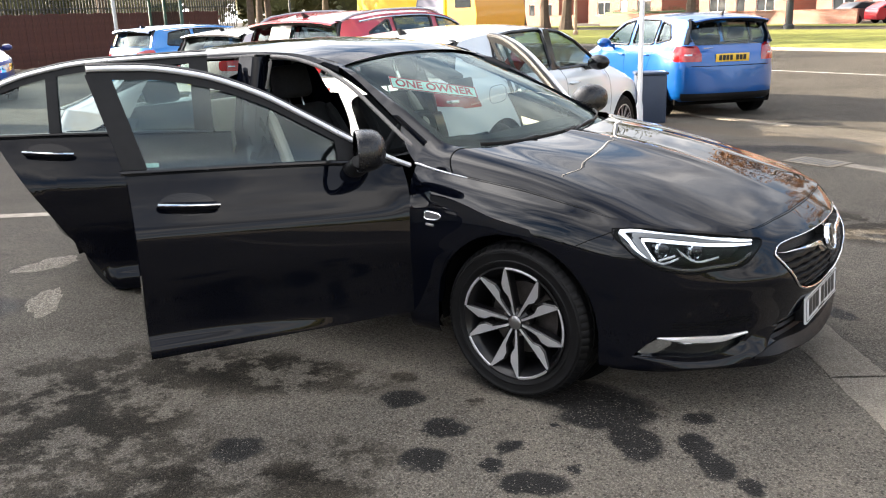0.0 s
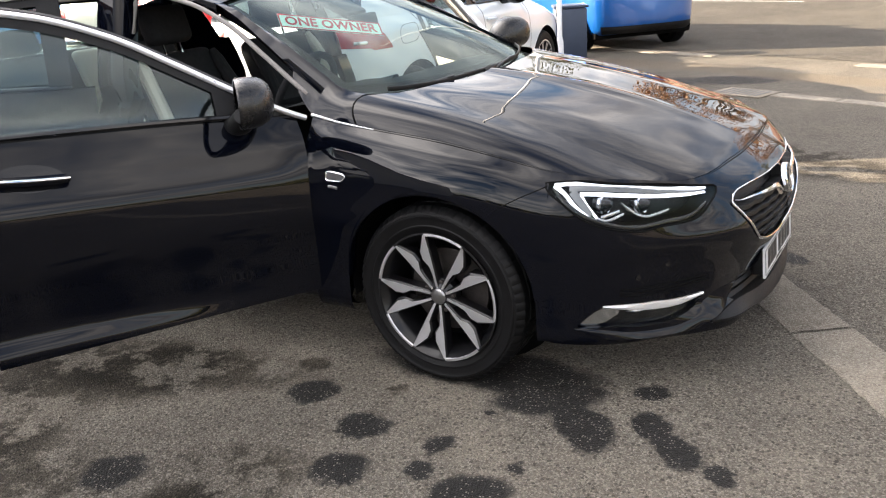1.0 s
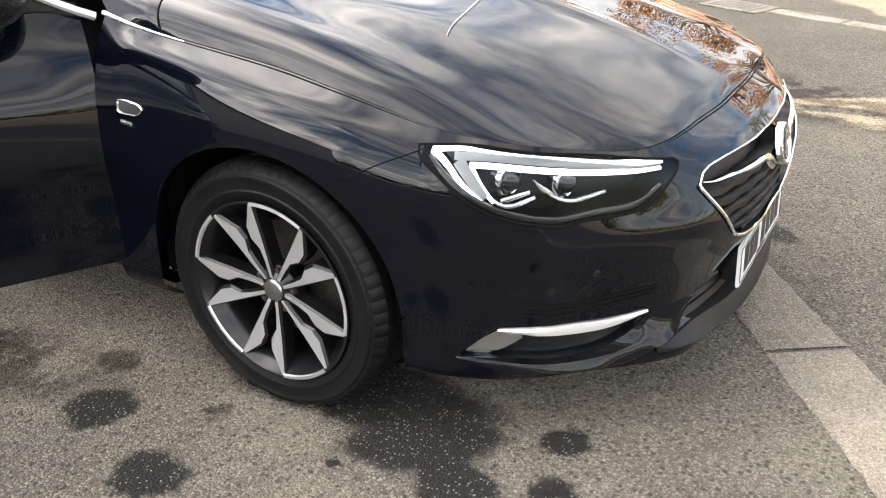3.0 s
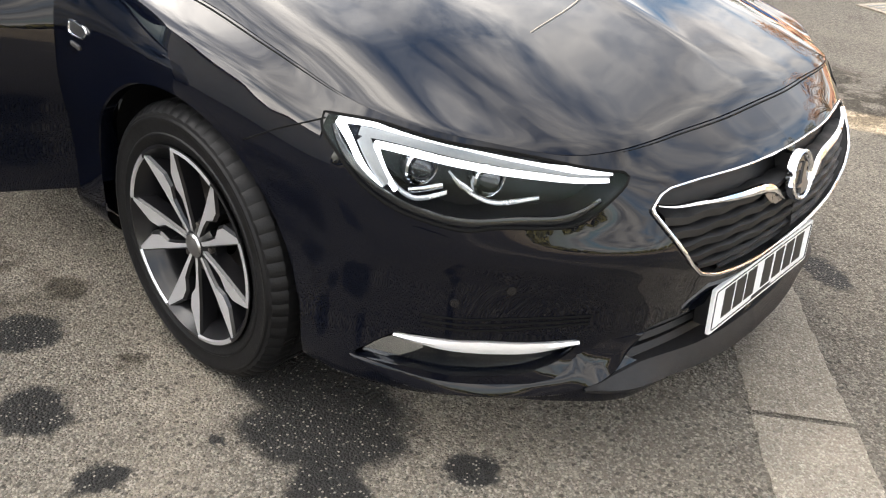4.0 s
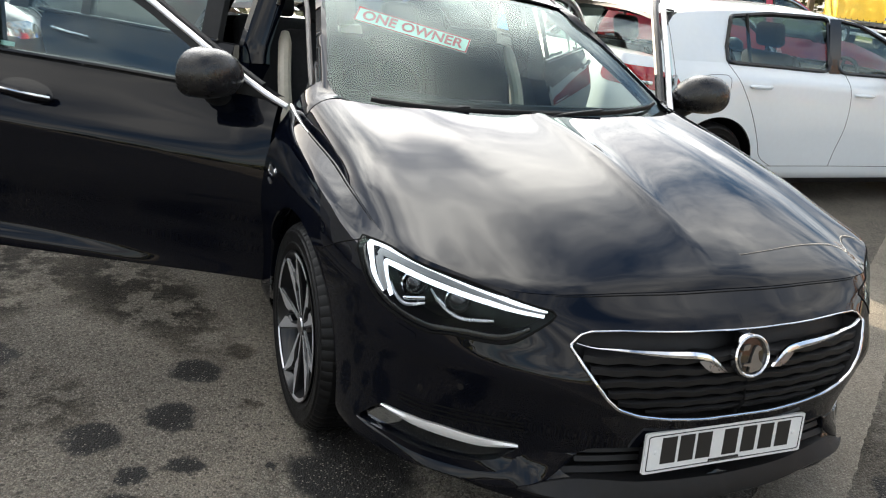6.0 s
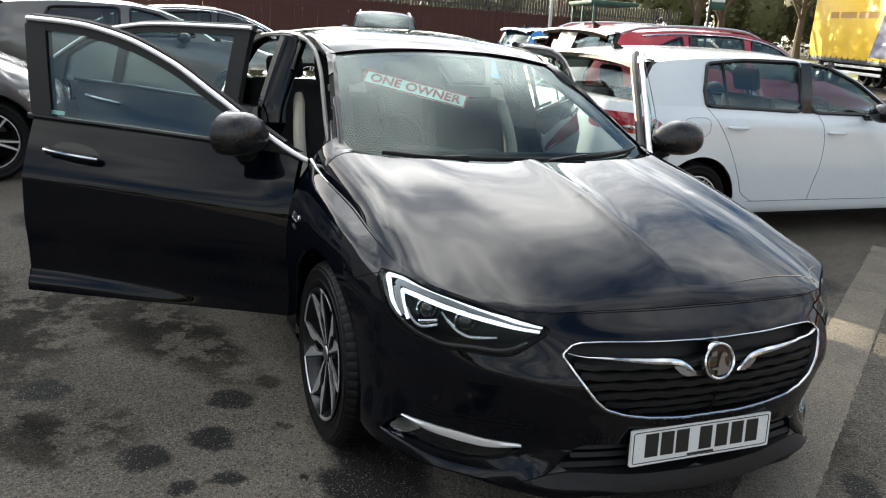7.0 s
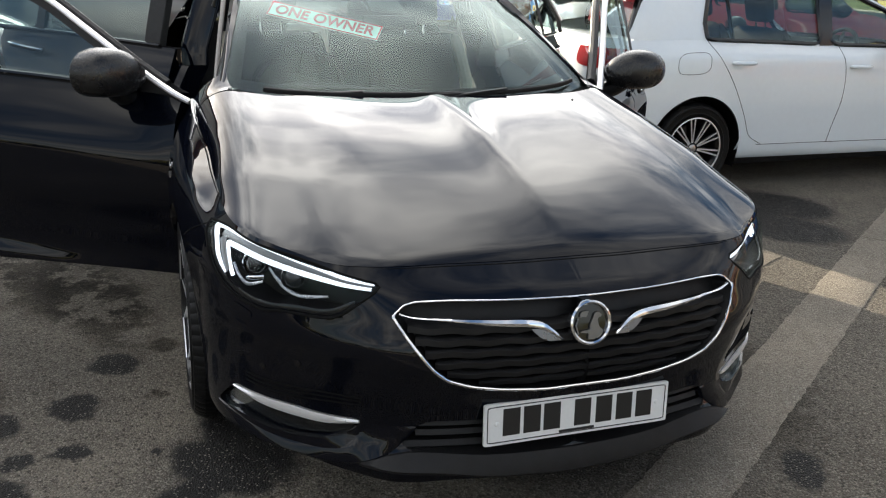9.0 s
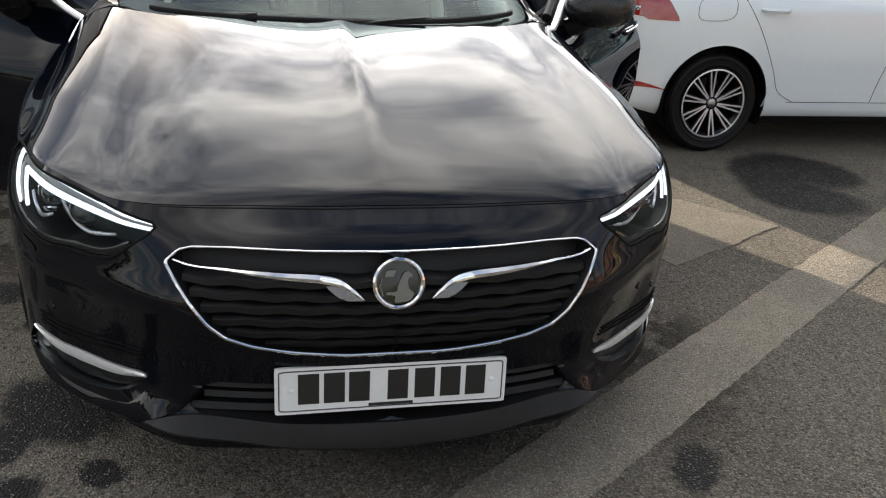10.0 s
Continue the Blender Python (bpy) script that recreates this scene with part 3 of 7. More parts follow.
wing_seam = HERO.line([(S_LAMP + .002, .776), (1.25, .735), (1.335, .69)], .0004)
both("panel_gap", tube(wing_seam, .0016, 6), DARK, saloon)

# grille: dark backing, wavy bars, chrome surround and two chrome blades, round emblem
def loop(outline, out, flip=1):
    """A closed line on both halves of the nose from an outline on the right half."""
    q = [p for p in outline if p[0] > 0.03]
    r = [HERO.at(s, z, out) for s, z in q]
    return r + [(x, -y, z) for x, y, z in reversed(r)]


back = HERO.patch([(s, z) for s, z in GRILLE], -.05, .03)
walls = grid([[HERO.at(s, z, .0), HERO.at(s, z, -.052)] for s, z in GRILLE], wrap_u=True)
grille = part("grille", join(back, mirrored(back), walls, mirrored(walls)), BLACK_TRIM, saloon, "black grille with wavy bars", weld=.0006)
for k in range(6):
    z0 = .500 + k * .0275
    hit = [s for s in np.linspace(0, .5, 120) if inside(GRILLE, s, z0)]
    if not hit:
        continue
    end = max(hit) - .004
    ys = np.linspace(-end, end, 110)
    rows = []
    for y in ys:
        ph = y / .105 + (k % 2) * .35
        tri = abs((ph % 1) - .5) * 2
        wv = .0022 * np.clip((tri - .5) * 2.6, -1, 1)
        zz = z0 + wv
        x, yy, _ = HERO.at(abs(y), zz, 0)
        sg = -1 if y > 0 else 1
        rows.append([(HERO.at(abs(y), zz + dz, o)[0], sg * HERO.at(abs(y), zz + dz, o)[1], HERO.at(abs(y), zz + dz, o)[2]) for dz, o in ((.011, -.045), (.0115, -.016), (.008, -.008), (-.007, -.012), (-.0095, -.022), (-.0095, -.045))])
    part("grille_bar", grid(rows), BLACK_TRIM, grille, smooth_angle=25)
frame_line = loop(GRILLE, .004)
part("grille_frame", tube(frame_line, [.0044 if z < .650 else .0024 for x, y, z in frame_line], 10, closed=True, up=(1, 0, 0)), CHROME, grille, "bright chrome grille surround")
blade = HERO.ribbon([(.484, .675), (.445, .669), (.364, .6665), (.245, .659), (.150, .652), (.118, .642), (.074, .611)], [.003, .004, .006, .011, .015, .016, .003], .002, 48, .006)
both("chrome_blade", blade, CHROME, grille)
both("blade_foot", HERO.patch(rounded([(.158, .640), (.113, .633), (.074, .609), (.086, .607), (.127, .613)], 3, .2), -.003, .012), EMBLEM_GREY, grille, "dull satin underside of the chrome blade")
ec = Vector((.990, -.002, .621))
em = Matrix.Translation(ec) @ pose(0, 0, 0, 0, -14, 0)
ring = lathe([(.045, .002), (.047, .009), (.051, .012), (.0555, .009), (.0565, -.006)], 48, "x")
disc = lathe([(.0005, .003), (.046, .002)], 40, "x")
emblem = part("emblem", moved(ring, em), CHROME, saloon, "round chrome emblem")
part("emblem_disc", moved(disc, em), BLACK_GLOSS, emblem)
body = [(-.010, -.042), (.024, -.038), (.034, -.022), (.022, -.012), (.018, .006), (.024, .014), (.028, .011), (.030, .018), (.020, .026), (.010, .022), (.004, .008), (-.002, -.004), (-.004, -.018), (-.026, -.018), (-.028, -.023), (-.006, -.026)]
pennant = [(-.030, .014), (-.026, .028), (-.004, .030), (-.008, .022), (-.012, .014), (-.020, .016)]
part("emblem_relief", moved(prism(rounded(body, 3, .25), .002, .008, "x"), em), RELIEF, emblem, "satin raised beast", smooth_angle=40)
part("emblem_relief", moved(prism(rounded(pennant, 3, .25), .002, .008, "x"), em), RELIEF, emblem, "satin raised flag", smooth_angle=40)
part("emblem_relief", moved(tube([(.006, -.034, .012), (.006, -.040, -.006), (.006, -.034, -.026)], .0025, 6), em), RELIEF, emblem, "satin raised staff")

# lower intake and the splitter under it
ib = HERO.patch(INTAKE, -.06, .03)
iw = grid([[HERO.at(s, z, 0), HERO.at(s, z, -.062)] for s, z in INTAKE], wrap_u=True)
intake = part("lower_intake", join(ib, mirrored(ib), iw, mirrored(iw)), BLACK_TRIM, saloon, weld=.0006)
for z0 in (.318, .348, .376):
    y1 = .44 if z0 < .33 else .41
    rows = [[(HERO.at(abs(y), z0 + dz, o)[0], -y, HERO.at(abs(y), z0 + dz, o)[2]) for dz, o in ((.009, -.06), (.009, -.02), (-.003, -.012), (-.009, -.02), (-.009, -.06))] for y in np.linspace(-y1, y1, 60)]
    part("intake_bar", grid(rows), BLACK_TRIM, intake)
split_z = smooth([(0, .296, .224), (.24, .300, .236), (.43, .312, .259), (.50, .302, .262), (.575, .272, .264)])
sp = []
for s in np.linspace(0, .575, 46):
    zt, zb = split_z(s)
    sp.append([HERO.at(s, z, o) for z, o in ((zb + .006, -.11), (zb - .006, -.01), (zb, .012), (zb + .010, .018), ((zt + zb) / 2, .012), (zt - .004, .007), (zt, -.03))])
part("front_splitter", join(grid(sp), mirrored(grid(sp))), BLACK_TRIM, saloon, "matt black splitter under the bumper", weld=.0006)

# fog lamps: black housing with a chrome blade over it, and the smoked panel beside
fb = HERO.patch(FOG, -.028, .025)
fw = grid([[HERO.at(s, z, .001), HERO.at(s, z, -.03)] for s, z in FOG], wrap_u=True)
for side, fog in zip((1, -1), both("fog_lamp", join(fb, fw), BLACK_GLOSS, saloon, "black fog lamp recess with a chrome blade", weld=.0006)):
    fix = (lambda q: q) if side > 0 else mirrored
    part("chrome_blade", fix(HERO.ribbon([(.976, .3762), (.916, .3717), (.821, .3625), (.705, .3506), (.594, .3648)], [.004, .021, .027, .023, .009], .003, 40, .008)), BRIGHT_TRIM, fog)
    part("lamp_lens", fix(HERO.patch(rounded([(1.064, .3005), (1.008, .3509), (.964, .3769), (.844, .3706), (.698, .3449), (.617, .3517), (.648, .3177), (.709, .2982), (.777, .2924), (.863, .2995), (.988, .3031)], 4, .2), -.008, .016)), LENS, fog)
    part("lamp_inside", fix(HERO.patch(rounded([(1.056, .3025), (1.008, .3451), (.967, .3681), (.897, .3564), (.94, .3282), (.973, .3103)], 3, .2), -.016, .012)), LAMP_SILVER, fog)
    part("lamp_inside", fix(HERO.ribbon([(.892, .3461), (.839, .3419), (.796, .3397)], [.004, .012, .004], -.018, 16, .005)), LAMP_SILVER, fog)
# the shelf under the fog lamp, which sweeps up into a corner beside the intake
shelf_top = spline([(1.071, .298, .0), (1.007, .300, -.003), (.93, .300, -.008), (.844, .292, -.012), (.767, .289, -.013), (.699, .298, -.012), (.638, .319, -.010), (.602, .348, -.006), (.556, .365, -.002), (.495, .370, .001), (.436, .373, .001)], 56)[0]
shelf_low = spline([(1.068, .295, .001), (1.03, .283, .004), (.95, .262, .006), (.85, .252, .008), (.745, .247, .010), (.65, .252, .010), (.606, .260, .009), (.55, .282, .008), (.495, .312, .006), (.46, .342, .004), (.433, .371, .002)], 56)[0]


def lip_at(s, z, o):
    """A point o outside the bumper, which goes straight down below the fog lamp."""
    x, y, zz = HERO.at(s, max(z, .285), o)
    return (x, y, zz + min(z - .285, 0))


shelf = []
for a, b in zip(shelf_top, shelf_low):
    row = [a + (0, .004, -.02), a]
    row += [a + (b - a) * k + np.array((0, 0, .003)) * math.sin(math.pi * k) for k in (.33, .66)]
    row += [b, b + (0, -.006, -.004), b + (0, -.010, -.04)]
    shelf.append([lip_at(*q) for q in row])
both("bumper_lip", grid(shelf), NAVY, saloon, "glossy swept lip under the fog lamp", smooth_angle=38)
for k in range(3):
    both("bumper_groove", tube(HERO.line([(.921, .412 + k * .012), (.76, .400 + k * .014), (.585, .418 + k * .011)], .0005), .0026, 6), DARK, saloon)
for s, z in ((.86, .4698), (.754, .502)):
    c = Vector(HERO.at(s, z, .001))
    n = (Vector(HERO.at(s, z, .1)) - c).normalized()
    both("parking_sensor", moved(lathe([(.0005, .0025), (.009, .002), (.0105, -.004)], 20, "z"), Matrix.Translation(c) @ n.to_track_quat("Z", "Y").to_matrix().to_4x4()), BLACK_GLOSS, saloon)
both("washer_cover", HERO.patch(rounded([(.951, .6084), (.947, .6274), (.881, .6161), (.884, .5991)], 4), .002, .012), NAVY, saloon)

def sunk_ribbon(line, widths, deep0, deep1, thick):
    """A strip along (s, z) points whose depth behind the lens goes from deep0 to deep1."""
    p = spline(line, 48)[0]
    d = np.gradient(p, axis=0)
    d /= np.linalg.norm(d, axis=1)[:, None]
    w = np.interp(np.linspace(0, 1, len(p)), np.linspace(0, 1, len(widths)), widths) / 2
    rows = []
    for (s, z), (ds, dz), half_w, k in zip(p, d, w, np.linspace(0, 1, len(p))):
        o = deep0 + (deep1 - deep0) * k
        rows.append([HERO.at(s - dz * half_w * a, z + ds * half_w * a, o + b) for a, b in ((-1, -thick), (-1, -.001), (-.6, 0), (.6, 0), (1, -.001), (1, -thick))])
    return grid(rows)


# headlamps: clear lens, black inside, two white light strips, two projectors with bright hooks
hb = HERO.patch(HEAD, -.105, .02)
hw = grid([[HERO.at(s, z, -.001), HERO.at(s, z, -.03), HERO.at(s, z, -.107)] for s, z in HEAD], wrap_u=True)
for side, lamp in zip((1, -1), both("headlamp", join(hb, hw), LAMP_DARK, saloon, "clear headlamp with white light strips lit", weld=.0006)):
    fix = (lambda q: q) if side > 0 else mirrored
    part("lamp_lens", fix(HERO.patch(HEAD, -.001, .014)), LENS, lamp)
    edge_pts = [HERO.at(s, z, -.001) for s, z in HEAD]
    part("lamp_seal", fix(tube(edge_pts, .0032, 6, closed=True)), DARK, lamp)
    rimb = [(1.140, .766), (1.095, .724), (1.045, .688), (.985, .661), (.922, .646), (.85, .638), (.765, .644), (.670, .652), (.604, .686)]
    part("lamp_bezel", fix(HERO.ribbon(rimb, [.006] + [.016] * 7 + [.008], -.008, 70, .004)), BLACK_GLOSS, lamp, "gloss black lower bezel")
    outer = sunk_ribbon([(1.019, .677), (1.062, .711), (1.100, .750), (1.138, .774)], [.006, .0095, .0105, .011], -.012, -.012, .008)
    outer2 = sunk_ribbon([(1.138, .774), (1.067, .780), (.997, .778), (.870, .767), (.760, .746), (.652, .729), (.575, .7195)], [.009, .0105, .011, .011, .0105, .0095, .005], -.012, -.033, .008)
    inner = sunk_ribbon([(.993, .674), (1.024, .710), (1.046, .746)], [.007, .0105, .0105], -.022, -.022, .008)
    inner2 = sunk_ribbon([(1.048, .748), (.988, .746), (.865, .734), (.756, .719), (.649, .7115), (.581, .707)], [.009, .0105, .0105, .010, .0095, .005], -.022, -.035, .008)
    part("light_guide", fix(join(sunk_ribbon([(1.012, .683), (1.045, .722), (1.075, .757)], [.018, .024, .026], -.020, -.020, .004), sunk_ribbon([(1.085, .764), (.99, .763), (.868, .751), (.758, .7335), (.652, .721), (.58, .714)], [.014, .015, .015, .013, .010, .005], -.020, -.036, .004))), GUIDE, lamp)
    part("light_strip", fix(join(outer, outer2)), DRL, lamp, "glowing white light strip")
    part("light_strip", fix(join(inner, inner2)), DRL, lamp, "glowing white light strip")
    part("lamp_hook", fix(sunk_ribbon([(1.022, .698), (.998, .674), (.962, .657), (.894, .675)], [.004, .007, .008, .006], -.040, -.046, .006)), HOOK, lamp)
    part("hook_deck", fix(sunk_ribbon([(.975, .664), (.905, .682)], [.012, .010], -.054, -.058, .005)), LAMP_SILVER, lamp)
    part("lamp_hook", fix(sunk_ribbon([(.895, .707), (.863, .684), (.829, .662), (.788, .650), (.712, .661)], [.003, .006, .007, .008, .005], -.062, -.070, .006)), HOOK, lamp)
    part("hook_deck", fix(sunk_ribbon([(.884, .697), (.860, .680), (.836, .672)], [.006, .014, .006], -.066, -.068, .005)), LAMP_SILVER, lamp)
    for s, z in ((.955, .706), (.805, .694)):
        c = Vector(HERO.at(s, z, -.068))
        n = (Vector(HERO.at(s, z, .1)) - c)
        n = Vector((1, -.25, 0)).normalized()
        pj = moved(lathe([(.0005, .026), (.014, .022), (.024, .010), (.028, -.004), (.031, -.004), (.031, -.03)], 28, "z"), Matrix.Translation(c) @ n.to_track_quat("Z", "Y").to_matrix().to_4x4())
        part("projector", fix(pj), BLACK_GLOSS, lamp)
        part("projector_ring", fix(moved(lathe([(.029, .0), (.033, .004), (.036, 0), (.036, -.01)], 28, "z"), Matrix.Translation(c) @ n.to_track_quat("Z", "Y").to_matrix().to_4x4())), LAMP_SILVER, lamp)

# number plate, its characters as plain bars
PX = .979
plate = part("number_plate", moved(join(prism(rounded([(-.26, -.0555), (.26, -.0555), (.26, .0555), (-.26, .0555)], 4, .03), -.008, 0, "x")), pose(PX, 0, .365, 0, -4, 0)), PLATE_WHITE, saloon, "white number plate with black bars")
tilt = pose(PX, 0, .365, 0, -4, 0)
def plate_bars(parent, m, w, h, xs, y0=0.0, rim=True):
    for y in xs:
        part("character_bar", moved(box(0, .0012, y - w / 2, y + w / 2, y0 - h / 2, y0 + h / 2), m), PLATE_BLACK, parent)
    if rim:
        o = rounded([(-.251, -.0475), (.251, -.0475), (.251, .0475), (-.251, .0475)], 5, .04)
        part("plate_line", moved(tube([(.0006, a, b) for a, b in o], .0013, 6, closed=True), m), PLATE_BLACK, parent)
plate_bars(plate, tilt, .046, .072, (-.187, -.131, -.076, .010, .071, .130, .188), .004)
part("caption_bar", moved(box(0, .001, -.055, .045, -.0455, -.0385), tilt), PLATE_BLACK, plate)
for y in (-.226, .226):
    part("plate_screw", moved(lathe([(.0005, .003), (.005, .002), (.0065, 0)], 16, "x", (0, y, .002)), tilt), PLATE_WHITE, plate)
part("plate_holder", moved(box(-.05, -.009, -.24, .24, -.05, .05, .006), tilt), BLACK_TRIM, saloon)

# wing badge
badge = rounded([(2, .764), (1.974, .765), (1.926, .76), (1.914, .751), (1.934, .734), (1.986, .732), (2.002, .737)], 5, .25)
both("wing_badge", tube([HERO.at(a, z, .002) for a, z in badge], .0030, 8, closed=True), CHROME, saloon, "chrome wing badge")
both("badge_field", HERO.patch(badge, .002, .012), EMBLEM_GREY, saloon)
both("trim_lettering", HERO.ribbon([(1.992, .712), (1.952, .708)], .010, .003, 10, .003), SATIN, saloon)

# ------------------------------------------------ cabin shell
top_z = smooth([(-3.02, 1.07), (-2.86, 1.19), (-2.66, 1.312), (-2.5, 1.358), (-2.28, 1.392), (-2.0, 1.404), (-1.7, 1.411), (-1.49, 1.404), (-1.29, 1.370), (-1.06, 1.286), (-.86, 1.172), (-.66, 1.052), (-.49, .962), (-.44, .940)])
belt_z = lambda x: HERO.section(HS(x))[1]


def side_y(x, z):
    """Half width of the side glass."""
    b = belt_z(min(x, -.62))
    t = np.clip((z - b) / .40, 0, 1.2)
    return abs(HERO.edge(HS(min(x, -.62)))[1]) - .122 * t - .02 * t * t


def side_sheet(x0, x1, lo, hi, nx, nz, out=0.0):
    """A piece of the glasshouse side: lo and hi are heights by x."""
    return grid([[(x, -(side_y(x, z) + out), z) for z in np.linspace(lo(x), max(hi(x), lo(x) + 1e-4), nz + 1)] for x in np.linspace(x0, x1, nx + 1)])


roof_mid = smooth([(-3.62, 1.115), (-3.3, 1.215), (-2.9, 1.345), (-2.6, 1.407), (-2.3, 1.438), (-1.85, 1.453), (-1.5, 1.436), (-1.3, 1.412), (-1.14, 1.374)])
roof_side = smooth([(-3.62, .50, 1.075), (-3.3, .535, 1.165), (-2.9, .565, 1.285), (-2.6, .585, 1.345), (-2.3, .598, 1.378), (-1.85, .605, 1.400), (-1.5, .600, 1.392), (-1.3, .586, 1.369), (-1.14, .560, 1.333)])


def roof_pt(x, a):
    y, ze = roof_side(x)
    zm = float(roof_mid(x))
    bow = -.045 * (1 - a * a) * np.clip((x + 1.6) / .46, 0, 1)
    return (x - bow * .0, -y * a, ze + (zm - ze) * (1 - abs(a) ** 2.6))


half_roof = grid([[roof_pt(x, a) for a in np.linspace(0, 1, 16)] for x in np.linspace(-1.155, -2.72, 40)])
roof = part("roof", join(half_roof, mirrored(half_roof)), NAVY, saloon, weld=.0006, smooth_angle=60)
lining = [[(x, y, z - .035) for x, y, z in (roof_pt(x, a * .98) for a in np.linspace(-1, 1, 16))] for x in np.linspace(-1.17, -2.7, 24)]
part("headlining", grid(lining), HEADLINER, saloon)
# rails from the roof's edge down to the door openings
rail = []
for x in np.linspace(-1.02, -2.95, 60):
    y, ze = roof_side(max(x, -3.6)) if x < -1.14 else (.560 + .02 * (x + 1.14), 0)
    tz = float(top_z(x))
    if x > -1.14:
        continue
    yd = side_y(x, tz) - float(np.interp(x, [-2.0, -1.5, -1.14], [.060, .075, .100]))
    rail.append([(x, -y, ze), (x, -(y + .35 * (yd - y)), ze - .25 * (ze - tz) + .002), (x, -yd, min(tz + .006, ze - .004)), (x, -(yd + .004), tz - .022), (x, -(yd - .06), tz - .05)])
both("roof_rail", grid(rail), NAVY, saloon, smooth_angle=50)
# windscreen pillars
pil_out = [(x, -side_y(x, float(top_z(x))) + float(np.interp(x, [-1.16, -.8, -.5], [.100, .090, .072])), float(top_z(x)) + .008) for x in np.linspace(-.50, -1.16, 30)]
ws_bot = smooth([(0, -.235, .972), (.3, -.25, .975), (.55, -.32, .984), (.70, -.44, .998)])


def screen_pt(a, b):
    """a across from -1 to 1, b from the base to the roof."""
    y0 = .722 * a
    x0, z0 = ws_bot(abs(y0))
    x1, y1 = -1.150 - .030 * a * a, .556 * a
    z1 = 1.3665 - .030 * abs(a) ** 2.4
    bulge = .030 * math.sin(math.pi * b) * (1 - .4 * a * a)
    return ((1 - b) * x0 + b * x1 + bulge * .4, -((1 - b) * y0 + b * y1), (1 - b) * z0 + b * z1 + bulge * .75)


pil = []
over = [(x, -side_y(x, float(top_z(x))) + .106, min(float(top_z(x)) + .004, roof_side(x)[1] - .008)) for x in (-1.19, -1.23, -1.28)]
for (x, y, z), b in zip(pil_out + over, list(np.linspace(0, .998, 30)) + [1, 1, 1]):
    q = np.array(screen_pt(1.0, b))
    if b > .999:
        q = np.array((x - .02, -roof_side(x - .02)[0], roof_side(x - .02)[1]))
    o = np.array((x, y, z))
    pil.append([q + (0, 0, -.012), q + (.004, 0, .005), q * .55 + o * .45 + np.array((.01, -.004, .016)) * float(np.clip((1 - b) / .15, .05, 1)), o, o + (0, .02, -.03), q + (-.03, .02, -.05)])
both("windscreen_pillar", grid(pil, wrap_v=True), NAVY, saloon, smooth_angle=60)
shut = [[(x, y + .004, z - .004), (x, y - .03 * w_, z - .5 * (z - .93) * w_), (x, y + (-.80 - y) * w_, z - .012 - (z - .93) * w_)] for x, y, z in pil_out if x > -.72 for w_ in [float(np.clip((x + .72) / .20, 0, 1))]]
both("pillar_foot", grid(shut), NAVY, saloon)
for x0_, x1_ in ((-.62, -1.60), (-1.72, -2.62)):
    seal_line = [(x, -(side_y(x, float(top_z(x))) - .066), float(top_z(x)) - .030) for x in np.linspace(x0_, x1_, 40)]
    seal_line += [(x1_ - .02, seal_line[-1][1] + .004, seal_line[-1][2] - .03), (x1_ - .025, seal_line[-1][1] - .03, seal_line[-1][2] - .16)] if x1_ > -2 else []
    both("door_seal", tube(seal_line, .010, 8), SEAL_GREY, saloon, "pale rubber seal round the door opening")
FOOT_A, FOOT_B = S_REARGAP + .003, HS(-.532)
def foot_left(v):
    return rear_line(1 - .245 * v) + np.array((-.003, 0, 0))
foot2 = patch4(lambda u: HERO.edge(FOOT_A + (FOOT_B - FOOT_A) * u), lambda u: np.array(screen_pt(1.0, .005 + .12 * u)) * u ** .3 + (1 - u ** .3) * foot_left(1), foot_left,
               lambda v: (1 - v) * np.array(HERO.edge(FOOT_B)) + v * np.array(screen_pt(1, .125)) + np.array((0, -.006, .012)) * math.sin(math.pi * v), 14, 10)
both("pillar_foot", grid(foot2), NAVY, saloon, smooth_angle=60)
both("wing_trim", tube([HERO.edge(s, .003, .001) for s in np.linspace(HS(-.535), HS(-.26), 30)], np.linspace(.0060, .0016, 30), 8), BRIGHT_TRIM, saloon, "slim chrome strip along the wing")
both("bonnet_gap", tube([rear_line(u) + np.array((-.002, 0, -.003)) for u in np.linspace(.80, 1, 14)], .003, 6), DARK, saloon)
windscreen = part("windscreen", grid([[screen_pt(a, b) for b in np.linspace(0, 1, 22)] for a in np.linspace(-1, 1, 40)]), GLASS, saloon, "clear windscreen with a black edge")
windscreen.visible_shadow = False
def border(a0, a1, b0, b1, n=30):
    return grid([[tuple(np.array(screen_pt(a, b)) - (.004, 0, .004)) for b in np.linspace(b0, b1, 4)] for a in np.linspace(a0, a1, n)])
part("screen_border", join(border(-1, 1, 0, .085), border(-1, 1, .985, 1), border(-1, -.925, .08, .96, 4), border(.925, 1, .08, .96, 4)), DARK, windscreen)
part("mirror_sensor", moved(box(-.13, .10, -.075, .075, -.045, .0, .02), pose(-.97, 0, 1.292, 0, 25, 0)), BLACK_TRIM, windscreen)
part("inside_mirror", moved(box(-.015, .015, -.12, .12, -.03, .03, .012), pose(-.86, 0, 1.205, 0, -12, 8)), BLACK_TRIM, windscreen)
# scuttle and wipers
scut = []
for y in np.linspace(-.70, .70, 41):
    x, z = rear_edge(abs(y))
    gx, gz = ws_bot(abs(y))
    scut.append([(x + .03, y, z - .028), (x - .01, y, z - .030), (gx - .03, y, gz + .002)])
part("scuttle_panel", grid(scut), DARK, saloon)


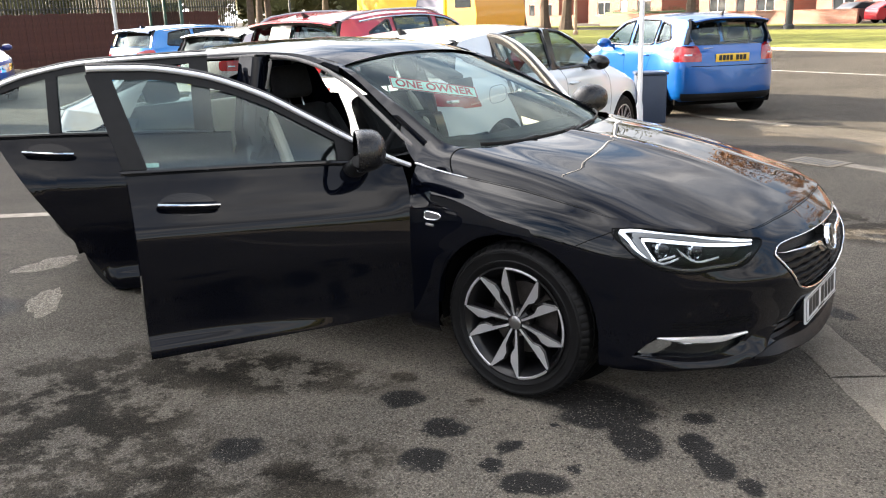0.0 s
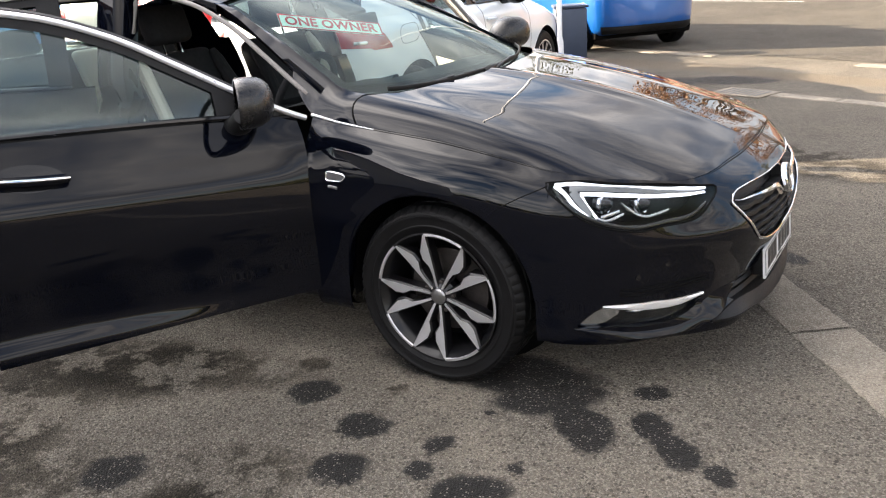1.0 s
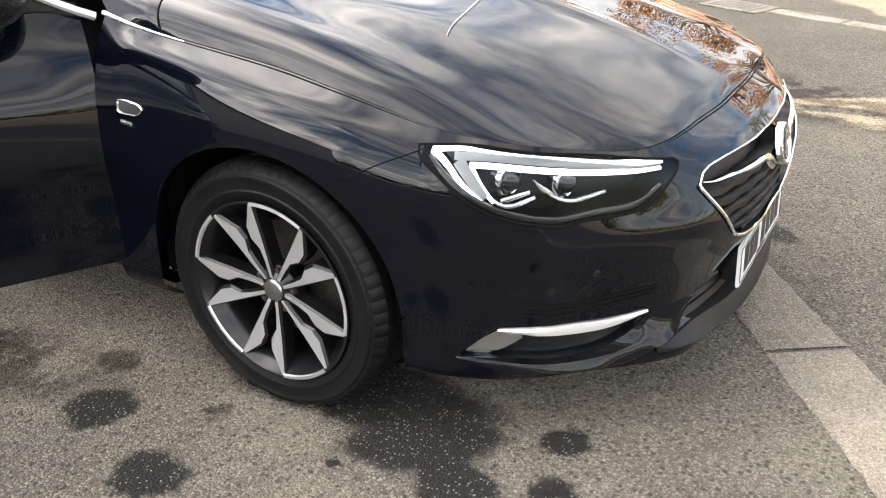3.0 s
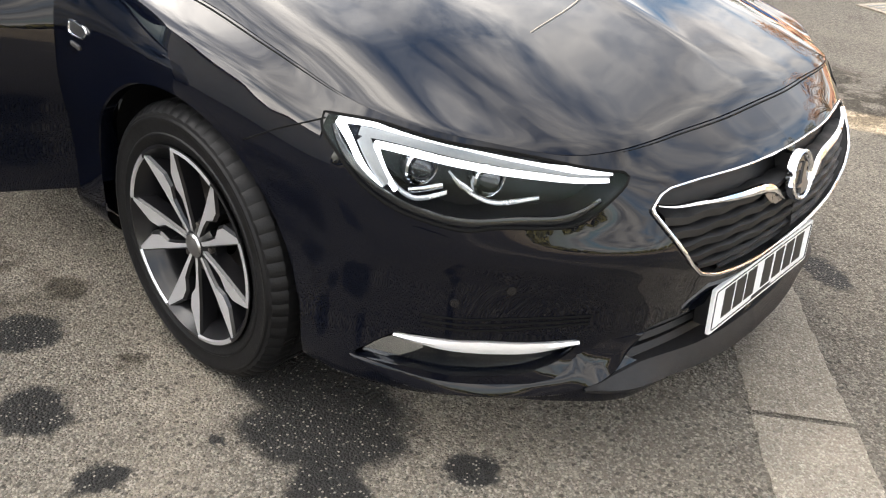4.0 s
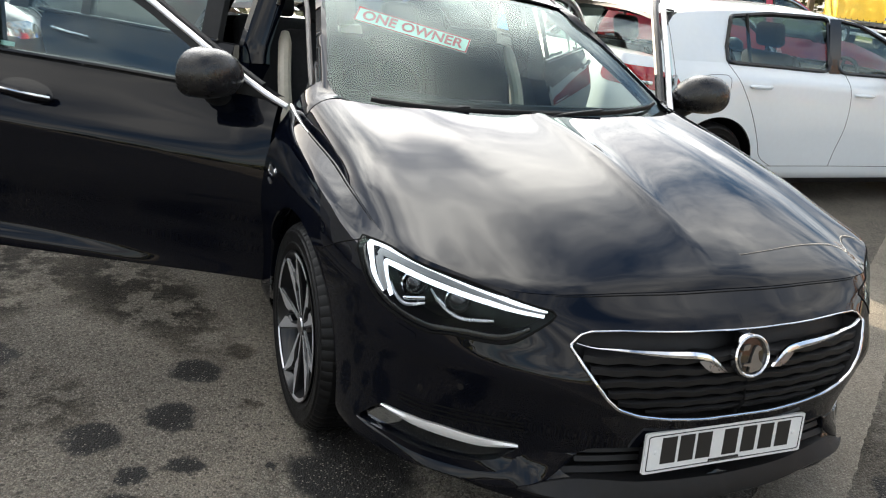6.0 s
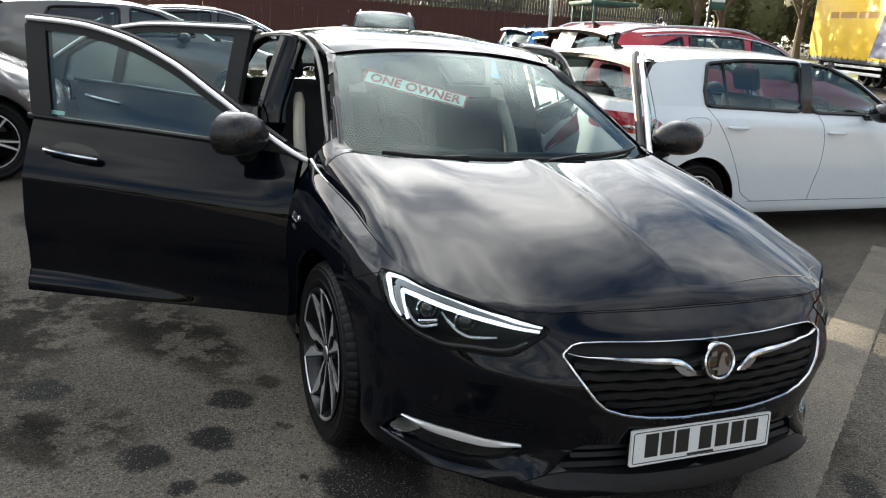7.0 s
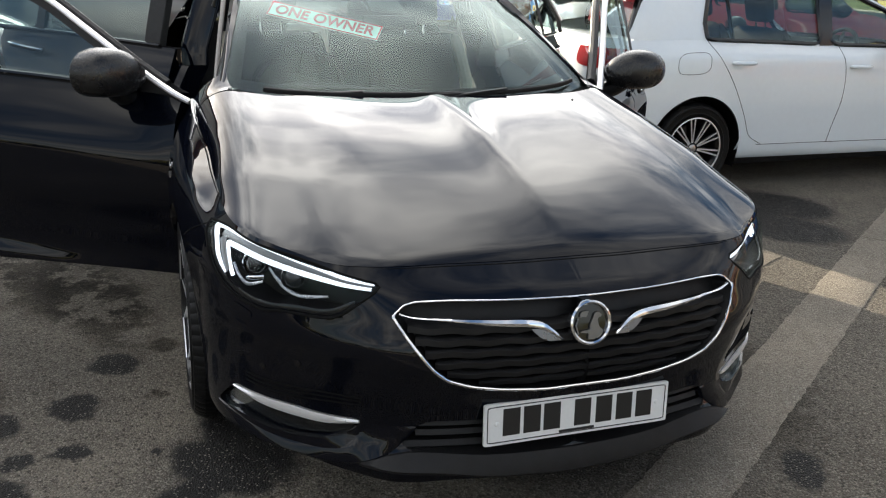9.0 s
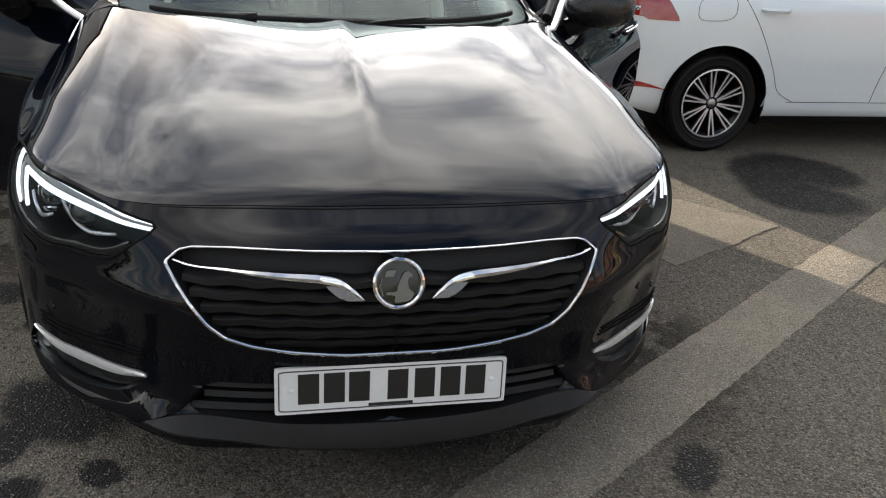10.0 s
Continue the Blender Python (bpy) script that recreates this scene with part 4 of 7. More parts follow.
def wiper(y0, y1, pivot, lift):
    pts = []
    for u in np.linspace(0, 1, 20):
        y = y0 + (y1 - y0) * u
        b = .016 + lift * u
        q = np.array(screen_pt(-y / .68, b)) + (.012, 0, .012)
        pts.append(q)
    arm = [np.array(pivot), np.array(pivot) * .6 + pts[9] * .4 + (0.01, 0, .012), pts[9] + (0, 0, .012)]
    arm = spline(arm, 14)[0]
    w = part("wiper", join(tube(pts, .0055, 8, flat=1.7), tube(arm, [.010] * 6 + [.007] * 8, 8, flat=.6), moved(ball((0, 0, 0), (.018, .018, .014)), Matrix.Translation(pivot))), BLACK_TRIM, saloon, "black windscreen wiper")


wiper(-.56, .10, (-.33, -.52, .975), .012)
wiper(-.02, .60, (-.245, .02, .975), .035)
# sills, middle pillars, rear quarters, tail
sill = [[HERO.at(s, z, o) for z, o in ((.16, -.16), (.19, -.11), (.235, -.04), (.275, -.028), (.30, -.05), (.34, -.09), (.36, -.16))] for s in np.linspace(HS(-.39), S_REAR, 60)]
both("sill", grid(sill), NAVY, saloon)
post = [[(x + dx, -(side_y(x, z) - .02 - o), z) for dx, o in ((.07, .03), (.05, 0), (-.05, 0), (-.07, .03), (-.07, .12), (.07, .12))] for z, x in zip(np.linspace(.95, 1.38, 12), np.linspace(-1.66, -1.73, 12))]
low = [[(-1.65 + dx * 1.3, -(abs(HERO.at(HS(-1.6), z)[1]) - .05 - o), z) for dx, o in ((.07, .03), (.05, 0), (-.05, 0), (-.07, .03), (-.07, .12), (.07, .12))] for z in np.linspace(.30, .95, 10)]
both("door_pillar", join(grid(post, wrap_v=True), grid(low, wrap_v=True)), NAVY, saloon)
hinge_post = [[(x, -(abs(HERO.at(HS(-.50), z)[1]) - o), z) for x, o in ((-.465, .03), (-.49, .035), (-.53, .07), (-.56, .16))] for z in np.linspace(.28, .93, 14)]
both("hinge_pillar", grid(hinge_post), NAVY, saloon)
rear_arch = arch(-2.829, .352, .378, .2)
rl = lambda s: max(rear_arch(HERO.x_of_s(s)), HERO.section(s)[0])
rx = [HS(-2.829 + x) for x in (.378, .374, .366, .35, .33, -.33, -.35, -.366, -.374, -.378)]
both("rear_quarter", HERO.sheet(columns(HS(-2.5), HERO.length, .035, rx), 26, lo=lambda s: max(rl(s), .20 if HERO.x_of_s(s) < -2.6 else .55)), NAVY, saloon, weld=.0008, smooth_angle=50)
rliner = [[(-2.829 + .39 * math.cos(w), -y, .352 + .39 * math.sin(w)) for y in (.90, .80, .60)] for w in np.linspace(-.45, math.pi + .45, 36)]
both("wheel_well", grid(rliner), DARK, saloon)
deck = [[(x, y, z) for x, y, z in (np.array(HERO.edge(s)) * (1, a, 1) + (0, 0, .012 * (1 - a * a)) for a in np.linspace(1, -1, 13))] for s in np.linspace(HS(-2.95), HERO.length - .02, 24)]
part("tailgate", grid(deck), NAVY, saloon)
rw = [[roof_pt(x, a) for a in np.linspace(-1, 1, 20)] for x in np.linspace(-2.72, -3.55, 16)]
part("rear_window", grid(rw), GLASS_SIDE, saloon)
cq = []
for x in np.linspace(-2.58, -3.55, 24):
    y, ze = roof_side(x)
    b = HERO.edge(HS(x))
    cq.append([(x, -y, ze), (x, -(y * .5 + abs(b[1]) * .5) - .012, ze * .5 + b[2] * .5), (x, b[1], b[2])])
both("rear_pillar", grid(cq), NAVY, saloon)
for nm, o in (("tail_lamp", [(-.95, .80), (-.60, .78), (-.30, .80), (-.30, .90), (-.62, .92), (-.95, .90)]),):
    both(nm, HERO.patch(rounded([(HERO.length + s, z) for s, z in o], 4), .003, .03), RED_LENS, saloon)
floor_s = join(box(-3.6, .40, -.66, .66, .19, .30, .02), box(.39, .80, -.48, .48, .205, .30, .02))
part("underbody", floor_s, DARK, saloon)
part("bulkhead", box(-.46, -.42, -.72, .72, .3, .95, .005), DARK, saloon)

# ------------------------------------------------ doors
def door(front, left, angle):
    """A whole door, built shut on the right side and swung out on its hinge."""
    x0, x1 = (-.478, -1.602) if front else (-1.612, -2.70)
    hx = -.475 if front else -1.64
    back = Vector((-.045, 0, 0))          # where the hinge sits behind the pillar's foot
    hinge = Vector((hx, -(abs(HERO.at(HS(hx), .6)[1]) - .035), 0))
    lean = .085 if front else .0
    if front:
        lo = lambda s: .298
    else:
        lo = lambda s: max(.272, .272 + (-2.25 - HERO.x_of_s(s)) * 1.62)
    skin_s = HERO.sheet(columns(HS(x0), HS(x1), .03, rx if not front else ()), 36, lo=lo, hi=lambda s: HERO.section(s)[1] + .002)
    inn = HERO.sheet(columns(HS(x0), HS(max(x1, -2.36)), .06), 12, lo=lambda s: lo(s) + .02, out=-.072)
    rim = []
    sx = np.linspace(HS(x0), HS(x1), 30)
    for s in sx:
        rim.append([HERO.at(s, lo(s)), HERO.at(s, lo(s), -.075)])
    ends = [grid([[HERO.at(HS(x), z), HERO.at(HS(x), z, -.075)] for z in np.linspace(lo(HS(x)), belt_z(x), 16)]) for x in (x0, x1)]
    inv = Matrix.Translation(-hinge)
    fix = (lambda q: mirrored(moved(q, inv))) if left else (lambda q: moved(q, inv))
    ob = part("front_door" if front else "rear_door", [fix(join(skin_s, grid(rim), *ends)), fix(inn)], [NAVY, CHARCOAL], saloon, "open front door with a chrome window line" if front else "open rear door with a chrome window line", smooth_angle=42)
    # window frame, glass and trim
    xa, xb = (-.47, x1 - lean) if front else (x1 * 0 - 1.70, -2.93)
    top = lambda x: float(top_z(x))
    bz = lambda x: belt_z(min(x, -.62)) - .004
    if front:
        gx0, gx1 = -.74, xb + .02
    else:
        gx0, gx1 = xa - .085, -2.84
    hi = lambda x: top(x) - .045
    frame_top = side_sheet(xa + .07 if front else xa, xb, lambda x: max(top(x) - .05, bz(x)), lambda x: top(x) - .012, 50, 2, .006)
    inner_top = side_sheet(xa if front else xa, xb, lambda x: max(top(x) - .05, bz(x)), top, 30, 2, -.05)
    if front:
        rear_bar = grid([[(x, -(side_y(x, z) + .007), z) for v in np.linspace(0, 1, 11) for x in [-1.606 - .088 * v + .088 * k] for z in [bz(x) + (top(x) - .03 - bz(x)) * v]] for k in np.linspace(0, 1, 6)])
        quarter = side_sheet(-.47, -.765, bz, lambda x: max(top(x) - .02, bz(x)), 12, 6, .005)
        bars = [rear_bar, quarter]
    else:
        front_bar = side_sheet(xa, xa - .09, bz, lambda x: top(x) - .03, 6, 10, .007)
        mid_bar = side_sheet(-2.42, -2.47, bz, lambda x: top(x) - .03, 4, 10, .007)
        rear_bar = side_sheet(-2.80, -2.93, bz, lambda x: max(top(x) - .02, bz(x)), 6, 6, .007)
        bars = [front_bar, mid_bar, rear_bar]
    black = join(frame_top, inner_top, *bars, *[moved(d, Matrix.Translation((0, .05, 0))) for d in bars])
    part("window_frame", fix(black), BLACK_TRIM, ob)
    line = [(x, -(side_y(x, top(x) - .008) + .009), top(x) - .008) for x in np.linspace(-.442 if front else xa, xb, 60)]
    part("chrome_line", fix(tube(line, .0145, 8, flat=.75)), BRIGHT_TRIM, ob)
    cover = [(x, -(side_y(x, top(x)) - .03), top(x) - .008) for x in np.linspace(-.55 if front else xa, xb, 40)]
    part("frame_seal", fix(tube(cover, .02, 8)), BLACK_TRIM, ob)
    belt = [(x, HERO.edge(HS(x))[1] - .004, belt_z(x) + .004) for x in np.linspace(-.63 if front else xa, x1 - .02, 30)]
    part("belt_trim", fix(tube(belt, .011, 8)), BLACK_GLOSS, ob)
    pane = side_sheet(gx0, gx1, lambda x: bz(x) - .01, hi, 30, 10, -.006)
    if front:
        pane = grid([[(x, -(side_y(x, z) - .006), z) for v in np.linspace(0, 1, 11) for x in [gx0 + (-1.575 - .088 * v - gx0) * k] for z in [bz(x) - .01 + (hi(x) - bz(x) + .01) * v]] for k in np.linspace(0, 1, 31)])
    g = part("window_pane", fix(pane), GLASS_SIDE, ob)
    g.visible_shadow = False
    # handle with its scoop
    hxm, hz = (-1.395, .888) if front else (-2.475, .976)
    def on(dx, dz, out):
        return HERO.at(HS(hxm + dx), hz + dz - .10 * dx, out)
    grip = [on(dx, 0, .030 + .012 * math.cos(dx / .115 * math.pi / 2)) for dx in np.linspace(-.115, .115, 22)]
    part("handle", [fix(tube(grip, [.006] + [.0125] * 20 + [.006], 10, flat=1.3)), fix(tube([(x, y - .010, z + .004) for x, y, z in grip], .0055, 8))], [NAVY, CHROME], ob, "body-coloured handle with a chrome strip")
    cup = [[on(r * .105 * math.cos(w), r * .042 * math.sin(w), .0015 - 0 * r) for r in np.linspace(.02, 1, 5)] for w in np.linspace(0, 2 * math.pi, 28, endpoint=False)]
    part("handle_cup", fix(grid(cup, wrap_u=True)), BLACK_GLOSS, ob)
    # padded inner side
    pad = [[HERO.at(HS(x), z, -.080 - .03 * math.sin(math.pi * k / 7)) for k, z in enumerate(np.linspace(.42, .86, 8))] for x in np.linspace(x0 - .10, max(x1, -2.34) + .10, 16)]
    part("door_card", fix(grid(pad)), CREAM, ob)
    if front:
        c = Vector((-.662, -.945, 1.032))
        prof = []
        for a in np.linspace(0, 2 * math.pi, 32, endpoint=False):
            row = []
            for dx, r in ((-.062, .90), (-.064, .965), (-.058, 1.0), (-.016, 1.0), (.014, .95), (.036, .83), (.052, .64), (.062, .40), (.066, .16), (.067, .01)):
                ca, sa = math.cos(a), math.sin(a)
                yy = .128 * r * math.copysign(abs(ca) ** .8, ca)
                tall = (.090 if sa > 0 else .080) * (1 - .30 * max(0, ca) ** 1.5)
                zz = tall * r * math.copysign(abs(sa) ** .85, sa)
                row.append((c.x + dx + .03 * yy / .125, c.y + yy, c.z + zz - .012 * max(0, ca)))
            prof.append(row)
        shell = grid(prof, wrap_u=True)
        pane_c = [[(c.x - .054 + .03 * yy / .125, c.y + yy, c.z + .006 + zz) for yy, zz in ((.110 * r * math.cos(a), .064 * r * math.sin(a)) for r in (.02, 1.0))] for a in np.linspace(0, 2 * math.pi, 28, endpoint=False)]
        stalk = tube(spline([(-.70, -.79, .945), (-.695, -.85, .948), (-.69, -.910, .985)], 10)[0], [.050, .050, .050, .049, .048, .048, .047, .046, .045, .042], 14, flat=.8)
        part("door_mirror", [fix(shell), fix(stalk)], [MIRROR_CAP, BLACK_TRIM], ob, "gloss black door mirror")
        part("mirror_glass", fix(grid(pane_c, wrap_u=True)), CHROME, ob)
        part("price_tag", fix(side_sheet(xb + .155, xb + .21, lambda x: bz(x) + .022, lambda x: bz(x) + .038, 3, 2, -.009)), MINT, ob)
    h = Vector((hinge.x, -hinge.y if left else hinge.y, 0)) + back
    ob.matrix_basis = Matrix.Translation(h) @ pose(0, 0, 0, 0, 0, -angle if left else angle)
    return ob


door(True, False, 60.6)
door(False, False, 49.6)
door(True, True, 38)
door(False, True, 44)

# ------------------------------------------------ wheels
def wheel_parts(parent, m, R, RIM, spokes, style, w=.215, seg=110):
    """A wheel turned to face -y at the origin: tyre, barrel, spokes, hub, disc."""
    tyre = [(RIM - .012, -.02), (RIM + .006, -.004), (RIM + .020, .001), (RIM + .026, .0040), (RIM + .030, .0042), (RIM + .033, .0020), (RIM + .050, .0035), (R - .040, .0050), (R - .036, .0068), (R - .031, .0066), (R - .028, .0020), (R - .020, 0), (R - .008, -.014), (R - .001, -.03)]
    tyre = tyre + [(R, -.06), (R - .006, -.062), (R - .006, -.070), (R, -.072), (R, -.112), (R - .006, -.114), (R - .006, -.122), (R, -.124), (R, -.165), (R - .006, -.167), (R - .006, -.175), (R, -.177), (R - .001, -w + .03), (R - .02, -w + .01), (R - .05, -w), (RIM, -w + .02)]
    barrel = [(RIM + .004, .0), (RIM + .006, .004), (RIM - .001, .005), (RIM - .006, -.004), (RIM - .014, -.012), (RIM - .026, -.03), (RIM - .034, -.06), (RIM - .038, -.17)]
    flip = lambda prof: [(r, -h) for r, h in prof]
    wheel = part("wheel", moved(lathe(flip(barrel), 64), m), RIM_BLACK, parent, "diamond-cut alloy wheel" if style != "plain" else "")
    ty = lathe(flip(tyre), seg)
    nt = len(tyre)
    pts = []
    for i, (x, y, z) in enumerate(ty[0]):
        a, j = i // nt, i % nt
        r0 = math.hypot(x, z)
        k = 1.0
        if 11 <= j <= 13 or 24 <= j <= 26:
            k = 1 - (.0030 if a % 4 == 0 else 0) / max(r0, .1)
        elif 14 <= j <= 23:
            k = 1 - (.004 if (a + 2 * (j // 4)) % 9 == 0 else 0) / max(r0, .1)
        pts.append((x * k, y, z * k))
    part("tyre", moved((pts, ty[1]), m), RUBBER, wheel, smooth_angle=20)
    rim_prof = [(RIM + .003, .0048), (RIM - .005, .0062), (RIM - .008, .002)]
    arcs = [(2 * math.pi * k / 5 + .33 - .327, 2 * math.pi * k / 5 + .33 + .327) for k in range(5)] if style == "twin" else [(0, 2 * math.pi)]
    for a0, a1 in arcs:
        part("rim_edge", moved(grid([[(r * math.cos(t), -h, r * math.sin(t)) for r, h in rim_prof] for t in np.linspace(a0, a1, 16 if len(arcs) > 1 else 64)]), m), RIM_CUT, wheel)
    part("brake_disc", moved(lathe(flip([(.05, -.10), (RIM * .66, -.10), (RIM * .66, -.12)]), 40), m), IRON, wheel)
    part("wheel_back", moved(lathe(flip([(.02, -.15), (RIM - .03, -.15)]), 40), m), DARK, wheel)
    hub = lathe(flip([(.030, -.016), (.036, -.020), (.050, -.026), (.064, -.034), (.068, -.06)]), 40)
    part("hub_cap", [moved(hub, m), moved(lathe(flip([(.0005, -.009), (.020, -.010), (.026, -.012), (.030, -.018)]), 30), m)], [RIM_BLACK, SATIN], wheel)
    L = RIM - .004
    for k in range(spokes):
        if style == "twin":
            sg = 1 if k % 2 else -1
            a = 2 * math.pi * (k // 2) / (spokes // 2) + sg * .327 + .33
            # straight along the wide gap, swelling to a kink on the other side, slim at the hub
            cut = [(r, y * sg) for r, y in ((.030, -.005), (.14, -.003), (L, -.001), (L, .008), (.170, .034), (.138, .031), (.112, .012), (.080, .007), (.030, .004))]
            hgt = lambda r: -.020 + .021 * (r / L) ** 1.4
        else:
            a = 2 * math.pi * (k // 2) / (spokes // 2) + (1 if k % 2 else -1) * (.15 if spokes <= 10 else .085)
            hw_ = .009 if spokes <= 10 else .0055
            out = [(.04, -hw_), (L, -hw_), (L, hw_), (.04, hw_)]
            cut = out
            hgt = lambda r: -.018 + .016 * (r / L)
        ca, sa = math.cos(a), math.sin(a)
        def put(r, y, d):
            return (r * ca - y * sa, -(hgt(r) + d), r * sa + y * ca)
        n = len(cut)
        face = [put(r, y, .0) for r, y in cut]
        wide = [(r, y * 1.1 + (.004 if y > 0 else -.004)) for r, y in cut]
        body = [put(r, y, -.006) for r, y in wide] + [put(r, y, -.045) for r, y in wide]
        bf = [(i, (i + 1) % n, (i + 1) % n + n, i + n) for i in range(n)]
        top = ([put(r, y, .0) for r, y in cut] + [put(r, y, -.006) for r, y in wide], [tuple(range(n))] + [(i, i + n, (i + 1) % n + n, (i + 1) % n) for i in range(n)])
        part("spoke", [moved((body, bf), m), moved((top[0], top[1][1:]), m), moved((face, [tuple(range(n))]), m)], [RIM_BLACK, RIM_BLACK, RIM_CUT], wheel, smooth_angle=20)
    for k in range(5):
        a = 2 * math.pi * k / 5 + .33
        b = lathe(flip([(.0005, -.022), (.008, -.023), (.009, -.04)]), 6, "y", (.055 * math.cos(a), .0, .055 * math.sin(a)))
        part("wheel_bolt", moved(b, m), IRON, wheel)
    return wheel


wheel_parts(saloon, pose(0, -.906, .332, 0, 12, 0), .334, .236, 10, "twin", seg=252)
wheel_parts(saloon, pose(-2.829, -.900, .332, 0, 40, 0), .334, .236, 10, "twin", seg=252)
wheel_parts(saloon, pose(0, .895, .332, 0, 0, 180), .334, .236, 10, "twin", seg=252)
wheel_parts(saloon, pose(-2.829, .900, .332, 0, 0, 180), .334, .236, 10, "twin", seg=252)

# ------------------------------------------------ inside the saloon
def seat(parent, x, y, colour, rest=.62, width=.52, m=None):
    """A bucket seat facing +x."""
    w = width / 2
    cush = moved(box(-.26, .26, -w, w, -.07, .07, .05, 3), pose(x, y, .52, 0, -6, 0))
    back = moved(box(-.06, .06, -w * .92, w * .92, 0, rest, .05, 3), pose(x - .25, y, .52, 0, -20, 0))
    s = part("seat", join(cush, back), colour, parent)
    for sg in (-1, 1):
        bol = moved(tube(spline([(.07, sg * w * .86, .05), (.10, sg * w * .95, .30), (.05, sg * w * .86, rest - .03)], 12)[0], [.02] + [.032] * 10 + [.02], 10), pose(x - .25, y, .52, 0, -20, 0))
        part("bolster", bol, CREAM if parent is saloon and sg * y > 0 else colour, s)
    head = moved(box(-.045, .045, -.13, .13, rest + .03, rest + .21, .04, 3), pose(x - .25, y, .52, 0, -16, 0))
    part("headrest", head, colour, s)
    for sg in (-.05, .05):
        part("headrest_post", moved(tube([(0, sg, rest - .03), (0, sg, rest + .06)], .006, 8), pose(x - .25, y, .52, 0, -16, 0)), CHROME, s)
    return s


def steering_wheel(parent, x, y, z, r=.185):
    m = pose(x, y, z, 0, -65, 0)
    ringp = [(r * math.cos(w), r * math.sin(w), 0) for w in np.linspace(0, 2 * math.pi, 40, endpoint=False)]
    sp = [tube([(0, 0, -.02), (r * math.cos(w), r * math.sin(w), 0)], [.03, .014], 8, flat=.5) for w in (0.1, math.pi - .1, -math.pi / 2)]
    pad = ball((0, 0, -.015), (.085, .07, .03))
    part("steering_wheel", moved(join(tube(ringp, .016, 10, closed=True), *sp, pad), m), CHARCOAL, parent)


for y in (-.37, .37):
    seat(saloon, -1.28, y, CHARCOAL)
bench = join(box(-2.62, -2.15, -.64, .64, .40, .56, .05, 3), moved(box(-.07, .07, -.64, .64, 0, .60, .05, 3), pose(-2.62, 0, .52, 0, -24, 0)))
rear_seat = part("rear_seat", bench, CHARCOAL, saloon)
part("armrest", moved(box(-.02, .085, -.13, .13, .02, .56, .03, 3), pose(-2.60, 0, .54, 0, -24, 0)), CREAM, rear_seat, "cream leather centre armrest")
for y in (-.40, .40):
    part("headrest", moved(box(-.04, .04, -.12, .12, .60, .74, .035, 3), pose(-2.62, y, .52, 0, -20, 0)), CHARCOAL, rear_seat)
dash = []
for y in np.linspace(-.74, .74, 30):
    hump = .035 * math.exp(-((y + .37) / .18) ** 2)
    dash.append([(-.42, y, .955), (-.50, y, .97), (-.62, y, .965 + hump), (-.74, y, .945 + hump), (-.80, y, .90), (-.79, y, .80), (-.70, y, .65), (-.66, y, .45)])
part("dashboard", grid(dash), CHARCOAL, saloon)
part("dash_screen", moved(box(-.01, .01, -.12, .12, -.07, .07, .008), pose(-.775, .02, .88, 0, -15, 0)), BLACK_GLOSS, saloon)
steering_wheel(saloon, -.93, -.37, .93)
part("centre_console", box(-1.7, -.70, -.10, .10, .30, .56, .03), CHARCOAL, saloon)
part("cabin_floor", box(-2.9, -.45, -.70, .70, .30, .315), CHARCOAL, saloon)
part("parcel_shelf", box(-3.5, -2.85, -.60, .60, .96, .985, .008), CHARCOAL, saloon)

# the card behind the windscreen: red letters on mint, on the inside of the glass
corner_a, along, down = Vector((-.953, -.466, 1.288)), Vector((.228, .400, -.080)), Vector((.047, -.038, -.049))
sign_len = along.length
along.normalize()
down = (down - along * down.dot(along)).normalized()
sn = along.cross(-down)
base = corner_a - sn * .014
SM = Matrix(((along.x, -down.x, sn.x, base.x), (along.y, -down.y, sn.y, base.y), (along.z, -down.z, sn.z, base.z), (0, 0, 0, 1)))
SH = .078
SM = CAR_AT @ SM
card = part("window_sign", moved(box(0, sign_len, -SH, 0, -.002, 0), SM), MINT)
tagged(card, "mint window sign reading ONE OWNER in red capitals", "sign")
bt = .006
bars = [box(0, sign_len, -bt, 0, .0004, .0012), box(0, sign_len, -SH, -SH + bt, .0004, .0012), box(0, bt, -SH + bt, -bt, .0004, .0012), box(sign_len - bt, sign_len, -SH + bt, -bt, .0004, .0012)]
part("sign_border", moved(join(*bars), SM), SIGN_RED, card)
fc = bpy.data.curves.new("sign_letters", "FONT")
fc.body, fc.size, fc.align_x, fc.align_y, fc.extrude = "ONE OWNER", .067, "CENTER", "CENTER", .0006
fc.space_character, fc.offset = 1.02, .0016
fc.materials.append(SIGN_RED)
fo = new("sign_letters", fc)
fo.parent = card
fo.matrix_basis = SM @ pose(sign_len / 2, -SH / 2, .0012) @ Matrix.Diagonal((1.0, 1, 1, 1))
